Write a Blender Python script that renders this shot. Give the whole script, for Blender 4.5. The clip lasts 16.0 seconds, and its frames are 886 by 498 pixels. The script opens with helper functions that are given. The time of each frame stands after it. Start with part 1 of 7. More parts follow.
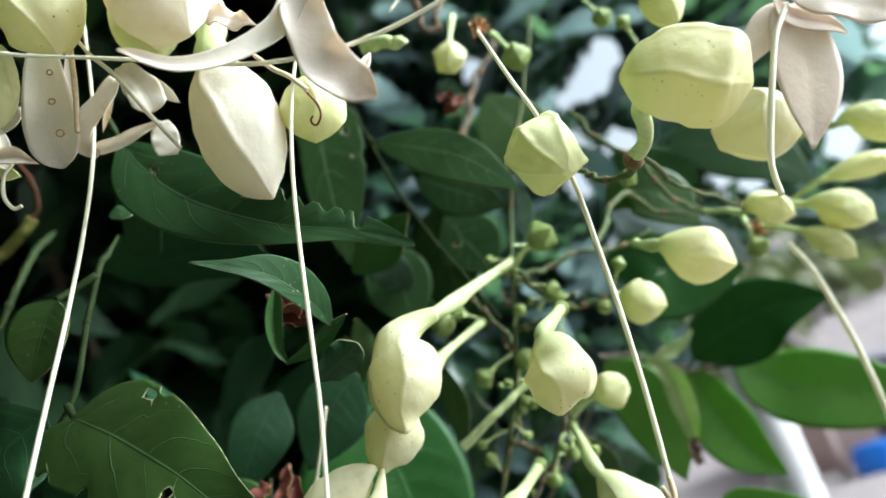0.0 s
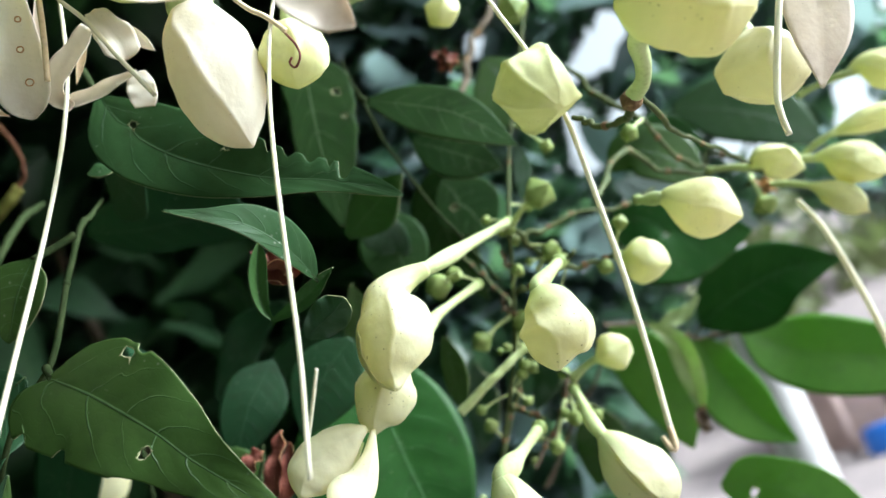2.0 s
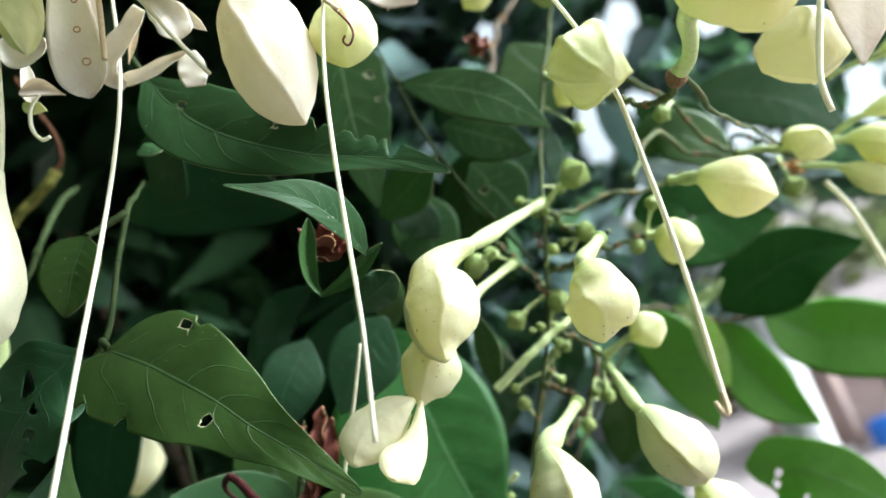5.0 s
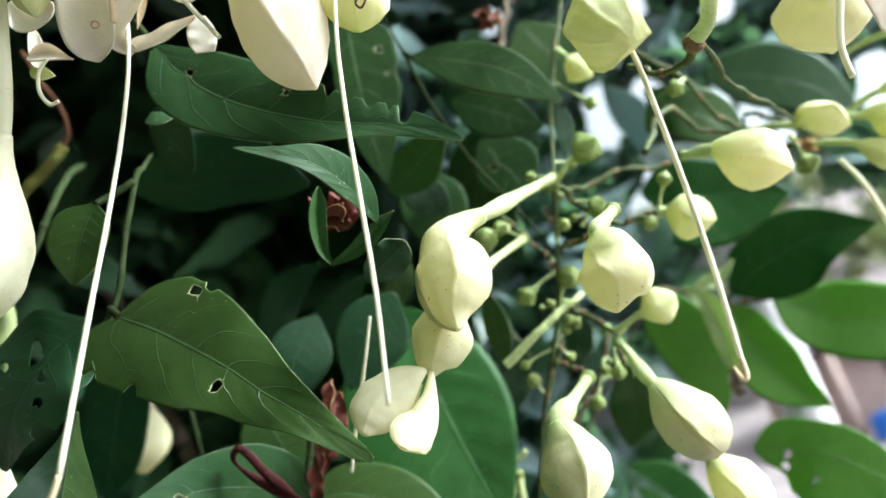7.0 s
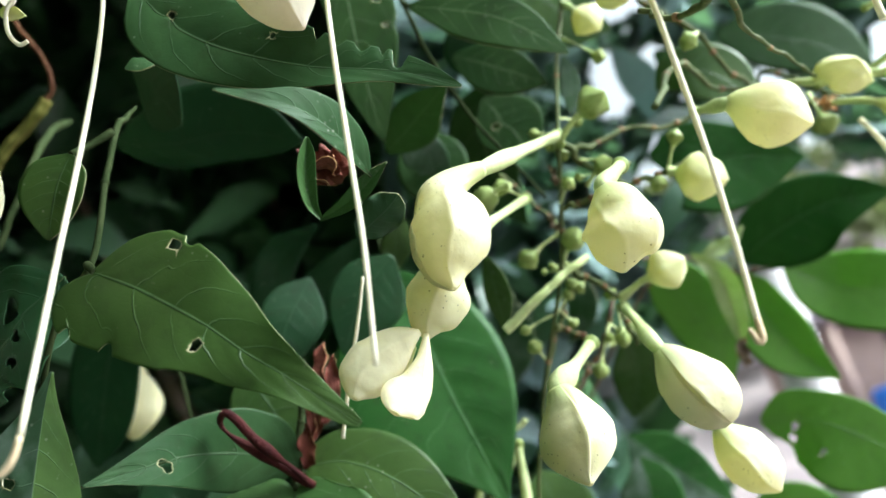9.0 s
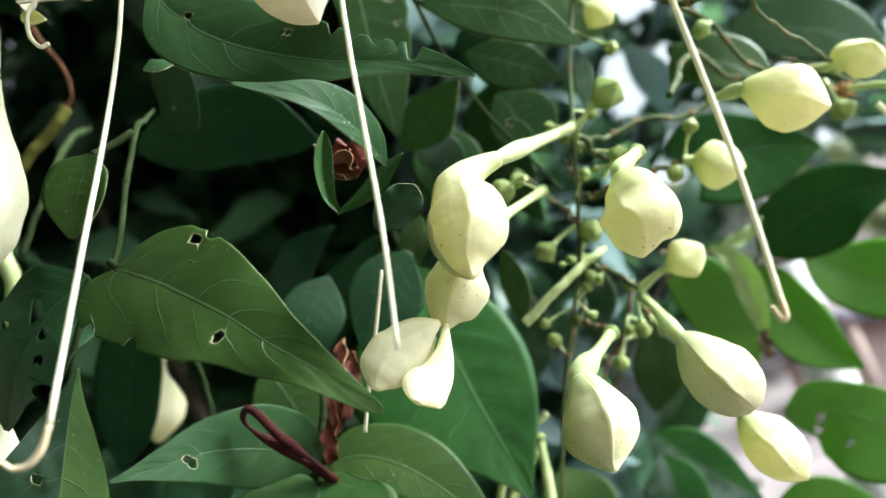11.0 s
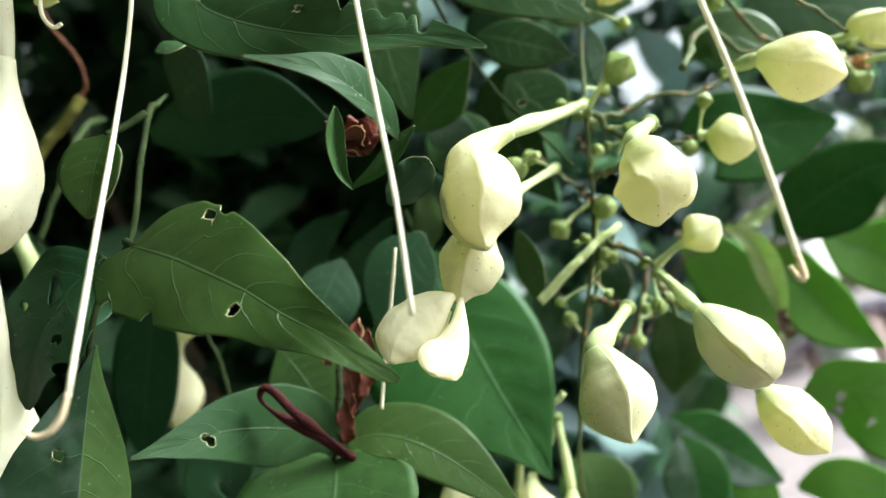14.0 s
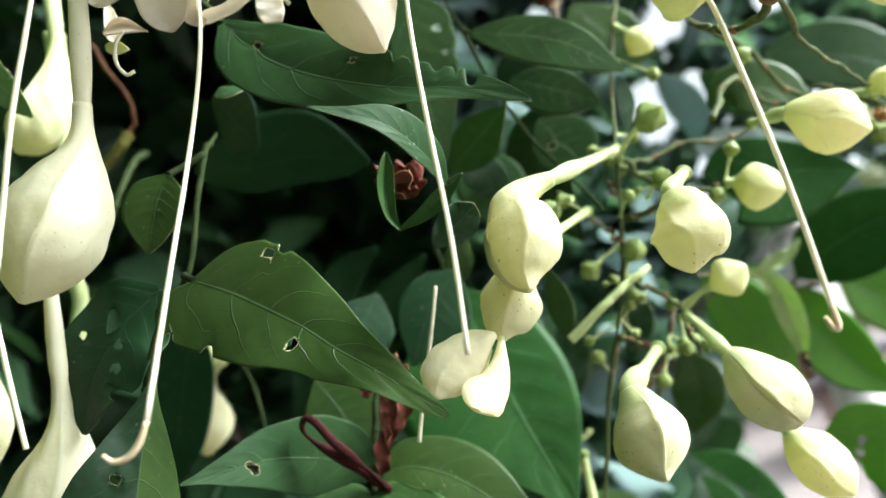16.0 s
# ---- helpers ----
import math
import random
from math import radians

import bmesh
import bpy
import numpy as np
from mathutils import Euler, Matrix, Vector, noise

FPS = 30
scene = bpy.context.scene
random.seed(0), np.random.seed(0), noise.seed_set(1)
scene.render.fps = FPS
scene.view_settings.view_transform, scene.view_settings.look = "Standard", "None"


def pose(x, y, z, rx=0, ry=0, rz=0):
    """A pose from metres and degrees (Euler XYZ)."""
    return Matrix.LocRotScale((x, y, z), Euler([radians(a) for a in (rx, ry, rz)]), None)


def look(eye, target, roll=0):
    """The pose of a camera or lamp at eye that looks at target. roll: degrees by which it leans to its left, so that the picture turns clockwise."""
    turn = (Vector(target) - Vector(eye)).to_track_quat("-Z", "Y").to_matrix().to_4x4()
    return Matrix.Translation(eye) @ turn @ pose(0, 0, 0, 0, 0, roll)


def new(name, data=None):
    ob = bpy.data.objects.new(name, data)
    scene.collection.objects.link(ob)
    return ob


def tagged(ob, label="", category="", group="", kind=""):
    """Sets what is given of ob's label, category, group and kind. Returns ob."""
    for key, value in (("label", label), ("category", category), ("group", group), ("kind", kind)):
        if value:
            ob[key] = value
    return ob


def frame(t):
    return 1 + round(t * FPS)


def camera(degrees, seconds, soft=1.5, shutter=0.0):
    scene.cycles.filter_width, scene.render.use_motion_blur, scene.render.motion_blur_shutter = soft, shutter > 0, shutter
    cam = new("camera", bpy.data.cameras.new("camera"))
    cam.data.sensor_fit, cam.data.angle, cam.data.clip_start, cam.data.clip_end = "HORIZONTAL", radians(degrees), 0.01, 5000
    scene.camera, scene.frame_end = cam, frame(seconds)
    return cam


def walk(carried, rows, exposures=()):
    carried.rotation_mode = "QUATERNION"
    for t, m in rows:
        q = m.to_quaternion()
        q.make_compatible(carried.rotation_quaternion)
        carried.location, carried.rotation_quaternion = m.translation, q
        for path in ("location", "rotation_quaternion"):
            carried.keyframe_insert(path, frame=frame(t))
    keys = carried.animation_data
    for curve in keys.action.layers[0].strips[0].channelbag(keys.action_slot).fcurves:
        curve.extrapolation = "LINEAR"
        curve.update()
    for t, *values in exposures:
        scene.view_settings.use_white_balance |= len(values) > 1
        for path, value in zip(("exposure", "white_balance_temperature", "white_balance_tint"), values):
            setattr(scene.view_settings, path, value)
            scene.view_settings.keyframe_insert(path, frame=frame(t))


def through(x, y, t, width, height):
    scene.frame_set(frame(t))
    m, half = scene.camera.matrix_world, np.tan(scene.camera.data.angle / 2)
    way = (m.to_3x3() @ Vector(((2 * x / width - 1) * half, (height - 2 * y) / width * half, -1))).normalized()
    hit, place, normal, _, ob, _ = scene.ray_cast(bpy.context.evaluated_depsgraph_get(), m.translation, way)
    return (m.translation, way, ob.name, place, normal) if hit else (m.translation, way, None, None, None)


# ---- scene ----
cam = camera(63.8, 16.0)
cam.data.dof.use_dof = True
cam.data.dof.focus_distance = 0.19
cam.data.dof.aperture_fstop = 8.0
PATH = [
    (0, (0.003, 0.003, 1.453), (0.191, 1.798, 2.316), -13.6),
    (0.5, (0.007, 0.011, 1.442), (0.183, 1.809, 2.3), -14.8),
    (1, (0.007, 0.008, 1.452), (0.189, 1.811, 2.299), -13.4),
    (1.5, (0.001, 0.007, 1.452), (0.181, 1.808, 2.304), -13.4),
    (2, (0.007, 0.016, 1.447), (0.164, 1.827, 2.28), -14.0),
    (2.5, (0.0, 0.016, 1.449), (0.139, 1.832, 2.276), -13.7),
    (3, (-0.003, 0.023, 1.442), (0.124, 1.85, 2.244), -14.7),
    (3.5, (-0.005, 0.017, 1.444), (0.128, 1.838, 2.261), -14.2),
    (3.7, (-0.003, 0.015, 1.443), (0.131, 1.829, 2.274), -14.2),
    (5.8, (-0.008, 0.013, 1.445), (0.14, 1.836, 2.255), -13.6),
    (6, (-0.008, 0.012, 1.446), (0.132, 1.835, 2.257), -13.3),
    (6.5, (-0.008, 0.016, 1.442), (0.131, 1.84, 2.252), -13.8),
    (7, (-0.01, 0.019, 1.439), (0.118, 1.848, 2.24), -13.4),
    (7.5, (-0.011, 0.023, 1.443), (0.111, 1.865, 2.214), -12.4),
    (8, (-0.012, 0.021, 1.444), (0.113, 1.861, 2.219), -12.6),
    (8.5, (-0.009, 0.027, 1.439), (0.107, 1.875, 2.194), -13.0),
    (9, (-0.008, 0.032, 1.439), (0.093, 1.89, 2.174), -12.6),
    (9.2, (-0.009, 0.041, 1.436), (0.067, 1.903, 2.162), -13.8),
    (11.3, (-0.01, 0.031, 1.434), (0.053, 1.871, 2.215), -13.5),
    (11.5, (-0.011, 0.03, 1.433), (0.055, 1.866, 2.224), -13.8),
    (12, (-0.011, 0.035, 1.43), (0.031, 1.875, 2.212), -13.8),
    (12.5, (-0.013, 0.032, 1.43), (0.027, 1.871, 2.214), -14.0),
    (13, (-0.011, 0.038, 1.429), (0.028, 1.882, 2.202), -13.9),
    (13.5, (-0.013, 0.038, 1.429), (0.009, 1.879, 2.209), -13.9),
    (14, (-0.011, 0.036, 1.429), (0.011, 1.885, 2.192), -13.9),
    (14.5, (-0.013, 0.035, 1.426), (0.004, 1.877, 2.205), -14.2),
    (15, (-0.011, 0.043, 1.422), (-0.008, 1.899, 2.169), -14.3),
    (15.5, (-0.015, 0.035, 1.424), (-0.021, 1.873, 2.213), -13.8),
    (16, (-0.02, 0.025, 1.43), (-0.004, 1.839, 2.273), -12.6),
]
walk(cam, [(t, look(eye, target, roll)) for t, eye, target, roll in PATH], [(0.0, -0.14, 5600, 0), (0.5, 0.02, 5600, 0), (2.0, 0.1, 5650, 0), (3.5, 0.14, 5650, 0), (7.0, 0.26, 5700, 0), (16.0, 0.26, 5950, 0)])

# ---- light ----
SUN_AZ, SUN_EL = 109.0, 38.0
world = bpy.data.worlds.new("overcast_sky")
scene.world = world
world.use_nodes = True
wn = world.node_tree.nodes
sky = wn.new("ShaderNodeTexSky")
sky.sky_type, sky.sun_disc = "NISHITA", False
sky.sun_elevation, sky.sun_rotation = radians(SUN_EL), radians(SUN_AZ)
sky.air_density, sky.dust_density, sky.ozone_density = 1.0, 10.0, 0.0
wn["Background"].inputs["Strength"].default_value = 0.38
veil = wn.new("ShaderNodeHueSaturation")
veil.inputs["Saturation"].default_value = 0.12
world.node_tree.links.new(sky.outputs["Color"], veil.inputs["Color"])
world.node_tree.links.new(veil.outputs["Color"], wn["Background"].inputs["Color"])
sun_data = bpy.data.lights.new("sun", "SUN")
sun_data.energy, sun_data.angle, sun_data.color = 3.9, radians(10), (1.0, 0.97, 0.92)
sun = new("sun", sun_data)
sun.matrix_world = look((0, 0, 0), (-math.sin(radians(SUN_AZ)) * math.cos(radians(SUN_EL)), -math.cos(radians(SUN_AZ)) * math.cos(radians(SUN_EL)), -math.sin(radians(SUN_EL))))

rng = np.random.default_rng(7)


# ---- materials ----
class Nodes:
    """Short hand for building a node material."""

    def __init__(self, name):
        self.mat = bpy.data.materials.new(name)
        self.mat.use_nodes = True
        self.tree = self.mat.node_tree
        self.tree.nodes.clear()
        self.out = self.add("ShaderNodeOutputMaterial")

    def add(self, kind, **settings):
        node = self.tree.nodes.new(kind)
        for key, value in settings.items():
            if key == "operation":
                node.operation = value
            elif key == "blend_type":
                node.blend_type = value
            elif key == "data_type":
                node.data_type = value
            elif key == "attribute_name":
                node.attribute_name = value
            elif key == "feature":
                node.feature = value
            else:
                self.feed(value, node.inputs[key.replace("_", " ")])
        return node

    def feed(self, value, socket):
        if isinstance(value, bpy.types.NodeSocket):
            self.tree.links.new(value, socket)
        else:
            socket.default_value = value

    def math(self, op, a, b=0.0):
        node = self.add("ShaderNodeMath", operation=op)
        self.feed(a, node.inputs[0])
        self.feed(b, node.inputs[1])
        return node.outputs[0]

    def mix(self, fac, a, b, blend="MIX"):
        node = self.add("ShaderNodeMix", data_type="RGBA", blend_type=blend)
        self.feed(fac, node.inputs[0])
        self.feed(a if isinstance(a, bpy.types.NodeSocket) else (*a, 1), node.inputs[6])
        self.feed(b if isinstance(b, bpy.types.NodeSocket) else (*b, 1), node.inputs[7])
        return node.outputs[2]

    def place(self):
        return self.add("ShaderNodeNewGeometry").outputs["Position"]

    def noise(self, scale, detail=3.0, vector=None):
        node = self.add("ShaderNodeTexNoise", Scale=scale, Detail=detail)
        self.feed(vector or self.place(), node.inputs["Vector"])
        return node.outputs["Fac"]

    def ramp(self, value, lo, hi):
        node = self.add("ShaderNodeMapRange", From_Min=lo, From_Max=hi)
        node.clamp = True
        self.feed(value, node.inputs[0])
        return node.outputs[0]

    def dots(self, scale, size):
        node = self.add("ShaderNodeTexVoronoi", Scale=scale)
        self.feed(self.place(), node.inputs["Vector"])
        return self.ramp(node.outputs["Distance"], size, size * 0.5)

    def finish(self, color, rough, bump=None, depth=0.0002, through=None, share=0.0, spec=0.5, metal=0.0):
        body = self.add("ShaderNodeBsdfPrincipled", Roughness=rough, Metallic=metal)
        self.feed(spec, body.inputs["Specular IOR Level"])
        self.feed(color if isinstance(color, bpy.types.NodeSocket) else (*color, 1), body.inputs["Base Color"])
        if bump is not None:
            relief = self.add("ShaderNodeBump", Strength=1.0, Distance=depth)
            self.feed(bump, relief.inputs["Height"])
            self.tree.links.new(relief.outputs[0], body.inputs["Normal"])
        shader = body.outputs[0]
        if through is not None:
            thin = self.add("ShaderNodeBsdfTranslucent")
            self.feed(through if isinstance(through, bpy.types.NodeSocket) else (*through, 1), thin.inputs["Color"])
            blend = self.add("ShaderNodeMixShader")
            blend.inputs[0].default_value = share
            self.tree.links.new(shader, blend.inputs[1])
            self.tree.links.new(thin.outputs[0], blend.inputs[2])
            shader = blend.outputs[0]
        self.tree.links.new(shader, self.out.inputs["Surface"])
        return self.mat


def leaf_material(name, dark, light, vein, rough, share, glow, veins=7.0, vein_share=0.42, grime=0.0, gloss=0.18):
    """Leaf skin: mottled green with midrib and arching side veins that follow the blade."""
    n = Nodes(name)
    at = n.add("ShaderNodeAttribute", attribute_name="blade").outputs["Vector"]
    split = n.add("ShaderNodeSeparateXYZ")
    n.feed(at, split.inputs[0])
    s, v = split.outputs[0], n.math("ABSOLUTE", split.outputs[1])
    wobble = n.math("MULTIPLY", n.noise(90.0), 0.5)
    phase = n.math("ADD", n.math("SUBTRACT", n.math("MULTIPLY", s, veins), n.math("MULTIPLY", n.math("POWER", v, 1.5), 1.5)), wobble)
    line = n.math("ABSOLUTE", n.math("SUBTRACT", n.math("FRACT", phase), 0.5))
    side = n.math("MULTIPLY", n.math("MULTIPLY", n.ramp(line, 0.03, 0.008), n.ramp(v, 1.0, 0.45)), n.ramp(n.noise(150.0, 4.0), 0.3, 0.6))
    rib = n.ramp(v, 0.03, 0.008)
    veined = n.math("MAXIMUM", n.math("MULTIPLY", side, 0.85), rib)
    net = n.add("ShaderNodeTexVoronoi", Scale=420.0, feature="DISTANCE_TO_EDGE")
    n.feed(n.place(), net.inputs["Vector"])
    cells = n.ramp(net.outputs["Distance"], 0.0, 0.12)
    tone = n.mix(n.ramp(n.noise(38.0, 4.0), 0.3, 0.7), dark, light)
    own = n.add("ShaderNodeObjectInfo").outputs["Random"]
    tone = n.mix(n.math("MULTIPLY", own, 0.35), tone, (dark[0] * 1.5, dark[1] * 1.25, dark[2] * 0.9))
    tone = n.mix(n.math("MULTIPLY", veined, vein_share), tone, vein)
    tone = n.mix(n.math("MULTIPLY", n.ramp(n.noise(230.0, 6.0), 0.5, 0.72), 0.4), tone, (0.02, 0.03, 0.012))
    speck = n.math("MULTIPLY", n.dots(330.0, 0.16), n.ramp(n.noise(60.0), 0.52, 0.6))
    tone = n.mix(n.math("MULTIPLY", speck, 0.3), tone, (0.42, 0.44, 0.34))
    if grime:
        tone = n.mix(n.math("MULTIPLY", n.ramp(n.noise(70.0, 6.0), 0.45, 0.7), grime), tone, (0.30, 0.34, 0.33))
    high = n.math("ADD", n.math("MULTIPLY", veined, -0.6), n.math("MULTIPLY", cells, 0.035))
    sheen = n.math("ADD", rough, n.math("MULTIPLY", n.noise(120.0, 4.0), 0.16))
    return n.finish(tone, sheen, high, 0.0003, glow, share, gloss)


def petal_material(name, pale, warm, share, speck=0.0, brown=(0.33, 0.19, 0.08), edge=0.0, rough=0.5, neck=None, thin=(1.0, 0.96, 0.66)):
    """Thin waxy calyx or petal: two tones, faint lengthwise ribs, specks, browned ends."""
    n = Nodes(name)
    at = n.add("ShaderNodeAttribute", attribute_name="blade").outputs["Vector"]
    split = n.add("ShaderNodeSeparateXYZ")
    n.feed(at, split.inputs[0])
    tone = n.mix(n.ramp(n.noise(55.0, 4.0), 0.32, 0.68), pale, warm)
    own = n.add("ShaderNodeObjectInfo").outputs["Random"]
    tone = n.mix(n.math("MULTIPLY", own, 0.25), tone, warm)
    tone = n.mix(n.math("MULTIPLY", n.ramp(n.noise(170.0, 5.0), 0.55, 0.8), 0.25), tone, (warm[0] * 0.8, warm[1] * 0.8, warm[2] * 0.7))
    if speck:
        spots = n.math("MULTIPLY", n.dots(540.0, 0.16), n.ramp(n.noise(95.0), 0.48, 0.56))
        big = n.math("MULTIPLY", n.dots(300.0, 0.11), n.ramp(n.noise(45.0), 0.5, 0.58))
        tone = n.mix(n.math("MULTIPLY", n.math("MAXIMUM", spots, big), speck), tone, (0.16, 0.14, 0.05))
    if edge:
        ends = n.math("MULTIPLY", n.ramp(split.outputs[0], 0.72, 1.0), n.ramp(n.noise(110.0, 4.0), 0.35, 0.6))
        tone = n.mix(n.math("MULTIPLY", ends, edge), tone, brown)
    if neck:
        tone = n.mix(n.math("MULTIPLY", n.ramp(n.math("ADD", split.outputs[0], n.math("MULTIPLY", n.noise(140.0), 0.12)), 0.42, 0.1), 0.85), tone, neck)
    lines = n.math("SINE", n.math("MULTIPLY", split.outputs[1], 46.0))
    high = n.math("ADD", n.math("MULTIPLY", lines, 0.007), n.math("ADD", n.math("MULTIPLY", n.noise(420.0, 4.0), 0.7), n.math("MULTIPLY", n.noise(130.0, 3.0), 1.6)))
    return n.finish(tone, rough, high, 0.00026, n.mix(1.0, tone, thin, "MULTIPLY"), share, 0.35)


def plain_material(name, a, b, scale, rough, depth=0.0002, share=0.0, fine=6.0, grime=0.4, gloss=0.25):
    """Two-tone mottled surface with fine relief."""
    n = Nodes(name)
    tone = n.mix(n.ramp(n.noise(scale, 5.0), 0.32, 0.68), a, b)
    tone = n.mix(n.math("MULTIPLY", n.ramp(n.noise(scale * fine, 4.0), 0.5, 0.75), grime), tone, tuple(0.5 * c for c in a))
    return n.finish(tone, rough, n.noise(scale * fine, 5.0), depth, tone if share else None, share, gloss)


LEAF_TOP = leaf_material("leaf_upper_skin", (0.031, 0.066, 0.016), (0.058, 0.103, 0.026), (0.11, 0.19, 0.10), 0.34, 0.2, (0.09, 0.26, 0.03))
LEAF_UNDER = leaf_material("leaf_under_skin", (0.031, 0.080, 0.020), (0.050, 0.108, 0.029), (0.14, 0.21, 0.10), 0.45, 0.22, (0.10, 0.24, 0.04))
# grey dust together with sky sheen put into the colour
LEAF_DUST_SHEEN = leaf_material("leaf_dust_sheen_skin", (0.030, 0.068, 0.034), (0.050, 0.095, 0.052), (0.15, 0.20, 0.14), 0.45, 0.15, (0.09, 0.20, 0.04), grime=0.35)
# translucent skin with part of the backlight put into its brighter base colour
LEAF_BACKLIT = leaf_material("leaf_backlit_skin", (0.060, 0.145, 0.021), (0.092, 0.186, 0.030), (0.13, 0.25, 0.07), 0.42, 0.46, (0.29, 0.55, 0.07), vein_share=0.35)
# shade put into the colour: a near-black copy of the leaf skin
LEAF_SHADED = leaf_material("shaded_leaf_skin", (0.010, 0.036, 0.014), (0.020, 0.058, 0.022), (0.05, 0.09, 0.045), 0.42, 0.1, (0.04, 0.12, 0.03), vein_share=0.3)
LEAF_DULL = leaf_material("leaf_dull_skin", (0.019, 0.050, 0.017), (0.036, 0.078, 0.027), (0.10, 0.15, 0.08), 0.42, 0.15, (0.06, 0.16, 0.03), vein_share=0.5, gloss=0.1)
LEAF_WILT = leaf_material("wilted_leaf_skin", (0.34, 0.44, 0.20), (0.44, 0.50, 0.28), (0.5, 0.55, 0.35), 0.55, 0.4, (0.45, 0.60, 0.22), vein_share=0.3)
LEAF_DEEP = leaf_material("leaf_deep_green_skin", (0.016, 0.064, 0.011), (0.030, 0.092, 0.018), (0.10, 0.20, 0.08), 0.38, 0.16, (0.06, 0.21, 0.03), vein_share=0.4, gloss=0.13)
LEAF_OLIVE = leaf_material("leaf_olive_skin", (0.016, 0.044, 0.011), (0.030, 0.062, 0.017), (0.12, 0.18, 0.08), 0.5, 0.14, (0.06, 0.15, 0.03), vein_share=0.7, gloss=0.08)
# sky reflection put into a pale blue-grey base colour
LEAF_SHEEN = leaf_material("leaf_sky_sheen_skin", (0.14, 0.19, 0.19), (0.19, 0.24, 0.24), (0.22, 0.27, 0.26), 0.36, 0.42, (0.28, 0.38, 0.36), vein_share=0.3)
CALYX = petal_material("calyx_cream", (0.82, 0.80, 0.56), (0.775, 0.735, 0.45), 0.38, speck=0.85, rough=0.5, neck=(0.60, 0.67, 0.32), thin=(1.0, 0.97, 0.76))
CALYX_GREEN = petal_material("calyx_greenish", (0.81, 0.81, 0.50), (0.74, 0.74, 0.38), 0.30, speck=0.25, neck=(0.52, 0.61, 0.24))
CALYX_WHITE = petal_material("calyx_aged_white", (0.81, 0.765, 0.65), (0.78, 0.715, 0.58), 0.4, speck=0.3, edge=0.12, rough=0.6, thin=(1.0, 0.95, 0.78))
CALYX_IVORY = petal_material("calyx_ivory", (0.80, 0.78, 0.62), (0.76, 0.73, 0.54), 0.4, speck=0.35)
PETAL = petal_material("petal_white", (0.89, 0.85, 0.79), (0.86, 0.81, 0.72), 0.42, speck=0.15, edge=0.4, rough=0.65, thin=(1.0, 0.95, 0.84))
PETAL_PINK = petal_material("petal_fading", (0.89, 0.82, 0.76), (0.86, 0.77, 0.69), 0.42, speck=0.2, edge=0.7, rough=0.65, thin=(1.0, 0.94, 0.83))
PETAL_INNER = petal_material("calyx_inner_white", (0.86, 0.82, 0.60), (0.82, 0.77, 0.50), 0.36, speck=0.3)
STALK = plain_material("stalk_green", (0.50, 0.58, 0.25), (0.58, 0.64, 0.33), 120.0, 0.5, 0.0001, 0.15)
STALK_DARK = plain_material("stem_green_brown", (0.060, 0.082, 0.030), (0.105, 0.118, 0.045), 140.0, 0.65, 0.0003, gloss=0.12)
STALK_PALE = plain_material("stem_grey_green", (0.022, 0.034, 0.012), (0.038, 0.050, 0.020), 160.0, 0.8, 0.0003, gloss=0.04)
BUD_GREEN = plain_material("young_bud_green", (0.21, 0.28, 0.075), (0.32, 0.38, 0.13), 130.0, 0.45, 0.0002, 0.2)
STYLE = plain_material("style_cream", (0.88, 0.84, 0.68), (0.84, 0.78, 0.58), 150.0, 0.5, 0.00003, 0.25, grime=0.12)
STYLE_TAN = plain_material("style_tan", (0.70, 0.53, 0.33), (0.76, 0.62, 0.42), 150.0, 0.6, 0.0001)
DEAD = plain_material("dead_red_brown", (0.09, 0.022, 0.016), (0.18, 0.055, 0.034), 140.0, 0.7, 0.0005)
DEAD_TAN = plain_material("dead_tan", (0.40, 0.20, 0.09), (0.52, 0.30, 0.15), 160.0, 0.7, 0.0004)
MAROON = plain_material("dried_maroon", (0.028, 0.005, 0.006), (0.062, 0.013, 0.012), 220.0, 0.65, 0.0008, gloss=0.12)
STALK_RED = plain_material("stem_red_brown", (0.045, 0.018, 0.010), (0.075, 0.034, 0.016), 160.0, 0.75, 0.0004, gloss=0.06)
STALK_OLIVE = plain_material("stem_olive_yellow", (0.085, 0.085, 0.018), (0.13, 0.12, 0.03), 160.0, 0.7, 0.0003, gloss=0.08)
SCAR = plain_material("dry_leaf_edge", (0.22, 0.24, 0.11), (0.34, 0.33, 0.19), 200.0, 0.7)
TWIG = plain_material("twig_bark", (0.10, 0.075, 0.05), (0.17, 0.13, 0.09), 120.0, 0.8, 0.0006)
JOINT = plain_material("scarred_joint", (0.13, 0.07, 0.04), (0.24, 0.15, 0.07), 200.0, 0.8, 0.0008)


# ---- geometry ----
def vec(p):
    return np.array(p, dtype=float)


def spline(points, n):
    """n + 1 places, evenly stepped along a smooth curve through the points."""
    p = [vec(q) for q in points]
    if len(p) == 2:
        p = [p[0], (2 * p[0] + p[1]) / 3, (p[0] + 2 * p[1]) / 3, p[1]]
    p = [2 * p[0] - p[1]] + p + [2 * p[-1] - p[-2]]
    fine = []
    for a, b, c, d in zip(p, p[1:], p[2:], p[3:]):
        for k in range(16):
            u = k / 16
            fine.append(0.5 * (2 * b + (c - a) * u + (2 * a - 5 * b + 4 * c - d) * u * u + (3 * b - a - 3 * c + d) * u ** 3))
    fine = np.array(fine + [p[-2]])
    run = np.concatenate([[0], np.cumsum(np.linalg.norm(np.diff(fine, axis=0), axis=1))])
    at = np.linspace(0, run[-1], n + 1)
    return np.stack([np.interp(at, run, fine[:, k]) for k in range(3)], axis=1)


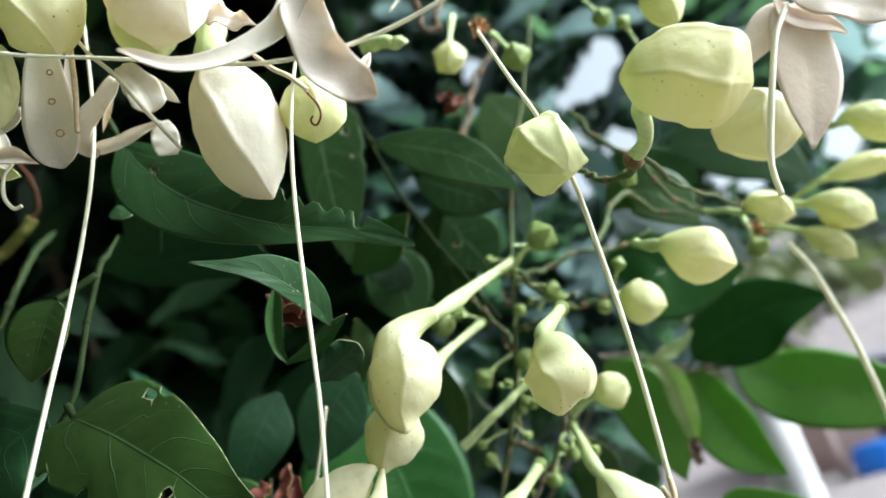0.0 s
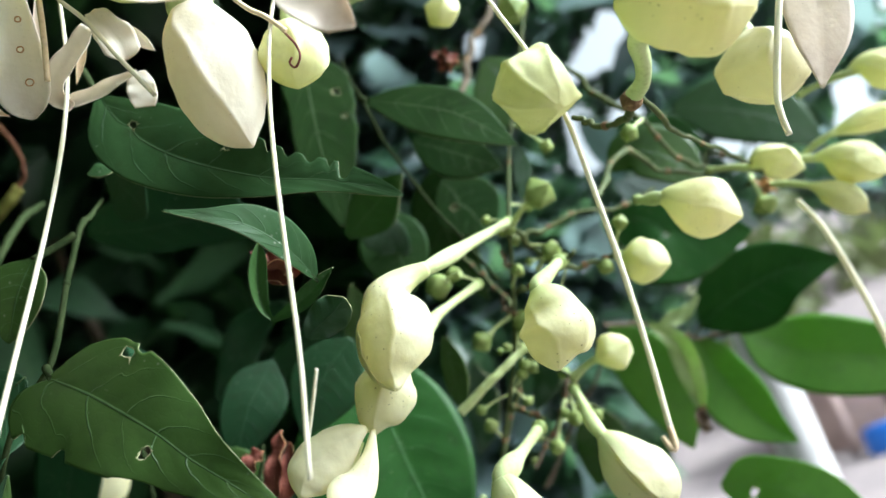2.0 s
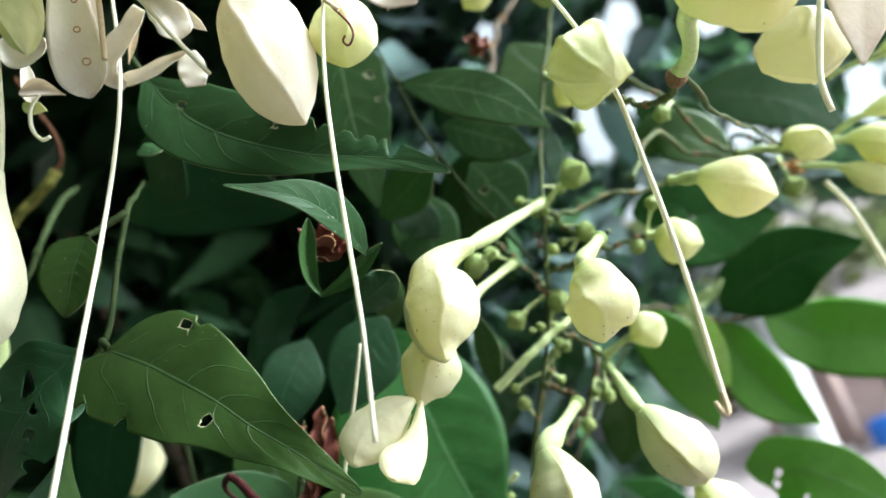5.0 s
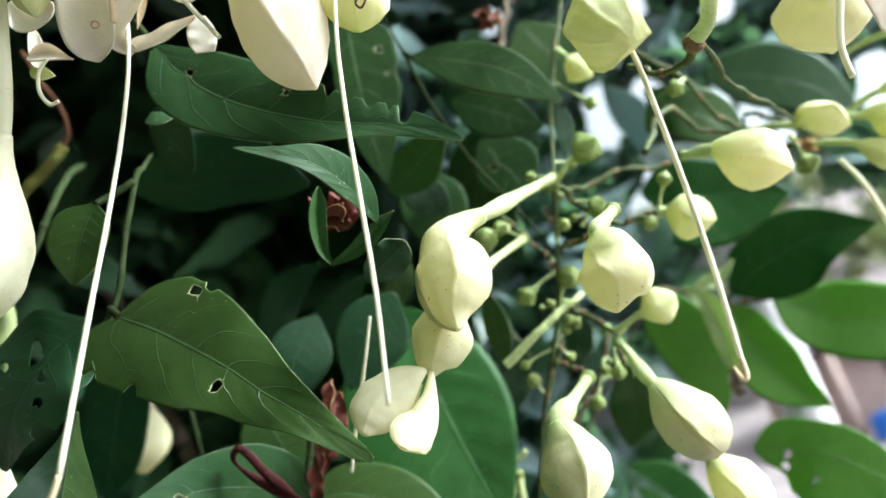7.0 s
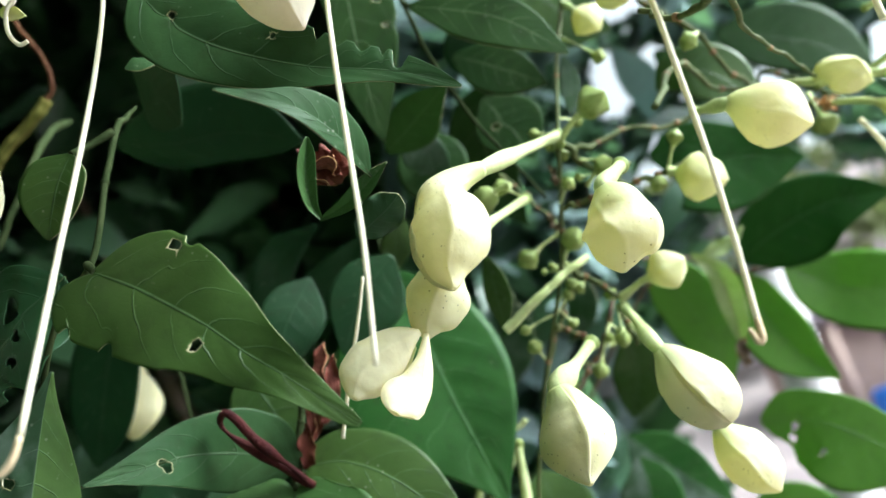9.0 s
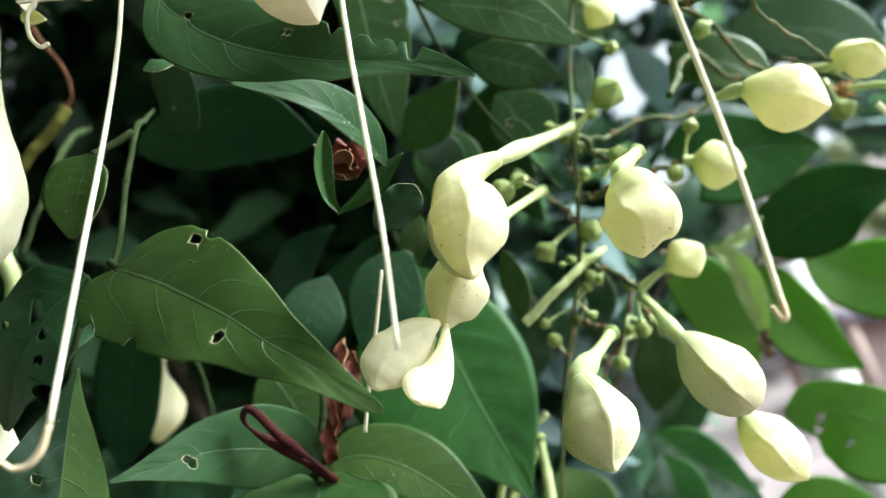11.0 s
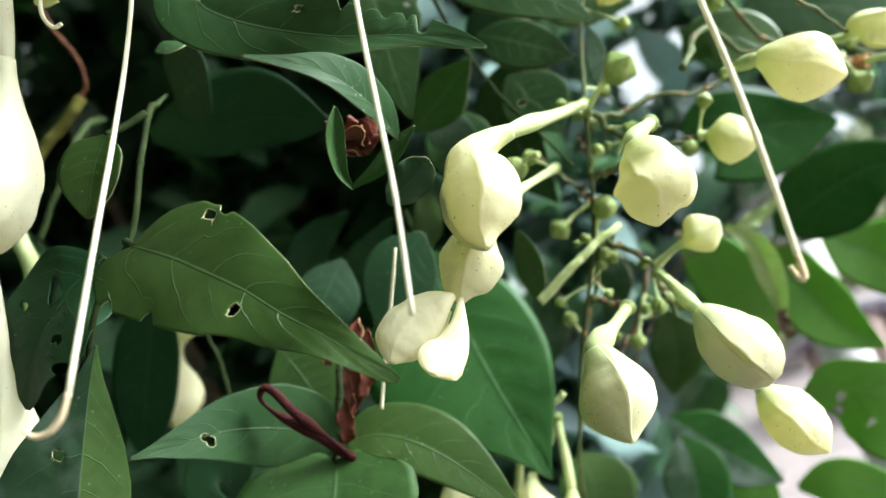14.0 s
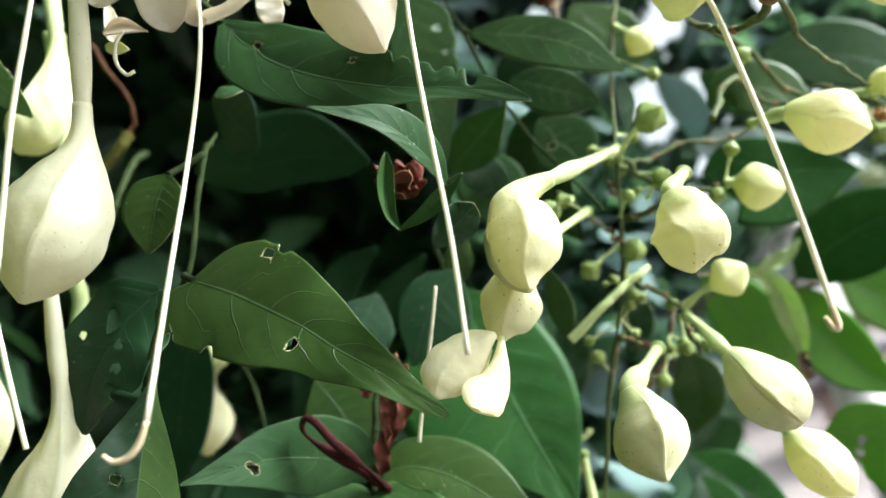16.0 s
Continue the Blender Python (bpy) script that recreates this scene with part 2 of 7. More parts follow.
def unit(a):
    return a / np.maximum(np.linalg.norm(a, axis=-1, keepdims=True), 1e-12)


def smooth_steps(pairs, s):
    """A smooth curve through (s, value) pairs."""
    x, y = np.array(pairs, dtype=float).T
    slope = np.gradient(y, x)
    k = np.clip(np.searchsorted(x, s, side="right") - 1, 0, len(x) - 2)
    h = x[k + 1] - x[k]
    u = np.clip((s - x[k]) / h, 0, 1)
    return (2 * u ** 3 - 3 * u ** 2 + 1) * y[k] + (u ** 3 - 2 * u ** 2 + u) * h * slope[k] + (-2 * u ** 3 + 3 * u ** 2) * y[k + 1] + (u ** 3 - u ** 2) * h * slope[k + 1]


def tube(points, radii, n=16, sides=10):
    """A round stalk through the points; radii: (s, radius) pairs, or one radius."""
    c = spline(points, n)
    t = unit(np.gradient(c, axis=0))
    s = np.linspace(0, 1, n + 1)
    r = np.full(n + 1, radii) if isinstance(radii, float) else np.maximum(smooth_steps(radii, s), 1e-5)
    side = np.zeros_like(c)
    a = np.cross(t[0], (0.3, 0.9, 0.2))
    for k in range(n + 1):
        a = unit(a - t[k] * np.dot(a, t[k]))
        side[k] = a
    other = np.cross(t, side)
    verts, faces = [], []
    for k in range(n + 1):
        for j in range(sides):
            w = 2 * math.pi * j / sides
            verts.append(c[k] + r[k] * (math.cos(w) * side[k] + math.sin(w) * other[k]))
    for k in range(n):
        for j in range(sides):
            faces.append((k * sides + j, k * sides + (j + 1) % sides, (k + 1) * sides + (j + 1) % sides, (k + 1) * sides + j))
    faces.append(tuple(range(sides))[::-1])
    faces.append(tuple(n * sides + j for j in range(sides)))
    blade = [(k / n, j / sides, 0) for k in range(n + 1) for j in range(sides)]
    return np.array(verts), faces, [0] * len(faces), np.array(blade)


def part(name, geo, materials, parent=None, label="", base=(0, 0, 0), smooth=True):
    """Links one mesh, built in world places, as a part of a thing (or as a thing on its own)."""
    verts, faces, kinds, blade = geo
    mesh = bpy.data.meshes.new(name)
    origin, up = vec(base), parent
    while up is not None:
        origin, up = origin + vec(up.location), up.parent
    mesh.from_pydata((verts - origin).tolist(), [], faces)
    for m in materials if isinstance(materials, (list, tuple)) else [materials]:
        mesh.materials.append(m)
    mesh.polygons.foreach_set("material_index", kinds)
    mesh.polygons.foreach_set("use_smooth", [smooth and len(q) <= 4 for q in faces])
    mesh.attributes.new("blade", "FLOAT_VECTOR", "POINT").data.foreach_set("vector", np.asarray(blade, dtype=np.float32).ravel())
    mesh.update()
    ob = new(name, mesh)
    if parent is not None:
        ob.parent = parent
    else:
        ob.location = base
    if label:
        tagged(ob, label)
    return ob


def thing(name, base, label, category, group=""):
    ob = new(name)
    ob.location = base
    ob.empty_display_size = 0.01
    return tagged(ob, label, category, group)


def blade(mid, facing, left, right, fold=0.0, arch=0.0, wave=0.0, lobe=0.0, quilt=0.0, holes=(), bites=(), nu=40, nv=16, thick=0.00035, twist=0.0, seed=0, curl=0.0, halves=False):
    """A leaf or petal: a thin closed sheet along the midrib. facing: where the upper face looks. left, right: (s, half width) pairs.
    holes: (s, v, radius) punched through, v from -1 (left) to 1; bites: (side, s, half length in s, share) taken out of an edge."""
    c = spline(mid, nu)
    t = unit(np.gradient(c, axis=0))
    s = np.linspace(0, 1, nu + 1)
    face = vec(facing)
    across = unit(np.cross(t, face))
    normal = np.cross(across, t)
    if twist:
        w = np.radians(twist) * (s - 0.3)[:, None]
        across, normal = across * np.cos(w) + normal * np.sin(w), normal * np.cos(w) - across * np.sin(w)
    reach = [np.maximum(smooth_steps(left, s), 0.0002), np.maximum(smooth_steps(right, s), 0.0002)]
    for k, at, half, share in bites:
        reach[k] *= 1 - share * np.sqrt(np.clip(1 - ((s - at) / half) ** 2, 0, 1))
    v = np.linspace(-1, 1, nv + 1)
    widest = max(r.max() for r in reach)
    phase = seed * 1.7
    grid = np.zeros((nu + 1, nv + 1, 3))
    flat = np.zeros((nu + 1, nv + 1, 2))
    run = np.linalg.norm(np.diff(c, axis=0), axis=1).sum()
    for j, q in enumerate(v):
        r = reach[0] if q < 0 else reach[1]
        x = q * r
        lift = np.abs(x) * math.sin(radians(fold)) - arch * x * x / widest
        lift = lift + wave * (q * q) * np.sin(s * 15 + phase + (2.0 if q < 0 else 0.0)) * np.minimum(1, 6 * s) * np.minimum(1, 6 * (1 - s))
        lift = lift + quilt * np.cos(2 * math.pi * (s * 8 - 1.5 * abs(q) ** 1.5 + 0.25)) * (1 - q * q) * min(1, 6 * abs(q))
        wide = np.abs(x) * math.cos(radians(fold)) * np.sign(q)
        if curl:
            w = curl * q
            wide, lift = np.sin(w) / max(abs(curl), 1e-6) * r, lift + (1 - np.cos(w)) / max(abs(curl), 1e-6) * r
        back = (lobe[q > 0] if isinstance(lobe, tuple) else lobe) * (3.2 * abs(q) * (1 - abs(q)) + 0.35 * abs(q)) * np.clip(1 - s / 0.25, 0, 1)
        grid[:, j] = c + across * wide[:, None] + normal * lift[:, None] - t * back[:, None]
        flat[:, j, 0], flat[:, j, 1] = s * run, x
    verts = grid.reshape(-1, 3)
    level = flat.reshape(-1, 2)
    up = np.repeat(normal, nv + 1, axis=0)
    out = np.zeros(len(verts), dtype=bool)
    for hs, hv, hr in holes:
        k = int(round(hs * nu))
        centre = np.array([hs * run, hv * (reach[0] if hv < 0 else reach[1])[k]])
        d = level - centre
        a = np.arctan2(d[:, 1], d[:, 0])
        ragged = 0.16 if hr < 0.0017 else 0.32
        rim = hr * (1 + ragged * np.sin(2 * a + hs * 9) + 0.5 * ragged * np.sin(3 * a + 5 * hv) + 0.3 * ragged * np.sin(5 * a + 9 * hs))
        dist = np.linalg.norm(d, axis=1)
        step = max(run / nu, widest / (nv / 2))
        inside = dist < 1.3 * step
        lo, hi = 2.0 * step, max(3.0 * hr, 6 * step)
        lip = 3.05 * step
        goal = np.where(dist < lo, rim, np.where(dist < lip, rim + 0.00028, rim + 0.0003 + (dist - lip) * (hi - rim) / (hi - lip)))
        near = (~inside) & (dist < hi)
        across_all = np.repeat(across, nv + 1, axis=0)
        along_all = np.repeat(t, nv + 1, axis=0)
        move = (d * ((goal / np.maximum(dist, 1e-9)) - 1)[:, None])
        verts[near] += along_all[near] * move[near, :1] + across_all[near] * move[near, 1:]
        level[near] += move[near]
        out |= inside
    cells = out.reshape(nu + 1, nv + 1)
    edge = np.zeros_like(cells)
    for du in (-1, 0, 1):
        for dv in (-1, 0, 1):
            edge |= np.roll(np.roll(cells, du, axis=0), dv, axis=1)
    edge = edge.reshape(-1)
    faces, upper = [], []
    for k in range(nu):
        for j in range(nv):
            a = k * (nv + 1) + j
            q = (a, a + 1, a + nv + 2, a + nv + 1)
            if not any(out[i] for i in q):
                faces.append(q)
                upper.append(2 if any(edge[i] for i in q) else 3 if halves and j < nv // 2 else 0)
    n = len(verts)
    edges = {}
    for q in faces:
        for a, b in zip(q, q[1:] + q[:1]):
            edges[(a, b)] = edges.get((a, b), 0) + 1
    rim = [(a, b) for a, b in edges if (b, a) not in edges]
    used = [q[::-1] for q in faces]
    under = [tuple(i + n for i in q) for q in faces]
    rims = [(a, b, b + n, a + n) for a, b in rim]
    ss = np.repeat(s, nv + 1)
    vv = np.tile(v, nu + 1)
    b = np.stack([ss, vv, np.full(n, seed % 7 / 7)], axis=1)
    everything = np.concatenate([verts + up * thick / 2, verts - up * thick / 2])
    all_faces = used + under + rims
    kinds = upper + [1] * len(under) + [2] * len(rims)
    keep = np.zeros(2 * n, dtype=bool)
    for q in all_faces:
        for i in q:
            keep[i] = True
    number = np.cumsum(keep) - 1
    all_faces = [tuple(int(number[i]) for i in q) for q in all_faces]
    return everything[keep], all_faces, kinds, np.concatenate([b, b])[keep]


OVATE = ((0, 0.05), (0.08, 0.5), (0.2, 0.88), (0.34, 1.0), (0.5, 0.9), (0.68, 0.6), (0.84, 0.27), (0.94, 0.1), (1, 0.02))
ELLIPTIC = ((0, 0.06), (0.08, 0.38), (0.22, 0.77), (0.4, 0.98), (0.55, 1.0), (0.72, 0.8), (0.87, 0.42), (0.95, 0.17), (1, 0.03))
OBLONG = ((0, 0.3), (0.1, 0.55), (0.3, 0.8), (0.55, 0.98), (0.75, 1.0), (0.9, 0.8), (0.97, 0.45), (1, 0.1))


def scaled(shape, width):
    return [(s, w * width) for s, w in shape]


def leaf(mid, facing, left, right, petiole=None, label="", skins=None, stalk=0.0011, rib=True, group="leaves of the climber", **more):
    """One leaf as a thing: blade, midrib and petiole."""
    skins = skins or [LEAF_TOP, LEAF_UNDER, SCAR]
    ob = thing("leaf", mid[0], label or "glossy dark green pointed leaf on the climber", "leaf", group)
    more.setdefault("quilt", 0.00005)
    lamina = part("blade", blade(mid, facing, left, right, **more), skins, ob)
    if rib:
        c = spline(mid, 12)
        n = unit(vec(facing))
        part("midrib", tube([q - n * 0.0004 for q in c[:12]], [(0, stalk * 0.5), (0.4, stalk * 0.36), (1, 0.0002)], 16, 6), STALK_PALE, lamina)
    if petiole:
        part("petiole", tube([*petiole, mid[0]], [(0, stalk * 1.15), (0.5, stalk), (1, stalk * 0.9)], 12, 8), STALK_PALE, ob, "pale green leaf stalk")
    return ob


PEAR = ((0, 0.18), (0.12, 0.21), (0.22, 0.32), (0.34, 0.6), (0.47, 0.88), (0.6, 1.0), (0.72, 0.96), (0.84, 0.74), (0.93, 0.42), (1, 0.06))
TRUMPET = ((0, 0.22), (0.14, 0.25), (0.28, 0.4), (0.44, 0.68), (0.6, 0.93), (0.73, 1.0), (0.85, 0.88), (0.94, 0.56), (1, 0.08))
BUD = ((0, 0.17), (0.07, 0.25), (0.16, 0.5), (0.3, 0.82), (0.46, 0.99), (0.6, 1.0), (0.74, 0.86), (0.86, 0.56), (0.94, 0.28), (1, 0.04))
SLIM = ((0, 0.2), (0.1, 0.34), (0.22, 0.62), (0.38, 0.9), (0.52, 1.0), (0.68, 0.94), (0.82, 0.7), (0.915, 0.36), (0.96, 0.15), (1, 0.04))
ROUND = ((0, 0.25), (0.08, 0.5), (0.2, 0.82), (0.4, 1.0), (0.6, 0.98), (0.78, 0.78), (0.9, 0.46), (1, 0.05))
STAR = ((0, 0.2), (0.1, 0.45), (0.3, 0.8), (0.5, 1.0), (0.62, 0.98), (0.75, 0.72), (0.9, 0.34), (1, 0.05))


def husk(axis, radius, shape=BUD, keels=4, sharp=0.16, turn=0.0, spin=0.0, n=40, sides=96, seed=0, crumple=0.042):
    """An inflated calyx round an axis, with keels along it."""
    c = spline(axis, n)
    t = unit(np.gradient(c, axis=0))
    s = np.linspace(0, 1, n + 1)
    r = np.maximum(smooth_steps(shape, s), 0.02) * radius
    a = np.array((0.0, -0.92, -0.39))
    ang = np.radians(np.linspace(0.0, 360.0, sides, endpoint=False))
    verts, blades = [], []
    for k in range(n + 1):
        a = unit(a - t[k] * np.dot(a, t[k]))
        b = np.cross(t[k], a)
        drift = 0.15 * math.sin(5.5 * s[k] + seed) + 0.06 * math.sin(13 * s[k] + 2 * seed)
        w = ang + drift + radians(turn) + radians(spin) * s[k]
        saw = np.abs(2 * ((ang * keels / (2 * math.pi)) % 1.0) - 1)
        facet = math.cos(math.pi / keels) / np.cos(saw * math.pi / keels)
        grow = min(1.0, max(0.0, s[k] - 0.08) * 3.5)
        bump = 0.03 * np.sin(2 * ang + 5 * s[k] + seed) + 0.022 * np.sin(3 * ang - 7 * s[k] + 1.3 * seed) + 0.014 * np.sin(7 * ang + 13 * s[k] + 2.1 * seed) * np.sin(17 * s[k] + seed)
        q = r[k] * (1.04 + grow * 2.2 * sharp * (facet - 0.93) + grow * 0.55 * sharp * saw ** 8 * (0.75 + 0.35 * np.cos(ang + seed)) + bump)
        x, y = q * np.cos(w), q * np.sin(w)
        ring = x[:, None] * a + y[:, None] * b
        dent = np.array([noise.noise((u * 2.3 / radius + seed * 3.1).tolist()) for u in (ring + c[k])])
        fine = np.array([noise.noise((u * 6.0 / radius + seed).tolist()) for u in (ring + c[k])])
        verts += list(c[k] + ring * (1 + grow * (crumple * dent + 0.35 * crumple * fine))[:, None])
        blades += [(s[k], u / 6.2832 * 3, 0.3) for u in ang]
    faces = [(k * sides + j, k * sides + (j + 1) % sides, (k + 1) * sides + (j + 1) % sides, (k + 1) * sides + j) for k in range(n) for j in range(sides)]
    faces += [tuple(range(sides))[::-1], tuple(n * sides + j for j in range(sides))]
    return np.array(verts), faces, [0] * len(faces), np.array(blades)



def bud(axis, radius, stalk, thickness, label="", skin=None, stalk_skin=None, group="flower buds", joint=True, **more):
    """A closed flower bud as a thing: inflated calyx, stalk, and the swollen joint at the stalk's foot."""
    ob = thing("flower_bud", axis[0], label or "pale cream inflated flower bud with keeled calyx", "flower bud", group)
    part("calyx", husk(axis, radius, **more), skin or CALYX, ob)
    if stalk:
        end = more.get("shape", BUD)[0][1] * radius * 1.1
        stalk_part = part("stalk", tube([*stalk, axis[0], vec(axis[0]) * 0.5 + vec(axis[1]) * 0.5], [(0, thickness * 1.0), (0.12, thickness * 0.85), (0.6, thickness), (0.88, end), (1, end * 0.65)], 24, 12), stalk_skin or STALK, ob, "pale green flower stalk")
        if joint:
            a, b = vec(stalk[0]), vec(stalk[1])
            d = unit(b - a)
            part("joint", tube([a - d * thickness * 1.1, a, a + d * thickness * 0.9], [(0, thickness * 0.9), (0.4, thickness * 1.3), (1, thickness * 0.85)], 8, 12), BUD_GREEN, stalk_part, "swollen green joint")
    return ob


def pod(axis, widths, face, keels, deep=0.9, sharp=0.8, seed=0, crumple=0.035, n=44, sides=84, arc=None, grow=0.0, thick=0.0005):
    """A keeled, inflated calyx round an axis. widths: (s, half width) pairs; face: the way the front of the bud looks; keels: degrees
    round the axis, 0 at the front, each one number or (s, degrees) pairs. arc: (from, to) in degrees for one loose lobe, which stands off by grow."""
    c = spline(axis, n)
    t = unit(np.gradient(c, axis=0))
    s = np.linspace(0, 1, n + 1)
    r = np.maximum(smooth_steps(widths, s), 0.0003)
    whole = arc is None
    ang = np.radians(np.linspace(-180, 180, sides, endpoint=False) if whole else np.linspace(*arc, max(10, int(sides * (arc[1] - arc[0]) / 360))))
    count = len(ang)
    big = max(w for _, w in widths)
    around = np.radians(np.linspace(-180, 180, 180, endpoint=False))
    verts, blades = [], []
    for k in range(n + 1):
        b = unit(np.cross(vec(face), t[k]))
        a = np.cross(t[k], b)
        soft = min(1.0, 4 * s[k])
        at = np.sort(np.radians([q if isinstance(q, (int, float)) else float(np.interp(s[k], *zip(*q))) for q in keels]) % (2 * math.pi))
        nxt = np.roll(at, -1) + np.where(np.arange(len(at)) == len(at) - 1, 2 * math.pi, 0.0)

        def reach(w):
            w = w % (2 * math.pi)
            i = np.searchsorted(at, w, side="right") - 1
            w = np.where(i < 0, w + 2 * math.pi, w)
            half, mid = (nxt - at)[i] / 2, (nxt + at)[i] / 2
            half = np.minimum(half, 1.12)
            chord = np.cos(half) / np.cos(np.clip(w - mid, -half, half))
            rib = np.exp(-((half - np.abs(w - mid)) / 0.09) ** 2)
            return 1 - soft * sharp * (0.42 * (1 - chord) - 0.03 * rib)

        side = reach(around) * np.sin(around)
        q = reach(ang + 0.05 * math.sin(9 * s[k] + seed))
        x, y = q * np.cos(ang) * (1 + (deep - 1) * soft), q * np.sin(ang)
        y = np.where(y > 0, y / side.max(), y / -side.min())
        swell = 1 + (grow * min(1.0, 4 * s[k]) * (1 + 0.5 * s[k] ** 2) if not whole else 0.0)
        ring = r[k] * swell * (x[:, None] * a + y[:, None] * b)
        dent = np.array([noise.noise((u * 2.1 / big + seed * 3.1).tolist()) + 0.25 * noise.noise((u * 5.0 / big + seed).tolist()) for u in (ring + c[k])])
        verts += list(c[k] + ring * (1 + min(1.0, 5 * s[k]) * crumple * dent)[:, None])
        blades += [(s[k], w / 6.2832 * 3, 0.3) for w in ang]
    faces = [(k * count + j, k * count + (j + 1) % count, (k + 1) * count + (j + 1) % count, (k + 1) * count + j) for k in range(n) for j in range(count if whole else count - 1)]
    verts, blades = np.array(verts), np.array(blades)
    if whole:
        faces += [tuple(range(count))[::-1], tuple(n * count + j for j in range(count))]
        return verts, faces, [0] * len(faces), blades
    inner = verts + unit(np.repeat(c, count, axis=0) - verts) * thick
    m = len(verts)
    back = [tuple(i + m for i in q[::-1]) for q in faces]
    rim = []
    for k in range(n):
        e = k * count + count - 1
        rim += [(k * count, (k + 1) * count, (k + 1) * count + m, k * count + m), (e, e + m, e + count + m, e + count)]
    for j in range(count - 1):
        e = n * count + j
        rim += [(j, j + m, j + 1 + m, j + 1), (e, e + 1, e + 1 + m, e + m)]
    return np.concatenate([verts, inner]), faces + back + rim, [0] * (len(faces) * 2 + len(rim)), np.concatenate([blades, blades])


def pod_bud(axis, widths, face, keels, stalk, thickness, label, skin=None, joint=True, lobes=(), stalk_skin=None, group="flower buds", **more):
    """A closed flower bud as a thing: keeled calyx, loose lobes, stalk and the swollen joint at the stalk's foot."""
    ob = thing("flower_bud", axis[0], label, "flower bud", group)
    widths = [(0, widths[0][1] * 0.94), *widths[1:]]
    part("calyx", pod(axis, widths, face, keels, **more), skin or CALYX, ob)
    for lo, hi, grow in lobes:
        part("calyx_lobe", pod(axis, widths, face, keels, arc=(lo, hi), grow=grow, **more), skin or CALYX, ob, "loose overlapping calyx lobe")
    if stalk:
        end = widths[0][1] / 0.94
        way = [*stalk, axis[0], vec(axis[0]) * 0.4 + vec(axis[1]) * 0.6]
        stalk_part = part("stalk", tube(way, [(0, thickness), (0.12, thickness * 0.88), (0.5, thickness), (0.88, end), (1, end * 0.7)], 24, 14), stalk_skin or STALK, ob, "pale green flower stalk")
        if joint:
            a, d = vec(stalk[0]), unit(vec(stalk[1]) - vec(stalk[0]))
            part("joint", tube([a - d * thickness * 1.1, a, a + d * thickness * 0.9], [(0, thickness * 0.9), (0.4, thickness * 1.3), (1, thickness * 0.85)], 8, 12), BUD_GREEN, stalk_part, "swollen green joint")
    return ob


def young_bud(at, radius, foot, seed=0):
    """A small unopened bud: angular green calyx on a short stalk that springs from a twig."""
    c, f = vec(at), vec(foot)
    d = unit(c - f)
    ob = thing("young_bud", f, "small green angular young bud on a thin stalk", "flower bud", "young buds")
    part("calyx", husk([c - d * radius * 1.15, c, c + d * radius * 1.2], radius, STAR if seed % 2 else ROUND, 5 if seed % 3 else 4, 0.2, turn=37.0 * seed, n=14, sides=30, seed=seed), CALYX_GREEN if radius > 0.006 else BUD_GREEN, ob)
    part("stalk", tube([f, (f + c) / 2 + (0, 0, radius * 0.2), c - d * radius * 0.9], [(0, radius * 0.3), (0.7, radius * 0.2), (1, radius * 0.34)], 10, 8), STALK, ob)
    return ob


def style(points, radius, label, skin=None, hook=None, group="hanging styles"):
    """A long thread-like style left hanging from a spent flower, with its stigma tip."""
    ob = thing("flower_style", points[0], label, "flower style", group)
    thread = part("thread", tube(points, [(0, radius * 0.8), (0.5, radius), (1, radius * 0.95)], 48, 8), skin or STYLE, ob)
    if hook:
        part("stigma", tube(hook, [(0, radius * 0.95), (0.6, radius * 1.15), (1, radius * 0.7)], 14, 8), STYLE_TAN, thread, "tan stigma tip")
    return ob


def stem(points, radius, label="green-brown climber stem", skin=None, name="stem", nodes=(1, 2, 3, 4)):
    knotty = 0.45 if skin in (None, STALK_DARK, TWIG) else 0.15
    ob = thing(name, points[0], label, "stem", "stems of the climber")
    fine, own = spline(points, 18), np.random.default_rng(int(radius * 1e7) % 991)
    fine[1:-1] += own.normal(0, radius * knotty, (17, 3))
    shoot = part("shoot", tube(fine, [(u, radius * (1.1 - 0.3 * u) * (1.0 if skin not in (STALK_PALE, MAROON) else min(1.0, 0.3 + 3.5 * u)) * own.uniform(1 - 0.4 * knotty, 1 + 0.4 * knotty)) for u in np.linspace(0, 1, 19)], 60, 10), skin or STALK_DARK, ob)
    c = fine[[0, 4, 7, 11, 14, 18]]
    for k in nodes if skin is not STALK else ():
        d = unit(c[k + 1] - c[k]) if k < 5 else unit(c[k] - c[k - 1])
        part("node", tube([c[k] - d * radius * 1.1, c[k], c[k] + d * radius * 1.1], [(0, radius * 0.9), (0.5, radius * 1.25), (1, radius * 0.85)], 6, 10), JOINT if knotty > 0.3 else skin, shoot)
    return ob


def petal_thing(pieces, label, name="spent_flower", category="flower", group="spent flowers"):
    """A spent flower: each piece is a petal of its own. pieces: (mid, facing, half width, shape, skin, options)."""
    ob = thing(name, pieces[0][0][0], label, category, group)
    for mid, facing, width, shape, skin, more in pieces:
        part("petal", blade(mid, facing, scaled(shape, width), scaled(shape, width), thick=0.0006, nu=30, nv=12, **more), [skin, skin, skin], ob)
    return ob


# ---- setting: ground, hillside, post, shed, far trees ----
def sheet(verts, faces):
    verts = np.array(verts, dtype=float)
    return verts, faces, [0] * len(faces), np.zeros((len(verts), 3))


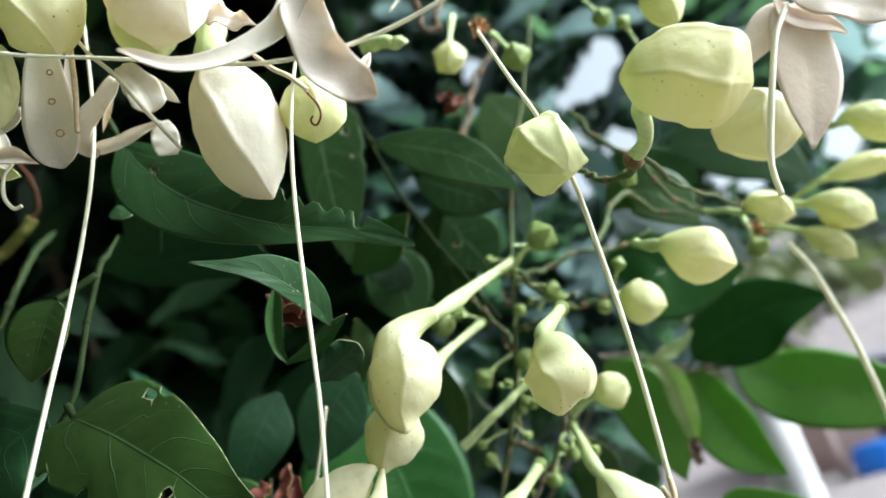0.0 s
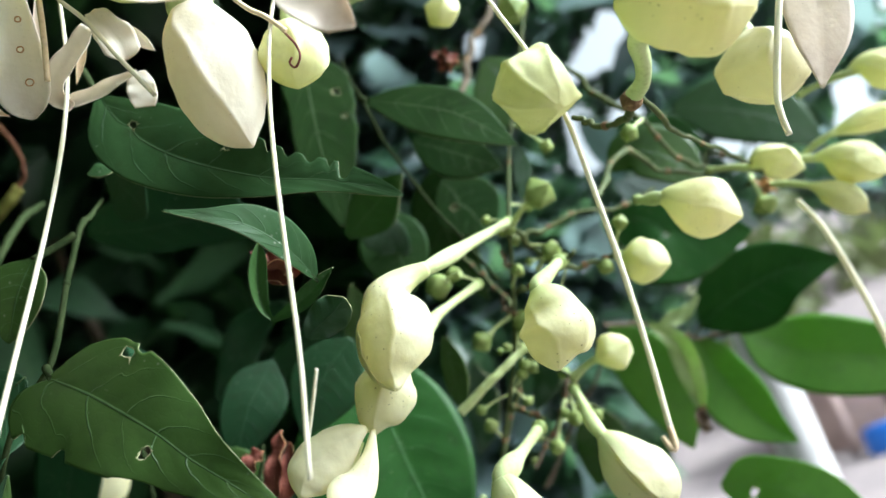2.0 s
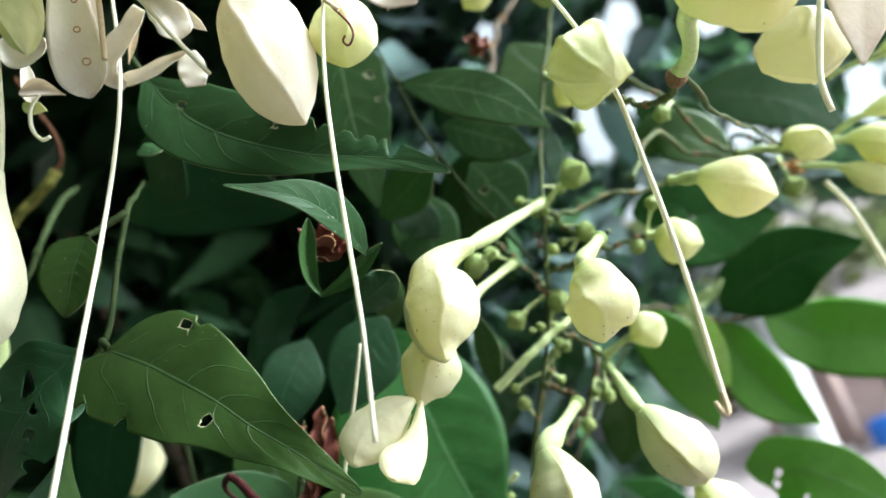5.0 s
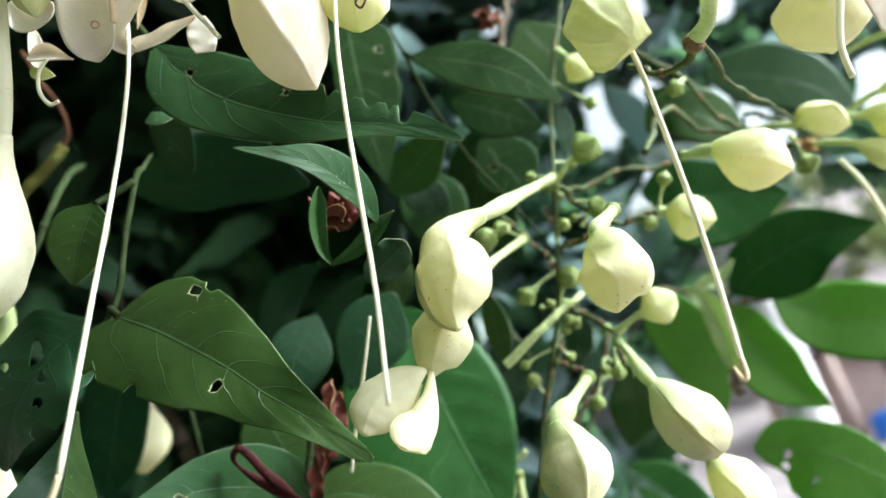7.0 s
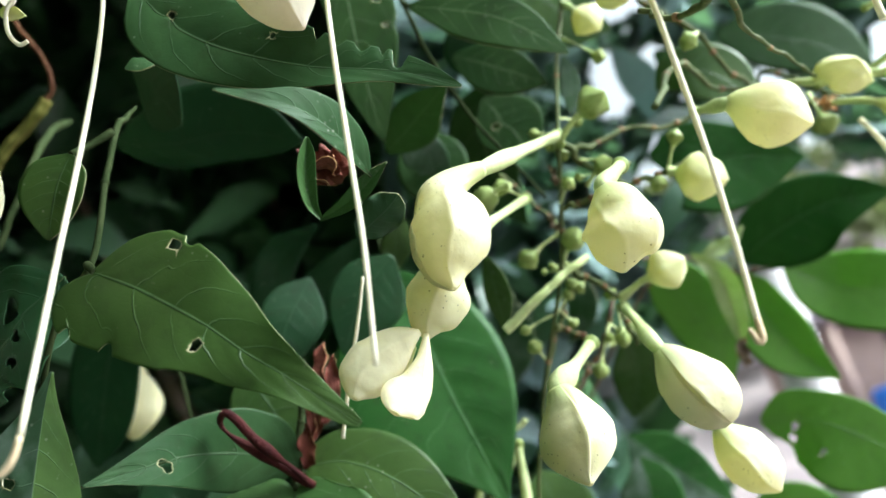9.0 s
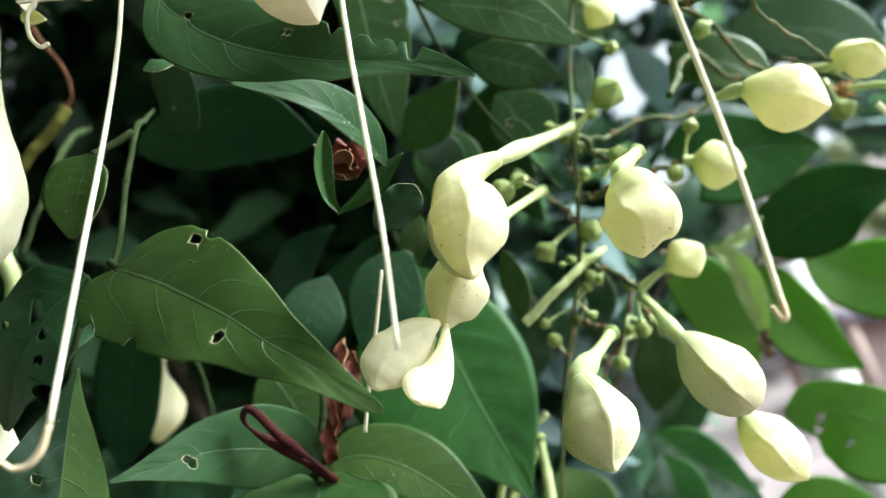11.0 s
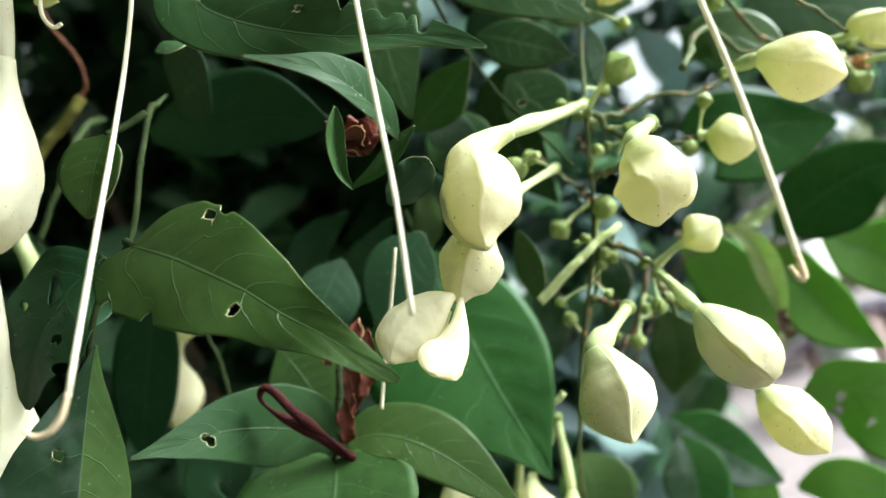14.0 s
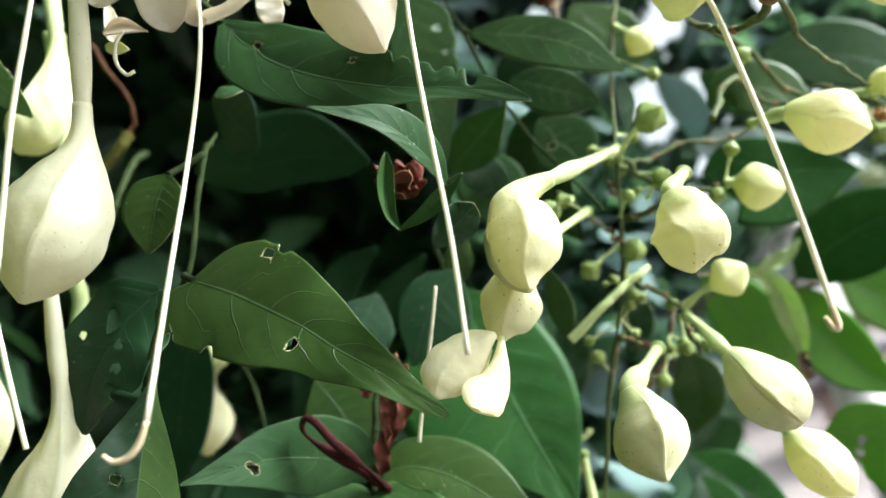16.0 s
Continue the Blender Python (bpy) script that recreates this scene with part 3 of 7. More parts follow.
def box(lo, hi, bevel=0.0):
    """A block with chamfered upright edges."""
    (x0, y0, z0), (x1, y1, z1), b = lo, hi, bevel
    ring = [(x0 + b, y0), (x1 - b, y0), (x1, y0 + b), (x1, y1 - b), (x1 - b, y1), (x0 + b, y1), (x0, y1 - b), (x0, y0 + b)]
    verts = [(*p, z0) for p in ring] + [(*p, z1) for p in ring]
    faces = [tuple(range(8))[::-1], tuple(range(8, 16))] + [(k, (k + 1) % 8, 8 + (k + 1) % 8, 8 + k) for k in range(8)]
    return sheet(verts, faces)


def height(x, y):
    """The ground: level by the climber, rising to a scrubby hillside further off."""
    far = math.hypot(x, y)
    rise = max(0.0, min(far, 20.0) - 6.0) * 0.19 + 0.54 * max(0.0, min(far, 75.0) - 20.0) * (0.85 + 0.15 * math.sin(math.atan2(x, y) * 5))
    return rise * max(0.0, min(1.0, (y + 4) / 6)) + 0.15 * noise.noise((x * 0.21, y * 0.21, 0.0)) * min(1.0, far / 8)


EARTH = plain_material("pale_dry_earth", (0.20, 0.165, 0.165), (0.27, 0.225, 0.215), 1.3, 0.95, 0.02)
rings = [0.0, 0.6, 1.2, 2, 3, 4, 5, 6, 7.5, 9, 11, 13, 16, 20, 24, 29, 35, 44, 56, 72, 90, 130, 250, 600, 2500]
verts, faces = [(0, 0, height(0, 0))], []
for r in rings[1:]:
    for k in range(96):
        w = 2 * math.pi * k / 96
        verts.append((r * math.sin(w), r * math.cos(w), height(r * math.sin(w), r * math.cos(w))))
for k in range(96):
    faces.append((0, 1 + (k + 1) % 96, 1 + k))
for i in range(len(rings) - 2):
    for k in range(96):
        a, b = 1 + i * 96 + k, 1 + i * 96 + (k + 1) % 96
        faces.append((a, b, b + 96, a + 96))
tagged(part("ground", sheet(verts, faces), EARTH), "pale dry earth rising to a hillside", "ground", kind="structure")

CONCRETE = plain_material("weathered_whitewash", (0.66, 0.63, 0.62), (0.50, 0.48, 0.48), 9.0, 0.85, 0.001)
CAPSTONE = plain_material("post_cap_grey", (0.40, 0.39, 0.39), (0.48, 0.46, 0.45), 30.0, 0.9, 0.001)
post = thing("post", (0.78, 1.58, 0), "weathered whitewashed round post standing on the earth", "post")
part("shaft", tube([(0.78, 1.58, -0.05), (0.78, 1.58, 0.9), (0.785, 1.585, 2.0)], [(0, 0.055), (0.5, 0.05), (1, 0.048)], 20, 24), CONCRETE, post)
part("cap", tube([(0.785, 1.585, 1.99), (0.785, 1.585, 2.03)], [(0, 0.06), (1, 0.058)], 3, 24), CAPSTONE, post)

WALL = plain_material("shed_plaster", (0.42, 0.31, 0.27), (0.34, 0.25, 0.22), 2.0, 0.9, 0.004)
ROOF = plain_material("shed_roof_sheet", (0.33, 0.30, 0.34), (0.25, 0.23, 0.26), 3.0, 0.6, 0.004)
DOOR = plain_material("shed_door_dark", (0.05, 0.04, 0.04), (0.08, 0.06, 0.06), 5.0, 0.7, 0.002)
BLUE = plain_material("blue_plastic", (0.02, 0.13, 0.50), (0.03, 0.17, 0.60), 6.0, 0.4, 0.001)
g = height(10.3, 14.7)
shed = thing("shed", (11.5, 15.6, g), "low plastered shed with a grey sheet roof", "shed")
part("wall", box((8.2, 14.6, g - 0.6), (16.0, 18.0, g + 1.5), 0.04), WALL, shed)
part("roof", box((7.7, 13.9, g + 1.55), (16.5, 18.5, g + 1.75), 0.02), ROOF, shed)
part("door", box((9.3, 14.54, g - 0.3), (10.6, 14.59, g + 1.3), 0.01), DOOR, shed)
for k in range(4):
    part("roof_post", box((7.9 + 2.6 * k, 14.0, g - 0.6), (8.04 + 2.6 * k, 14.14, g + 1.54), 0.01), WALL, shed)
gb = height(8.4, 13.4)
tank = thing("water_tank", (8.4, 13.4, gb), "low blue plastic water tank beside the shed", "water tank")
part("drum", tube([(8.4, 13.4, gb - 0.1), (8.4, 13.4, gb + 0.2), (8.4, 13.4, gb + 0.4)], [(0, 0.5), (0.5, 0.52), (1, 0.5)], 12, 24), BLUE, tank)
part("lid", tube([(8.4, 13.4, gb + 0.4), (8.4, 13.4, gb + 0.46)], [(0, 0.5), (1, 0.4)], 2, 24), BLUE, tank)


# ---- foliage that nobody could count ----
# gaps in the leaves through which the sky shows, as directions from the camera's place, fitted to its view, each with
# its half width
GAPS = np.array(((0.356, 0.719, 0.597, 0.021), (0.340, 0.737, 0.584, 0.021), (0.324, 0.751, 0.575, 0.017), (0.300, 0.765, 0.570, 0.010), (0.187, 0.749, 0.636, 0.012), (0.454, 0.698, 0.554, 0.017), (0.304, 0.799, 0.519, 0.012), (0.362, 0.781, 0.509, 0.014), (0.376, 0.785, 0.493, 0.011), (0.327, 0.810, 0.487, 0.017), (0.306, 0.819, 0.485, 0.015), (0.312, 0.826, 0.470, 0.010), (0.474, 0.770, 0.427, 0.016), (0.395, 0.803, 0.447, 0.007), (0.345, 0.859, 0.379, 0.013), (0.446, 0.763, 0.467, 0.012), (0.501, 0.768, 0.398, 0.011), (0.591, 0.689, 0.419, 0.017), (0.591, 0.706, 0.391, 0.017), (0.516, 0.788, 0.337, 0.014), (0.267, 0.817, 0.510, 0.006), (0.366, 0.835, 0.410, 0.007), (0.343, 0.862, 0.374, 0.018), (0.362, 0.834, 0.416, 0.011), (0.305, 0.795, 0.524, 0.010)))
CAMERA_EYE = np.array((-0.01, 0.019, 1.439))


def shuts_gap(verts, share):
    """Whether a leaf would reach into one of the gaps."""
    ray = unit(verts - CAMERA_EYE)
    return bool(np.any(np.linalg.norm(ray[:, None] - GAPS[None, :, :3], axis=2) < share * GAPS[:, 3]))


def leaf_cloud(name, places, sizes, rng, skins, label, droop=0.5, category="foliage", nu=7, nv=4, open_share=0.0):
    """Many leaves in one mesh, each bent, folded and turned its own way. open_share: how far the gaps stay open."""
    s, v = np.linspace(0, 1, nu + 1), np.linspace(-1, 1, nv + 1)
    w = smooth_steps(OVATE, s)
    quads = [(k * (nv + 1) + j, (k + 1) * (nv + 1) + j, (k + 1) * (nv + 1) + j + 1, k * (nv + 1) + j + 1) for k in range(nu) for j in range(nv)]
    quads = np.array(quads)
    count = (nu + 1) * (nv + 1)
    verts, faces, blades = [], [], []
    for i, (p, size) in enumerate(zip(places, sizes)):
        turn = rng.uniform(0, 2 * math.pi)
        t = unit(np.array([math.cos(turn), math.sin(turn), -droop + rng.normal(0, 0.45)]))
        up = unit(np.array([rng.normal(0, 0.45), -0.55 + rng.normal(0, 0.45), 0.75]))
        a = unit(np.cross(t, up))
        n = np.cross(a, t)
        wide, bend, fold = size * rng.uniform(0.2, 0.29), rng.uniform(0.05, 0.35), rng.uniform(0.0, 0.4)
        x = v[None, :] * w[:, None] * wide
        run = (s - 0.5)[:, None] * size + 0 * x
        lift = fold * np.abs(x) - bend * size * (s[:, None] - 0.3) ** 2 + 0.03 * size * np.sin(9 * s[:, None] + i) * v[None, :] ** 2
        shape = (vec(p) + run[..., None] * t + x[..., None] * a + lift[..., None] * n).reshape(-1, 3)
        if open_share and shuts_gap(shape, open_share):
            continue
        faces.append(quads + len(verts) * count)
        verts.append(shape)
        r = rng.uniform()
        blades.append(np.stack([np.repeat(s, nv + 1), np.tile(v, nu + 1), np.full(count, r)], axis=1))
    verts, faces, blades = np.concatenate(verts), np.concatenate(faces), np.concatenate(blades)
    ob = part(name, (verts, faces.tolist(), [0] * len(faces), blades), skins)
    return tagged(ob, label, category, kind="stuff")


def far_leaf(name, a, b, share, glow, rough=0.4, gloss=0.4):
    """Skin for leaves seen from afar: each its own green."""
    n = Nodes(name)
    at = n.add("ShaderNodeAttribute", attribute_name="blade").outputs["Vector"]
    split = n.add("ShaderNodeSeparateXYZ")
    n.feed(at, split.inputs[0])
    tone = n.mix(split.outputs[2], a, b)
    tone = n.mix(n.math("MULTIPLY", n.ramp(n.noise(60.0, 4.0), 0.4, 0.7), 0.5), tone, (a[0] * 0.6, a[1] * 0.6, a[2] * 0.6))
    rib = n.ramp(n.math("ABSOLUTE", split.outputs[1]), 0.06, 0.02)
    tone = n.mix(n.math("MULTIPLY", rib, 0.4), tone, (0.12, 0.2, 0.08))
    return n.finish(tone, rough, n.noise(200.0, 3.0), 0.0003, glow, share, gloss)


BUSH_LEAF = far_leaf("bush_leaf", (0.022, 0.065, 0.022), (0.045, 0.11, 0.03), 0.25, (0.10, 0.26, 0.03))
DEEP_LEAF = far_leaf("inner_leaf", (0.036, 0.085, 0.040), (0.062, 0.128, 0.052), 0.15, (0.09, 0.22, 0.05))
# reflected skylight put into the blue-grey of these sprays
SPRAY_LEAF = far_leaf("skylit_spray_leaf", (0.080, 0.115, 0.120), (0.120, 0.160, 0.165), 0.5, (0.26, 0.36, 0.34), 0.28, 0.8)
# darker green copy for the sprays drawn as shaded
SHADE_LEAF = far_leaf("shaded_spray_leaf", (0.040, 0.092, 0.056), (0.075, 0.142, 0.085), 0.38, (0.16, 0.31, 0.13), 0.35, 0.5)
SCRUB_LEAF = far_leaf("hillside_scrub", (0.10, 0.12, 0.05), (0.17, 0.17, 0.09), 0.2, (0.15, 0.2, 0.06), 0.8)
TREE_LEAF = far_leaf("tree_leaf", (0.05, 0.09, 0.03), (0.09, 0.13, 0.05), 0.25, (0.14, 0.24, 0.05), 0.6)

# the climber is one rounded, lumpy mass that hangs over and beside the flowers and leaves a hollow in front
def dome(x, y, z):
    lump = 0.28 * noise.noise((x * 1.7, y * 1.7, z * 1.7)) + 0.15 * noise.noise((x * 4.1, y * 4.1, z * 4.1))
    return ((x + 0.85) / 1.55) ** 2 + ((y - 0.85) / 1.3) ** 2 + ((z - 1.45) / 1.75) ** 2 + lump


pts = []
while len(pts) < 13000:
    x, y, z = rng.uniform(-2.4, 0.6), 0.5 + 1.3 * rng.uniform() ** 1.35, rng.uniform(0.05, 3.3)
    edge = -0.1 + 0.16 * (z - 1.5) + 0.2 * (y - 0.4)
    deep = y > 0.85 - 0.6 * max(0.0, x + 0.15) or x < -0.45 * y - 0.15
    if x < edge + rng.normal(0, 0.035) and deep and dome(x, y, z) < 1.0:
        pts.append((x, y, z))
leaf_cloud("climber_foliage", pts, rng.uniform(0.09, 0.16, len(pts)), rng, DEEP_LEAF, "dense dark green inner foliage of the climber", nu=5, open_share=1.2)
pts = []
while len(pts) < 8000:
    x, y, z = rng.uniform(-2.5, 0.5), rng.uniform(0.9, 2.3), rng.uniform(0.05, 3.4)
    if 0.7 < dome(x, y, z) < 1.08 and (x < 0.27 * y or 1.8 < z and x < 0.45 * y):
        pts.append((x, y, z))
leaf_cloud("rear_foliage", pts, rng.uniform(0.17, 0.28, len(pts)), rng, DEEP_LEAF, "dark foliage at the back of the climber", nu=5, open_share=1.35)
# leaves added out of view, over and beside, to keep skylight off the left
pts = []
while len(pts) < 6500:
    x, y, z = rng.uniform(-1.7, 0.05), rng.uniform(-1.0, 0.6), rng.uniform(0.3, 3.0)
    over = z > 1.7 + 0.55 * max(y, 0.0) and x < -0.07
    beside = x < -0.22 - 0.5 * max(y, 0.0)
    under = z < 1.3 and x < 0.0 and y > 0.2
    near = x < -0.32 - 0.3 * (z > 2.3) and y < 0.1
    if (over or beside or under or near) and dome(x, y + 0.6 * min(0.0, y) * -1, z) < 1.02:
        pts.append((x, y, z))
leaf_cloud("overhanging_foliage", pts, rng.uniform(0.09, 0.15, len(pts)), rng, BUSH_LEAF, "outer leaves added out of view to shade the left of the climber", nu=5)
# unseen roof of leaves, added to keep the sun out of the hollow
pts = []
while len(pts) < 900:
    x, y, z = rng.uniform(-0.35, 0.22), rng.uniform(0.28, 0.9), rng.uniform(1.85, 2.7)
    if 1.93 + 0.95 * (y - 0.3) < z < 2.6 - 0.9 * max(0.0, x - 0.1) ** 1.5 + 0.2 * noise.noise((x * 4, y * 4, 0.0)):
        pts.append((x, y, z))
leaf_cloud("upper_foliage", pts, rng.uniform(0.09, 0.15, len(pts)), rng, BUSH_LEAF, "leafy roof added out of view to shade the hollow", nu=5, open_share=1.0)
pts = []
while len(pts) < 3000:
    x, y, z = rng.uniform(-1.5, 0.0), rng.uniform(1.0, 1.35), rng.uniform(0.8, 2.3)
    if x < 0.05 - 0.12 * (z - 1.45):
        pts.append((x, y, z))
leaf_cloud("hollow_foliage", pts, rng.uniform(0.14, 0.22, len(pts)), rng, DEEP_LEAF, "dark foliage closing the hollow behind the flowers", nu=5, open_share=1.2)
# woody stems that carry it
for k, (x, y, lean) in enumerate(((-0.55, 1.0, -0.2), (-0.9, 1.25, 0.15), (-0.2, 1.15, 0.2), (-1.3, 0.9, -0.35), (0.05, 1.3, 0.35))):
    trunk = thing("woody_stem", (x, y, 0), "grey-brown woody stem rooted in the earth under the climber", "stem", "woody stems")
    part("trunk", tube([(x, y, -0.05), (x + 0.3 * lean, y + 0.03, 0.7), (x + lean * 0.5, y - 0.06, 1.4), (x + lean, y - 0.1, 2.3)], [(0, 0.04), (0.5, 0.028), (1, 0.012)], 24, 12), TWIG, trunk)
    part("limb", tube([(x + 0.4 * lean, y, 1.0), (x + 0.3 * lean - 0.15, y - 0.12, 1.5), (x - 0.3, y - 0.2, 2.1)], [(0, 0.02), (1, 0.007)], 16, 10), TWIG, trunk)
# thinner outer sprays with light coming through a few gaps in the canopy
def spray_places(count, spread, sizes):
    """Places on the open side of the climber, a thin sheet that hangs before the hillside."""
    found = []
    while len(found) < count:
        x, y, z = rng.uniform(*spread[0]), rng.uniform(*spread[1]), rng.uniform(*spread[2])
        floor = 0.38 if x > 0.42 * y else 0.14 if x > 0.22 * y else -0.1
        if x < 0.95 * y and z - 1.45 > floor * y:
            found.append((x, y, z))
    return found, rng.uniform(*sizes, count)


wide, close = ((0.0, 1.2), (0.72, 1.02), (1.25, 2.6)), ((0.12, 0.75), (0.74, 0.98), (1.65, 2.35))
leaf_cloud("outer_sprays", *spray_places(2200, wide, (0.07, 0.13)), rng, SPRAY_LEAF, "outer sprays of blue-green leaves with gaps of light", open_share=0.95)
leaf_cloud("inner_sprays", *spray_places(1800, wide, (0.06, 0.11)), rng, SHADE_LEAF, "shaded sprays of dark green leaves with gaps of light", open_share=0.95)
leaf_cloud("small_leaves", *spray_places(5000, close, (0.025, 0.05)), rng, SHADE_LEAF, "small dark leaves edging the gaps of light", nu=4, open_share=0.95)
# scrub on the hillside, and an unseen near-side hedge added to block skylight
pts = []
while len(pts) < 2600:
    w, far = rng.uniform(-0.3, 1.3), rng.uniform(22, 70)
    x, y = far * math.sin(w), far * math.cos(w)
    if noise.noise((x * 0.09, y * 0.09, 3.0)) > -0.12:
        pts.append((x, y, height(x, y) + rng.uniform(0.1, 1.6)))
leaf_cloud("hillside_scrub", pts, rng.uniform(1.2, 2.6, len(pts)), rng, SCRUB_LEAF, "olive scrub scattered over the pale hillside", nu=4, nv=4)
pts = []
while len(pts) < 2600:
    x, y, z = rng.uniform(-4.5, 1.6), rng.uniform(-3.4, -1.8), rng.uniform(0.0, 4.6)
    if z < (3.8 + 0.4 * math.sin(3 * x)) * math.sqrt(max(0.0, 1 - ((y + 2.6) / 0.82) ** 2)) * min(1.0, (x + 4.6) * 1.5, (1.7 - x) * 1.5):
        pts.append((x, y, z))
leaf_cloud("garden_hedge", pts, rng.uniform(0.18, 0.34, len(pts)), rng, TREE_LEAF, "tall green hedge added out of view to block skylight", nu=4, nv=4)


# ---- leaves near the flowers ----
GREY = [LEAF_DUST_SHEEN, LEAF_UNDER, SCAR]
BACKLIT = [LEAF_BACKLIT, LEAF_BACKLIT, SCAR]
SHADED = [LEAF_SHADED, LEAF_SHADED, LEAF_SHADED]
PALE = [LEAF_UNDER, LEAF_TOP, SCAR]

# holed leaf on the left stem
leaf([(-0.0875, 0.2017, 1.5188), (-0.0768, 0.1987, 1.5115), (-0.0665, 0.1961, 1.5032), (-0.0574, 0.1935, 1.4953), (-0.0493, 0.1921, 1.4871), (-0.0399, 0.1918, 1.4789), (-0.0259, 0.1954, 1.4658)], (-0.0635, -0.9937, -0.092),
     [(0, 0.0012), (0.062, 0.0095), (0.157, 0.0158), (0.326, 0.0164), (0.479, 0.0125), (0.617, 0.0092), (0.771, 0.0052), (0.907, 0.0026), (0.966, 0.0016), (1, 0.0007)], [(0, 0.0173), (0.062, 0.018), (0.157, 0.0177), (0.326, 0.0158), (0.479, 0.0128), (0.617, 0.0086), (0.771, 0.0049), (0.907, 0.0029), (0.966, 0.0019), (1, 0.0007)],
     petiole=[(-0.0943, 0.212, 1.5263)], label="dark green drip-tipped leaf with insect holes and bitten edge", fold=6, arch=0.12, wave=0.0009, lobe=(0.0009, 0.0081),
     holes=[(0.225, -0.8, 0.0015), (0.475, 0.42, 0.0015)], bites=[(0, 0.27, 0.022, 0.11), (1, 0.19, 0.022, 0.16), (1, 0.035, 0.02, 0.14), (1, 0.5, 0.09, 0.07)], nu=110, nv=44, seed=1)

# ragged leaf high up
leaf([(-0.0732, 0.2022, 1.6102), (-0.0639, 0.2009, 1.5942), (-0.0482, 0.1971, 1.5779), (-0.0252, 0.1931, 1.5634), (-0.003, 0.1908, 1.5552), (0.0149, 0.1912, 1.5464)], (0.0238, -0.9874, -0.1564),
     [(0, 0.0018), (0.1, 0.0091), (0.248, 0.0144), (0.467, 0.0152), (0.612, 0.0111), (0.745, 0.0075), (0.831, 0.0059), (0.899, 0.0042), (0.958, 0.0023), (1, 0.0004)], [(0, 0.0022), (0.1, 0.0105), (0.248, 0.0133), (0.416, 0.0111), (0.565, 0.008), (0.702, 0.0054), (0.831, 0.0034), (0.933, 0.0019), (1, 0.0004)],
     petiole=[(-0.0832, 0.2127, 1.633)], label="dark green leaf with a ragged insect-bitten edge", skins=[LEAF_DULL, LEAF_UNDER, SCAR], fold=8, arch=0.1, wave=0.0008,
     bites=[(0, 0.63, 0.012, 0.3), (0, 0.69, 0.012, 0.28), (0, 0.75, 0.014, 0.3), (0, 0.84, 0.02, 0.8), (0, 0.80, 0.008, 0.35)], holes=[(0.16, -0.2, 0.0012), (0.5, -0.5, 0.0009)], nu=100, nv=32, seed=2)

# pale-edged leaf just below, its tip towards the viewer
leaf([(-0.0133, 0.1994, 1.5297), (-0.0183, 0.1882, 1.5349), (-0.0275, 0.1772, 1.5398), (-0.044, 0.1675, 1.5422)], (0.264, -0.964, -0.033), [(0, 0.0003), (0.15, 0.0023), (0.35, 0.0037), (0.55, 0.0034), (0.78, 0.0017), (1, 0.0002)], [(0, 0.0003), (0.15, 0.0049), (0.35, 0.0075), (0.55, 0.0063), (0.78, 0.0023), (1, 0.0002)],
     label="grey-green pointed leaf with a pale rim", skins=[LEAF_DULL, LEAF_UNDER, SCAR], fold=8, arch=0.05, nu=60, nv=24, seed=3)

# curled pair of small leaves with a dead scrap in the fold
leaf([(-0.0293, 0.2094, 1.5248), (-0.0193, 0.204, 1.5267), (-0.0085, 0.1973, 1.5318)], (0.03, -0.868, -0.495), [(0, 0.0005), (0.3, 0.0020), (0.6, 0.0031), (0.85, 0.0019), (1, 0.0002)], [(0, 0.0005), (0.3, 0.0022), (0.6, 0.0028), (0.85, 0.0014), (1, 0.0002)],
     label="small folded green leaf with a pale rim", skins=PALE, fold=25, rib=False, seed=4)
leaf([(-0.0293, 0.2123, 1.5257), (-0.0316, 0.2101, 1.5309), (-0.0313, 0.2069, 1.5385), (-0.0289, 0.203, 1.5476)], (0.359, -0.8, -0.48), [(0, 0.0005), (0.3, 0.0029), (0.6, 0.0039), (0.85, 0.0027), (1, 0.0005)], [(0, 0.0005), (0.3, 0.0026), (0.6, 0.0032), (0.85, 0.0024), (1, 0.0005)],
     label="small curled green leaf with a pale rim", skins=PALE, fold=38, rib=False, seed=5)
leaf([(-0.0205, 0.2119, 1.5184), (-0.0157, 0.2088, 1.5205), (-0.0108, 0.2057, 1.5224), (-0.0072, 0.2026, 1.5244)], (0.002, -0.886, -0.463), [(0, 0.0009), (0.15, 0.0034), (0.45, 0.0056), (0.75, 0.0047), (0.92, 0.0025), (1, 0.0005)], [(0, 0.0009), (0.15, 0.0034), (0.45, 0.0056), (0.75, 0.0050), (0.92, 0.0025), (1, 0.0005)],
     label="small round glossy leaf with a mealy patch", skins=GREY, fold=-8, arch=0.25, wave=0.001, seed=6)

# small ovate leaf on the left stem
leaf([(-0.0958, 0.2066, 1.5589), (-0.1004, 0.2078, 1.5493), (-0.1048, 0.2117, 1.5361)], (-0.1529, -0.9671, -0.2034), [(0, 0.001), (0.123, 0.0063), (0.356, 0.0091), (0.605, 0.0086), (0.852, 0.0049), (1, 0.0006)], [(0, 0.001), (0.123, 0.0067), (0.356, 0.0103), (0.605, 0.0098), (0.852, 0.0049), (1, 0.0006)],
     petiole=[(-0.0869, 0.2137, 1.5688), (-0.0922, 0.2108, 1.5637)], label="small ovate green leaf on the thin stem", fold=8, seed=7)

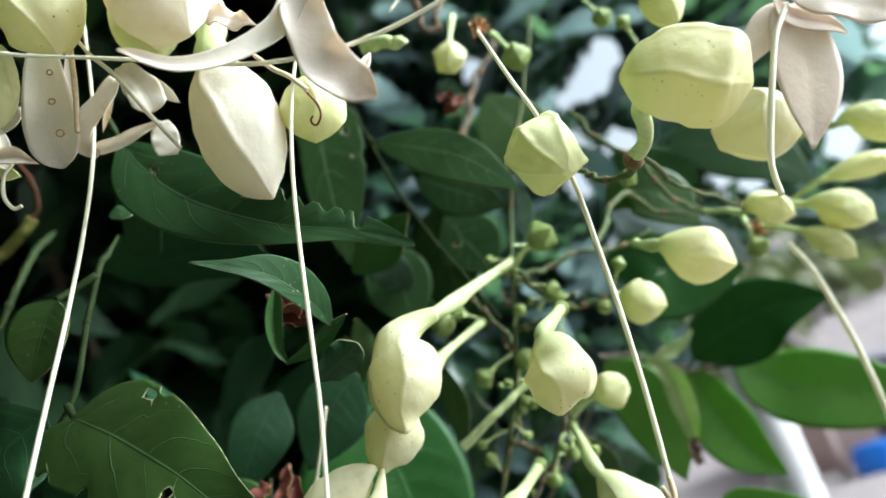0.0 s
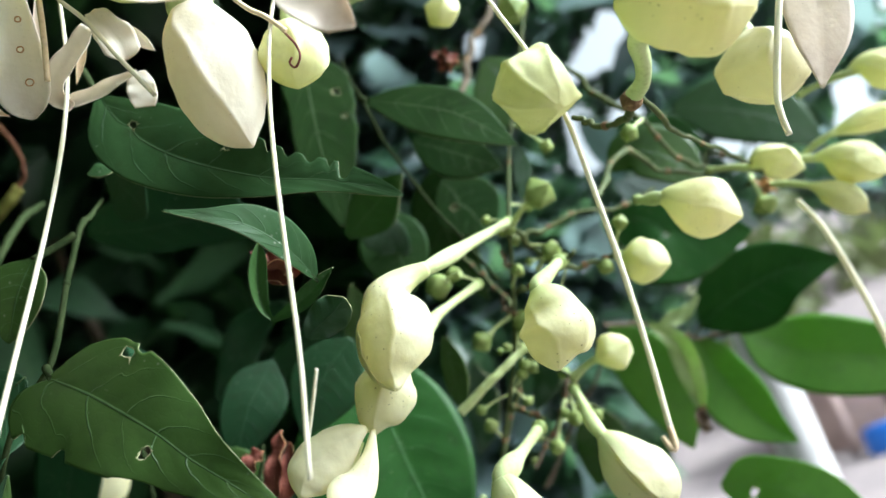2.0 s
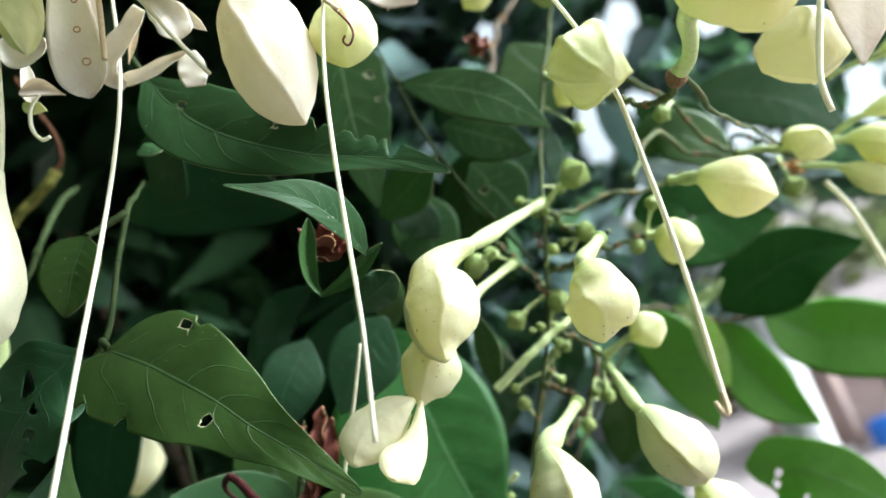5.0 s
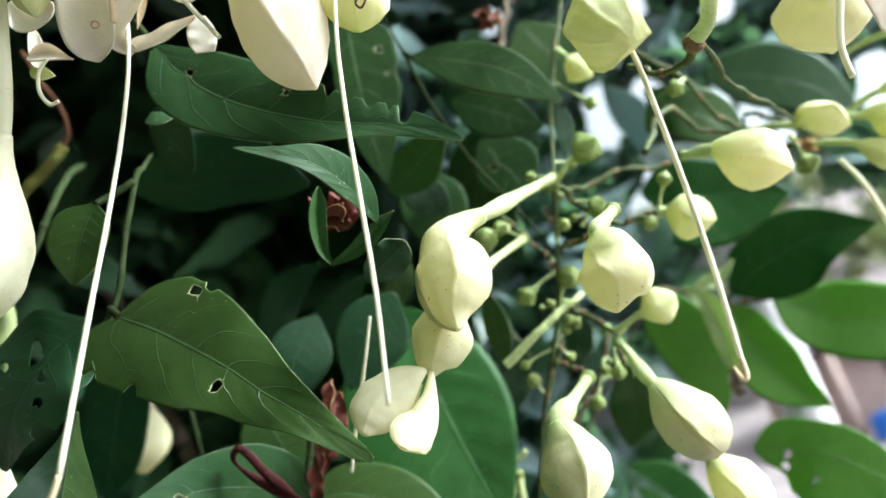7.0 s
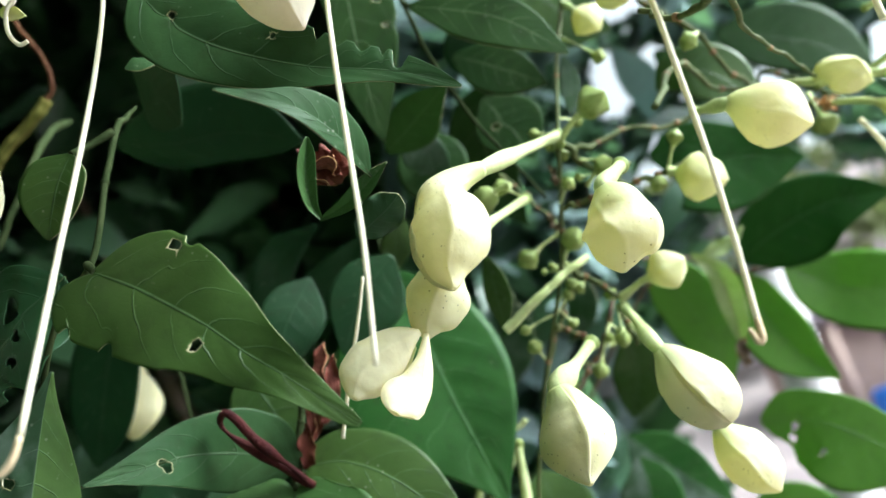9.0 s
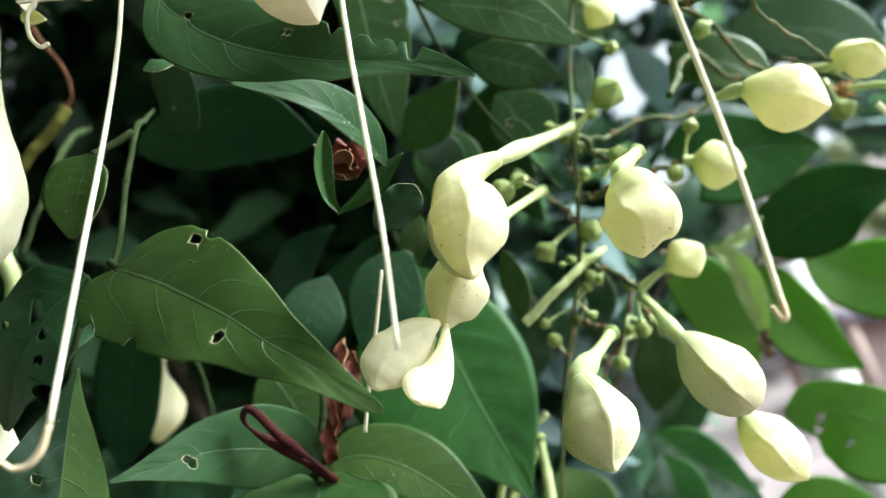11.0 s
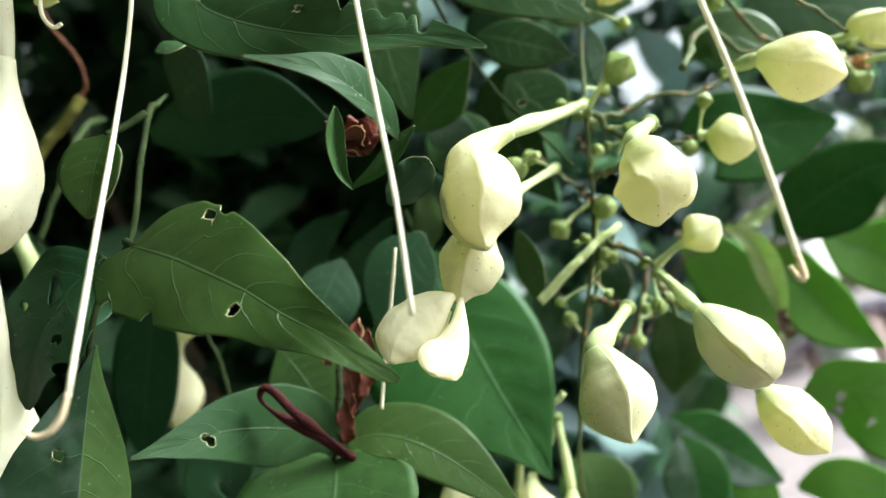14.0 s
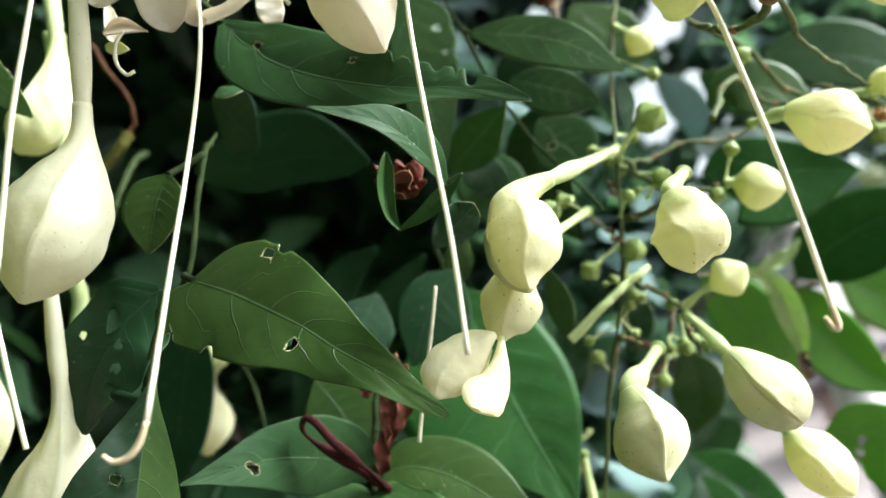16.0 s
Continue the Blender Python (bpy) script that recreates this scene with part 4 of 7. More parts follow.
# dim leaves in the shade of the stems, the shade put into their dark skins
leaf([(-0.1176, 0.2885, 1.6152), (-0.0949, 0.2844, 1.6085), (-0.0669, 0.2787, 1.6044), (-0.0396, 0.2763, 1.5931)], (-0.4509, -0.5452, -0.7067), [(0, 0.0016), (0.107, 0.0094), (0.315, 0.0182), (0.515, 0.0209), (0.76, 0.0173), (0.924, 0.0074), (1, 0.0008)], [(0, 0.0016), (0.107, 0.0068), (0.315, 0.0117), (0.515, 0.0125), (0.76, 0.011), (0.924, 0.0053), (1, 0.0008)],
     label="broad dark leaf lying in deep shade", skins=SHADED, fold=4, arch=0.15, seed=8)
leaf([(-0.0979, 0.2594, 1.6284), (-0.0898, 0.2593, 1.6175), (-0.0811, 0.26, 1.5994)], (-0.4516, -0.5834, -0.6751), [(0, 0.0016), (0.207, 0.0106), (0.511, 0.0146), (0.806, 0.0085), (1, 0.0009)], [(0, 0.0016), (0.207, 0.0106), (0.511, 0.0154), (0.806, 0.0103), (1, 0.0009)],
     label="small dim leaf with holes", skins=SHADED, holes=[(0.5, 0.3, 0.001)], nu=60, nv=24, seed=9)
leaf([(-0.0718, 0.2135, 1.5919), (-0.0756, 0.2098, 1.5884), (-0.0802, 0.2087, 1.5865)], (0.0867, -0.9536, 0.2884), [(0, 0.001), (0.352, 0.0028), (0.74, 0.0031), (1, 0.0006)], [(0, 0.001), (0.352, 0.0033), (0.74, 0.0037), (1, 0.0006)], label="tiny pale green leaf tip", skins=[LEAF_DULL, LEAF_DULL, SCAR], rib=False, seed=10)

# holed dark leaf and folded mealy leaf, one half greyed for sky sheen, at the foot of the left stem
leaf([(-0.106, 0.2224, 1.529), (-0.1189, 0.2229, 1.5185), (-0.1287, 0.2252, 1.5044), (-0.1333, 0.2293, 1.4909)], (-0.6325, -0.6311, -0.4491), [(0, 0.0018), (0.102, 0.0116), (0.303, 0.0189), (0.552, 0.0228), (0.8, 0.0159), (1, 0.0012)], [(0, 0.0018), (0.102, 0.0106), (0.303, 0.017), (0.552, 0.0193), (0.8, 0.0122), (1, 0.0012)],
     label="dull dark leaf riddled with insect holes", skins=SHADED, fold=6, wave=0.001, holes=[(0.33, 0.25, 0.0028), (0.42, -0.12, 0.0018), (0.55, -0.35, 0.002), (0.47, 0.62, 0.0012)], bites=[(0, 0.7, 0.05, 0.4)], nu=100, nv=44, seed=11)
leaf([(-0.1048, 0.2134, 1.4988), (-0.1073, 0.2149, 1.4915), (-0.1102, 0.2173, 1.4819), (-0.1133, 0.2202, 1.4711), (-0.1176, 0.2247, 1.4566), (-0.1219, 0.2292, 1.4424)], (0.459, -0.866, -0.2), [(0, 0.0004), (0.12, 0.0030), (0.3, 0.0078), (0.5, 0.0122), (0.75, 0.0134), (0.92, 0.0067), (1, 0.0004)], [(0, 0.0004), (0.12, 0.0033), (0.3, 0.0110), (0.5, 0.0191), (0.75, 0.0209), (0.92, 0.0090), (1, 0.0004)],
     label="folded leaf with a mealy bloom and painted sky sheen on one half", skins=[LEAF_DUST_SHEEN, LEAF_UNDER, SCAR, LEAF_TOP], halves=True, fold=-26, wave=0.0008, holes=[(0.47, 0.35, 0.0014)], nu=90, nv=44, seed=12)

# pair of leaves and a heart-shaped one round the dried loop
leaf([(-0.0571, 0.282, 1.4707), (-0.0687, 0.2746, 1.4759), (-0.0846, 0.259, 1.4777), (-0.0976, 0.2453, 1.4747), (-0.1077, 0.2339, 1.4714)], (-0.14, -0.97, -0.14), [(0, 0.0016), (0.105, 0.0092), (0.267, 0.0121), (0.535, 0.0101), (0.78, 0.0047), (0.915, 0.0016), (1, 0.0003)], [(0, 0.0016), (0.105, 0.0104), (0.267, 0.0144), (0.535, 0.0112), (0.78, 0.0051), (0.915, 0.0018), (1, 0.0003)],
     label="broad glossy green leaf with a round hole", skins=[LEAF_DULL, LEAF_UNDER, SCAR], fold=5, arch=0.12, holes=[(0.66, -0.18, 0.0019)], nu=90, nv=36, seed=13)
leaf([(-0.0575, 0.2838, 1.4704), (-0.0419, 0.2822, 1.4687), (-0.0244, 0.2802, 1.4574), (-0.0021, 0.2816, 1.4331)], (0.05, -0.94, 0.2), [(0, 0.0016), (0.084, 0.0078), (0.232, 0.0121), (0.472, 0.0135), (0.718, 0.0085), (0.889, 0.0034), (1, 0.0004)], [(0, 0.0016), (0.084, 0.0078), (0.232, 0.0108), (0.472, 0.0097), (0.718, 0.0064), (0.889, 0.0028), (1, 0.0004)],
     label="broad glossy green leaf with a pointed tip", fold=6, arch=0.1, seed=14)
leaf([(-0.059, 0.2748, 1.4621), (-0.0607, 0.2707, 1.4511), (-0.0637, 0.2683, 1.4382), (-0.0678, 0.269, 1.4231)], (-0.0213, -0.9772, -0.2113), [(0, 0.0112), (0.071, 0.0213), (0.231, 0.0272), (0.438, 0.0249), (0.678, 0.0156), (0.891, 0.0051), (1, 0.0003)], [(0, 0.0112), (0.071, 0.0219), (0.231, 0.03), (0.438, 0.0284), (0.678, 0.0173), (0.891, 0.0055), (1, 0.0003)],
     petiole=[(-0.0573, 0.2829, 1.469)], label="heart-shaped glossy green leaf with pale veins", skins=PALE, fold=9, lobe=0.0045, wave=0.001, seed=15)

# big dark leaf behind the chain of buds
leaf([(-0.018, 0.333, 1.553), (-0.0098, 0.3306, 1.5251), (-0.0011, 0.3273, 1.4891), (0.0062, 0.3239, 1.4635), (0.0114, 0.3211, 1.4442)], (0.08, -0.96, 0.12), [(0, 0.0026), (0.116, 0.0152), (0.282, 0.0259), (0.44, 0.0293), (0.59, 0.0276), (0.734, 0.0205), (0.844, 0.0116), (0.94, 0.0039), (1, 0.0004)], [(0, 0.0026), (0.116, 0.0228), (0.282, 0.0408), (0.44, 0.048), (0.59, 0.0422), (0.734, 0.0274), (0.844, 0.0147), (0.94, 0.0048), (1, 0.0004)],
     petiole=[(-0.0204, 0.3392, 1.577)], label="large glossy dark green leaf behind the buds", skins=[LEAF_DEEP, LEAF_UNDER, SCAR], fold=7, arch=0.1, quilt=0.0003, seed=16)
# leaves between
leaf([(0.023, 0.3013, 1.5385), (0.0237, 0.3033, 1.5212), (0.0239, 0.3047, 1.5057)], (-0.3736, -0.9092, -0.184), [(0, 0.0012), (0.306, 0.0054), (0.607, 0.0058), (0.854, 0.0029), (1, 0.0005)], [(0, 0.0012), (0.306, 0.0044), (0.607, 0.0044), (0.854, 0.0019), (1, 0.0005)], label="narrow upright green leaf", seed=17)
leaf([(-0.0141, 0.291, 1.543), (-0.0283, 0.2924, 1.5295), (-0.039, 0.2965, 1.5095)], (-0.09, -0.9716, -0.2186), [(0, 0.0012), (0.206, 0.0139), (0.509, 0.0172), (0.805, 0.0102), (1, 0.0007)], [(0, 0.0012), (0.206, 0.0093), (0.509, 0.0126), (0.805, 0.0068), (1, 0.0007)], label="dim green leaf behind the styles", skins=SHADED, seed=18)
leaf([(-0.0487, 0.3034, 1.5452), (-0.0602, 0.3011, 1.5272), (-0.0681, 0.3049, 1.5074)], (0.1011, -0.9607, -0.2587), [(0, 0.0012), (0.213, 0.0118), (0.519, 0.0138), (0.809, 0.008), (1, 0.0007)], [(0, 0.0012), (0.213, 0.0094), (0.519, 0.0111), (0.809, 0.0068), (1, 0.0007)], label="dim green leaf in the shade", skins=SHADED, seed=19)
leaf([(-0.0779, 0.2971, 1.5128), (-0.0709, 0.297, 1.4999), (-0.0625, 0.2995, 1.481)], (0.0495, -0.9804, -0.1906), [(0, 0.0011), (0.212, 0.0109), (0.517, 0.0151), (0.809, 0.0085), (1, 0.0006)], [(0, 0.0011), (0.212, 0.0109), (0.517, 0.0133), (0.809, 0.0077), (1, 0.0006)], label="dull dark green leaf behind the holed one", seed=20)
leaf([(-0.1118, 0.3336, 1.4666), (-0.1173, 0.3251, 1.474), (-0.1273, 0.3243, 1.4633)], (-0.0137, -0.9841, -0.1772), [(0, 0.0014), (0.339, 0.0167), (0.633, 0.0139), (1, 0.0007)], [(0, 0.0014), (0.339, 0.0143), (0.633, 0.0116), (1, 0.0007)], label="dark leaf low in the shade", skins=SHADED, seed=21)
leaf([(-0.0027, 0.2919, 1.5978), (0.005, 0.2993, 1.5963), (0.0106, 0.309, 1.5892), (0.0098, 0.3196, 1.5806)], (-0.043, -0.872, -0.487), [(0, 0.0007), (0.3, 0.0064), (0.6, 0.0084), (0.85, 0.0044), (1, 0.0002)], [(0, 0.0007), (0.3, 0.0098), (0.6, 0.0094), (0.85, 0.0044), (1, 0.0002)],
     label="teal-green leaf in the shade behind the bud stalk", skins=GREY, fold=7, arch=0.1, wave=0.0008, seed=60)
leaf([(0.0494, 0.309, 1.6291), (0.038, 0.3233, 1.6127), (0.0415, 0.3394, 1.5898), (0.053, 0.354, 1.5694)], (-0.352, -0.861, -0.367), [(0, 0.0008), (0.3, 0.0108), (0.6, 0.0124), (0.85, 0.0059), (1, 0.0003)], [(0, 0.0008), (0.3, 0.0148), (0.6, 0.0162), (0.85, 0.0070), (1, 0.0003)],
     label="large olive-green leaf behind the twigs", skins=[LEAF_OLIVE, LEAF_OLIVE, SCAR], fold=7, arch=0.1, wave=0.0008, seed=61)
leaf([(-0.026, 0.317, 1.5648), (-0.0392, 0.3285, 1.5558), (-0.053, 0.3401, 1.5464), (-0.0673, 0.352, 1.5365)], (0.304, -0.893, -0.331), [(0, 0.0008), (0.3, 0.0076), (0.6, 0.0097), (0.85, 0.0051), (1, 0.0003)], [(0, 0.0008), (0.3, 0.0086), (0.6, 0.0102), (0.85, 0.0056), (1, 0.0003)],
     label="dim dark green leaf under the curled ones", skins=SHADED, fold=7, arch=0.1, wave=0.0008, seed=62)
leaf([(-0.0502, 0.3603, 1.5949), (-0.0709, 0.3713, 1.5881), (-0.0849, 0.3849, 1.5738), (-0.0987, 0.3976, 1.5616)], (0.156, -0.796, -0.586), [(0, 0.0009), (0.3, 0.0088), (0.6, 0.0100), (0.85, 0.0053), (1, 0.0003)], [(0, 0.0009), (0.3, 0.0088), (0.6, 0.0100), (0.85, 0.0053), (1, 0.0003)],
     label="dim dark green leaf deep in the hollow", skins=SHADED, fold=7, arch=0.1, wave=0.0008, seed=63)
leaf([(-0.0232, 0.3572, 1.5174), (-0.0419, 0.3682, 1.5101), (-0.0629, 0.3774, 1.5079), (-0.0835, 0.3846, 1.5107)], (-0.075, -0.993, 0.095), [(0, 0.0008), (0.3, 0.0108), (0.6, 0.0119), (0.85, 0.0065), (1, 0.0003)], [(0, 0.0008), (0.3, 0.0108), (0.6, 0.0119), (0.85, 0.0065), (1, 0.0003)],
     label="bluish dark leaf behind the dried loop", skins=GREY, fold=7, arch=0.1, wave=0.0008, seed=64)
leaf([(-0.0109, 0.3029, 1.5713), (-0.012, 0.3183, 1.5595), (-0.0182, 0.3341, 1.5478)], (0.313, -0.906, -0.284), [(0, 0.0007), (0.3, 0.0064), (0.6, 0.0069), (0.85, 0.0034), (1, 0.0002)], [(0, 0.0007), (0.3, 0.0054), (0.6, 0.0064), (0.85, 0.0034), (1, 0.0002)],
     label="dark green leaf between the style and the bud", fold=7, arch=0.1, wave=0.0008, seed=65)
leaf([(0.0433, 0.4138, 1.5557), (0.0442, 0.4331, 1.534), (0.0362, 0.4539, 1.5098)], (-0.397, -0.915, 0.068), [(0, 0.0010), (0.3, 0.0098), (0.6, 0.0104), (0.85, 0.0052), (1, 0.0003)], [(0, 0.0010), (0.3, 0.0098), (0.6, 0.0104), (0.85, 0.0052), (1, 0.0003)],
     label="bluish leaf behind the pale stalk", skins=GREY, fold=7, arch=0.1, wave=0.0008, seed=66)
leaf([(0.0762, 0.39, 1.5568), (0.0802, 0.4076, 1.539), (0.0718, 0.4253, 1.5227)], (-0.396, -0.908, 0.141), [(0, 0.0009), (0.3, 0.0081), (0.6, 0.0087), (0.85, 0.0043), (1, 0.0003)], [(0, 0.0009), (0.3, 0.0081), (0.6, 0.0087), (0.85, 0.0043), (1, 0.0003)],
     label="bluish leaf seen between the twigs", skins=GREY, fold=7, arch=0.1, wave=0.0008, seed=67)
leaf([(0.0929, 0.3846, 1.5137), (0.0974, 0.4022, 1.4959), (0.0925, 0.421, 1.4762)], (-0.258, -0.935, -0.241), [(0, 0.0009), (0.3, 0.0118), (0.6, 0.0129), (0.85, 0.0065), (1, 0.0003)], [(0, 0.0009), (0.3, 0.0118), (0.6, 0.0129), (0.85, 0.0065), (1, 0.0003)],
     label="deep green leaf behind the lower buds", fold=7, arch=0.1, wave=0.0008, seed=68)
leaf([(0.0475, 0.3211, 1.6804), (0.0507, 0.3369, 1.6673), (0.0569, 0.3532, 1.6524)], (-0.137, -0.7, -0.701), [(0, 0.0009), (0.3, 0.0176), (0.6, 0.0188), (0.85, 0.0088), (1, 0.0003)], [(0, 0.0009), (0.3, 0.0176), (0.6, 0.0188), (0.85, 0.0088), (1, 0.0003)],
     label="olive leaf in the upper shade", skins=SHADED, fold=7, arch=0.1, wave=0.0008, seed=69)
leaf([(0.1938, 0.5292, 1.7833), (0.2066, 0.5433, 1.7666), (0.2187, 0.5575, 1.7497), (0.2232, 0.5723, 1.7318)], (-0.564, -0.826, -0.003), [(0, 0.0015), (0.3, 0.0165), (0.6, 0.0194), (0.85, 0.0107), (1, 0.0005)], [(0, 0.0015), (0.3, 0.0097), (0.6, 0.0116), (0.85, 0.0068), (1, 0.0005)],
     label="leaf with painted sky sheen behind the twigs", skins=[LEAF_SHEEN, LEAF_SHEEN, SCAR], fold=7, arch=0.1, wave=0.0008, seed=70)
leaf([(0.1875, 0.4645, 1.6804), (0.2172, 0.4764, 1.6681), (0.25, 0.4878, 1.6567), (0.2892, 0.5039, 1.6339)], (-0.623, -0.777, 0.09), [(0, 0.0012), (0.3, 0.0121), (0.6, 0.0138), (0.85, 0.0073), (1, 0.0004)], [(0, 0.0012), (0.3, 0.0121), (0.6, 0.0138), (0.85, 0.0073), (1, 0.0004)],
     label="broad leaf with painted sky sheen above the side shoot", skins=[LEAF_SHEEN, LEAF_SHEEN, SCAR], fold=7, arch=0.1, wave=0.0008, seed=71)
leaf([(0.1891, 0.4486, 1.7176), (0.2075, 0.4586, 1.7103), (0.233, 0.4679, 1.7042), (0.262, 0.4782, 1.6956)], (-0.418, -0.764, -0.491), [(0, 0.0016), (0.2, 0.0121), (0.5, 0.0186), (0.8, 0.0121), (1, 0.0004)], [(0, 0.0016), (0.2, 0.0121), (0.5, 0.0186), (0.8, 0.0121), (1, 0.0004)],
     label="oval dark green leaf between the gaps of light", skins=[LEAF_DEEP, LEAF_DEEP, SCAR], fold=7, arch=0.1, wave=0.0008, seed=72)
leaf([(0.2722, 0.4703, 1.7293), (0.3001, 0.4791, 1.7211), (0.3339, 0.4863, 1.7157), (0.3718, 0.4955, 1.705)], (-0.555, -0.792, -0.253), [(0, 0.0018), (0.2, 0.0133), (0.5, 0.0196), (0.8, 0.0133), (1, 0.0004)], [(0, 0.0018), (0.2, 0.0124), (0.5, 0.0178), (0.8, 0.0116), (1, 0.0004)],
     label="dull blue-green leaf behind the tucked bud", skins=[LEAF_DULL, LEAF_DULL, SCAR], fold=7, arch=0.1, wave=0.0008, seed=73)
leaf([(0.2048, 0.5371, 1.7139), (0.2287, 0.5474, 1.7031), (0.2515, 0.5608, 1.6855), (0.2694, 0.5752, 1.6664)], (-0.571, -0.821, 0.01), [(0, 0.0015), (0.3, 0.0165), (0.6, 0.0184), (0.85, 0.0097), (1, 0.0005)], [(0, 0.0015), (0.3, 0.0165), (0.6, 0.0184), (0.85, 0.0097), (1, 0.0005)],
     label="leaf with painted sky sheen behind the stiff style", skins=[LEAF_SHEEN, LEAF_SHEEN, SCAR], fold=7, arch=0.1, wave=0.0008, seed=74)
# added on the sun's path, behind the broad leaf, to shade the hidden bud
leaf([(-0.132, 0.359, 1.5903), (-0.1214, 0.3596, 1.5777), (-0.1109, 0.356, 1.5635), (-0.1005, 0.3524, 1.5493)], (0.745, -0.257, 0.616), [(0, 0.0008), (0.25, 0.011), (0.55, 0.013), (0.85, 0.008), (1, 0.0004)], [(0, 0.0008), (0.25, 0.011), (0.55, 0.013), (0.85, 0.008), (1, 0.0004)],
     label="leaf added behind the broad leaf to shade the hidden bud", skins=SHADED, fold=5, seed=76)
# leaves above the bud chain
leaf([(0.0119, 0.2522, 1.6274), (0.0274, 0.2507, 1.6208), (0.0459, 0.2496, 1.6105), (0.0651, 0.2508, 1.5921)], (0.0019, -0.9943, -0.1065), [(0, 0.0014), (0.153, 0.0065), (0.406, 0.0107), (0.656, 0.0093), (0.883, 0.0041), (1, 0.0005)], [(0, 0.0014), (0.153, 0.007), (0.406, 0.0123), (0.656, 0.0109), (0.883, 0.0046), (1, 0.0005)],
     petiole=[(0.0094, 0.2531, 1.6308)], label="dark green elliptic leaf on the upper twig", skins=[LEAF_OLIVE, LEAF_OLIVE, SCAR], seed=22)
leaf([(-0.0109, 0.2594, 1.6646), (-0.0115, 0.2654, 1.6384), (-0.0106, 0.2721, 1.6104), (-0.0082, 0.2771, 1.5862)], (0.0572, -0.9562, -0.2872), [(0, 0.0025), (0.105, 0.0147), (0.31, 0.0189), (0.56, 0.0158), (0.806, 0.0085), (1, 0.0007)], [(0, 0.0025), (0.105, 0.0098), (0.31, 0.0097), (0.56, 0.0101), (0.806, 0.0062), (1, 0.0007)],
     label="hanging dark leaf with a pale midrib and holes", skins=[LEAF_OLIVE, LEAF_OLIVE, SCAR], holes=[(0.25, -0.62, 0.0014), (0.4, -0.7, 0.0009)], nu=80, nv=30, seed=23)
leaf([(-0.008, 0.2878, 1.5867), (0.0035, 0.2793, 1.5918), (0.0198, 0.2645, 1.5981)], (0.1216, -0.9739, -0.1915), [(0, 0.0012), (0.201, 0.0073), (0.504, 0.0101), (0.805, 0.0052), (1, 0.0005)], [(0, 0.0012), (0.201, 0.0073), (0.504, 0.0111), (0.805, 0.0052), (1, 0.0005)], label="mid-green leaf in half shade", skins=PALE, seed=24)
leaf([(0.0397, 0.3094, 1.6173), (0.0472, 0.3097, 1.6029), (0.0559, 0.312, 1.5837)], (-0.1314, -0.9896, -0.0581), [(0, 0.0014), (0.208, 0.0111), (0.512, 0.0164), (0.806, 0.0097), (1, 0.0005)], [(0, 0.0014), (0.208, 0.0111), (0.512, 0.015), (0.806, 0.0081), (1, 0.0005)], label="dull olive-green leaf with holes", skins=[LEAF_OLIVE, LEAF_OLIVE, SCAR], holes=[(0.4, 0.3, 0.0016)], nu=50, nv=24, seed=25)
leaf([(0.0292, 0.2931, 1.6312), (0.0429, 0.2909, 1.6215), (0.0653, 0.2904, 1.6065)], (-0.0281, -0.9699, -0.2419), [(0, 0.0014), (0.21, 0.0083), (0.513, 0.011), (0.807, 0.0066), (1, 0.0005)], [(0, 0.0014), (0.21, 0.0094), (0.513, 0.0121), (0.807, 0.0071), (1, 0.0005)], label="dark green leaf behind the stalks", skins=[LEAF_OLIVE, LEAF_OLIVE, SCAR], seed=26)
leaf([(0.0092, 0.3141, 1.6113), (0.0119, 0.312, 1.5908), (0.0144, 0.3171, 1.5662)], (0.0378, -0.9684, -0.2464), [(0, 0.0014), (0.232, 0.0118), (0.541, 0.0147), (0.818, 0.0089), (1, 0.0005)], [(0, 0.0014), (0.232, 0.0134), (0.541, 0.0174), (0.818, 0.0099), (1, 0.0005)], label="dark green leaf behind the bud stalk", skins=[LEAF_OLIVE, LEAF_OLIVE, SCAR], seed=27)
leaf([(0.0713, 0.2776, 1.6099), (0.0715, 0.2774, 1.5977), (0.0673, 0.279, 1.5824)], (-0.2282, -0.943, -0.2423), [(0, 0.0007), (0.314, 0.0029), (0.614, 0.0034), (1, 0.0005)], [(0, 0.0007), (0.314, 0.0039), (0.614, 0.0039), (1, 0.0005)], label="narrow bluish leaf with painted sky sheen", skins=GREY, rib=False, seed=28)

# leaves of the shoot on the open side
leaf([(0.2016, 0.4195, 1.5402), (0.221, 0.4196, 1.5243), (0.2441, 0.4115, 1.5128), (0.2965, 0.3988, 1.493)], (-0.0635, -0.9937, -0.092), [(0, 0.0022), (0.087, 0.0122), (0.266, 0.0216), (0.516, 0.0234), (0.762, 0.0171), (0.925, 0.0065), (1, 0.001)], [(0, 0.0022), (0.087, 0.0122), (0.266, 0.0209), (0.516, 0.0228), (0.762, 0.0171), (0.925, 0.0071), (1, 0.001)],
     petiole=[(0.18, 0.421, 1.5418)], label="bright green backlit leaf with an even rim", skins=BACKLIT, fold=5, seed=29)
leaf([(0.183, 0.4277, 1.5505), (0.2001, 0.4131, 1.5585), (0.2236, 0.3951, 1.563), (0.2486, 0.3732, 1.5568)], (-0.1182, -0.9927, 0.0234), [(0, 0.0021), (0.109, 0.0139), (0.322, 0.0221), (0.576, 0.0207), (0.817, 0.0104), (1, 0.0007)], [(0, 0.0021), (0.109, 0.0146), (0.322, 0.0249), (0.576, 0.0249), (0.817, 0.0125), (1, 0.0007)],
     petiole=[(0.1733, 0.421, 1.5432)], label="dark green leaf on the side shoot", skins=[LEAF_DEEP, LEAF_UNDER, SCAR], fold=8, seed=30)
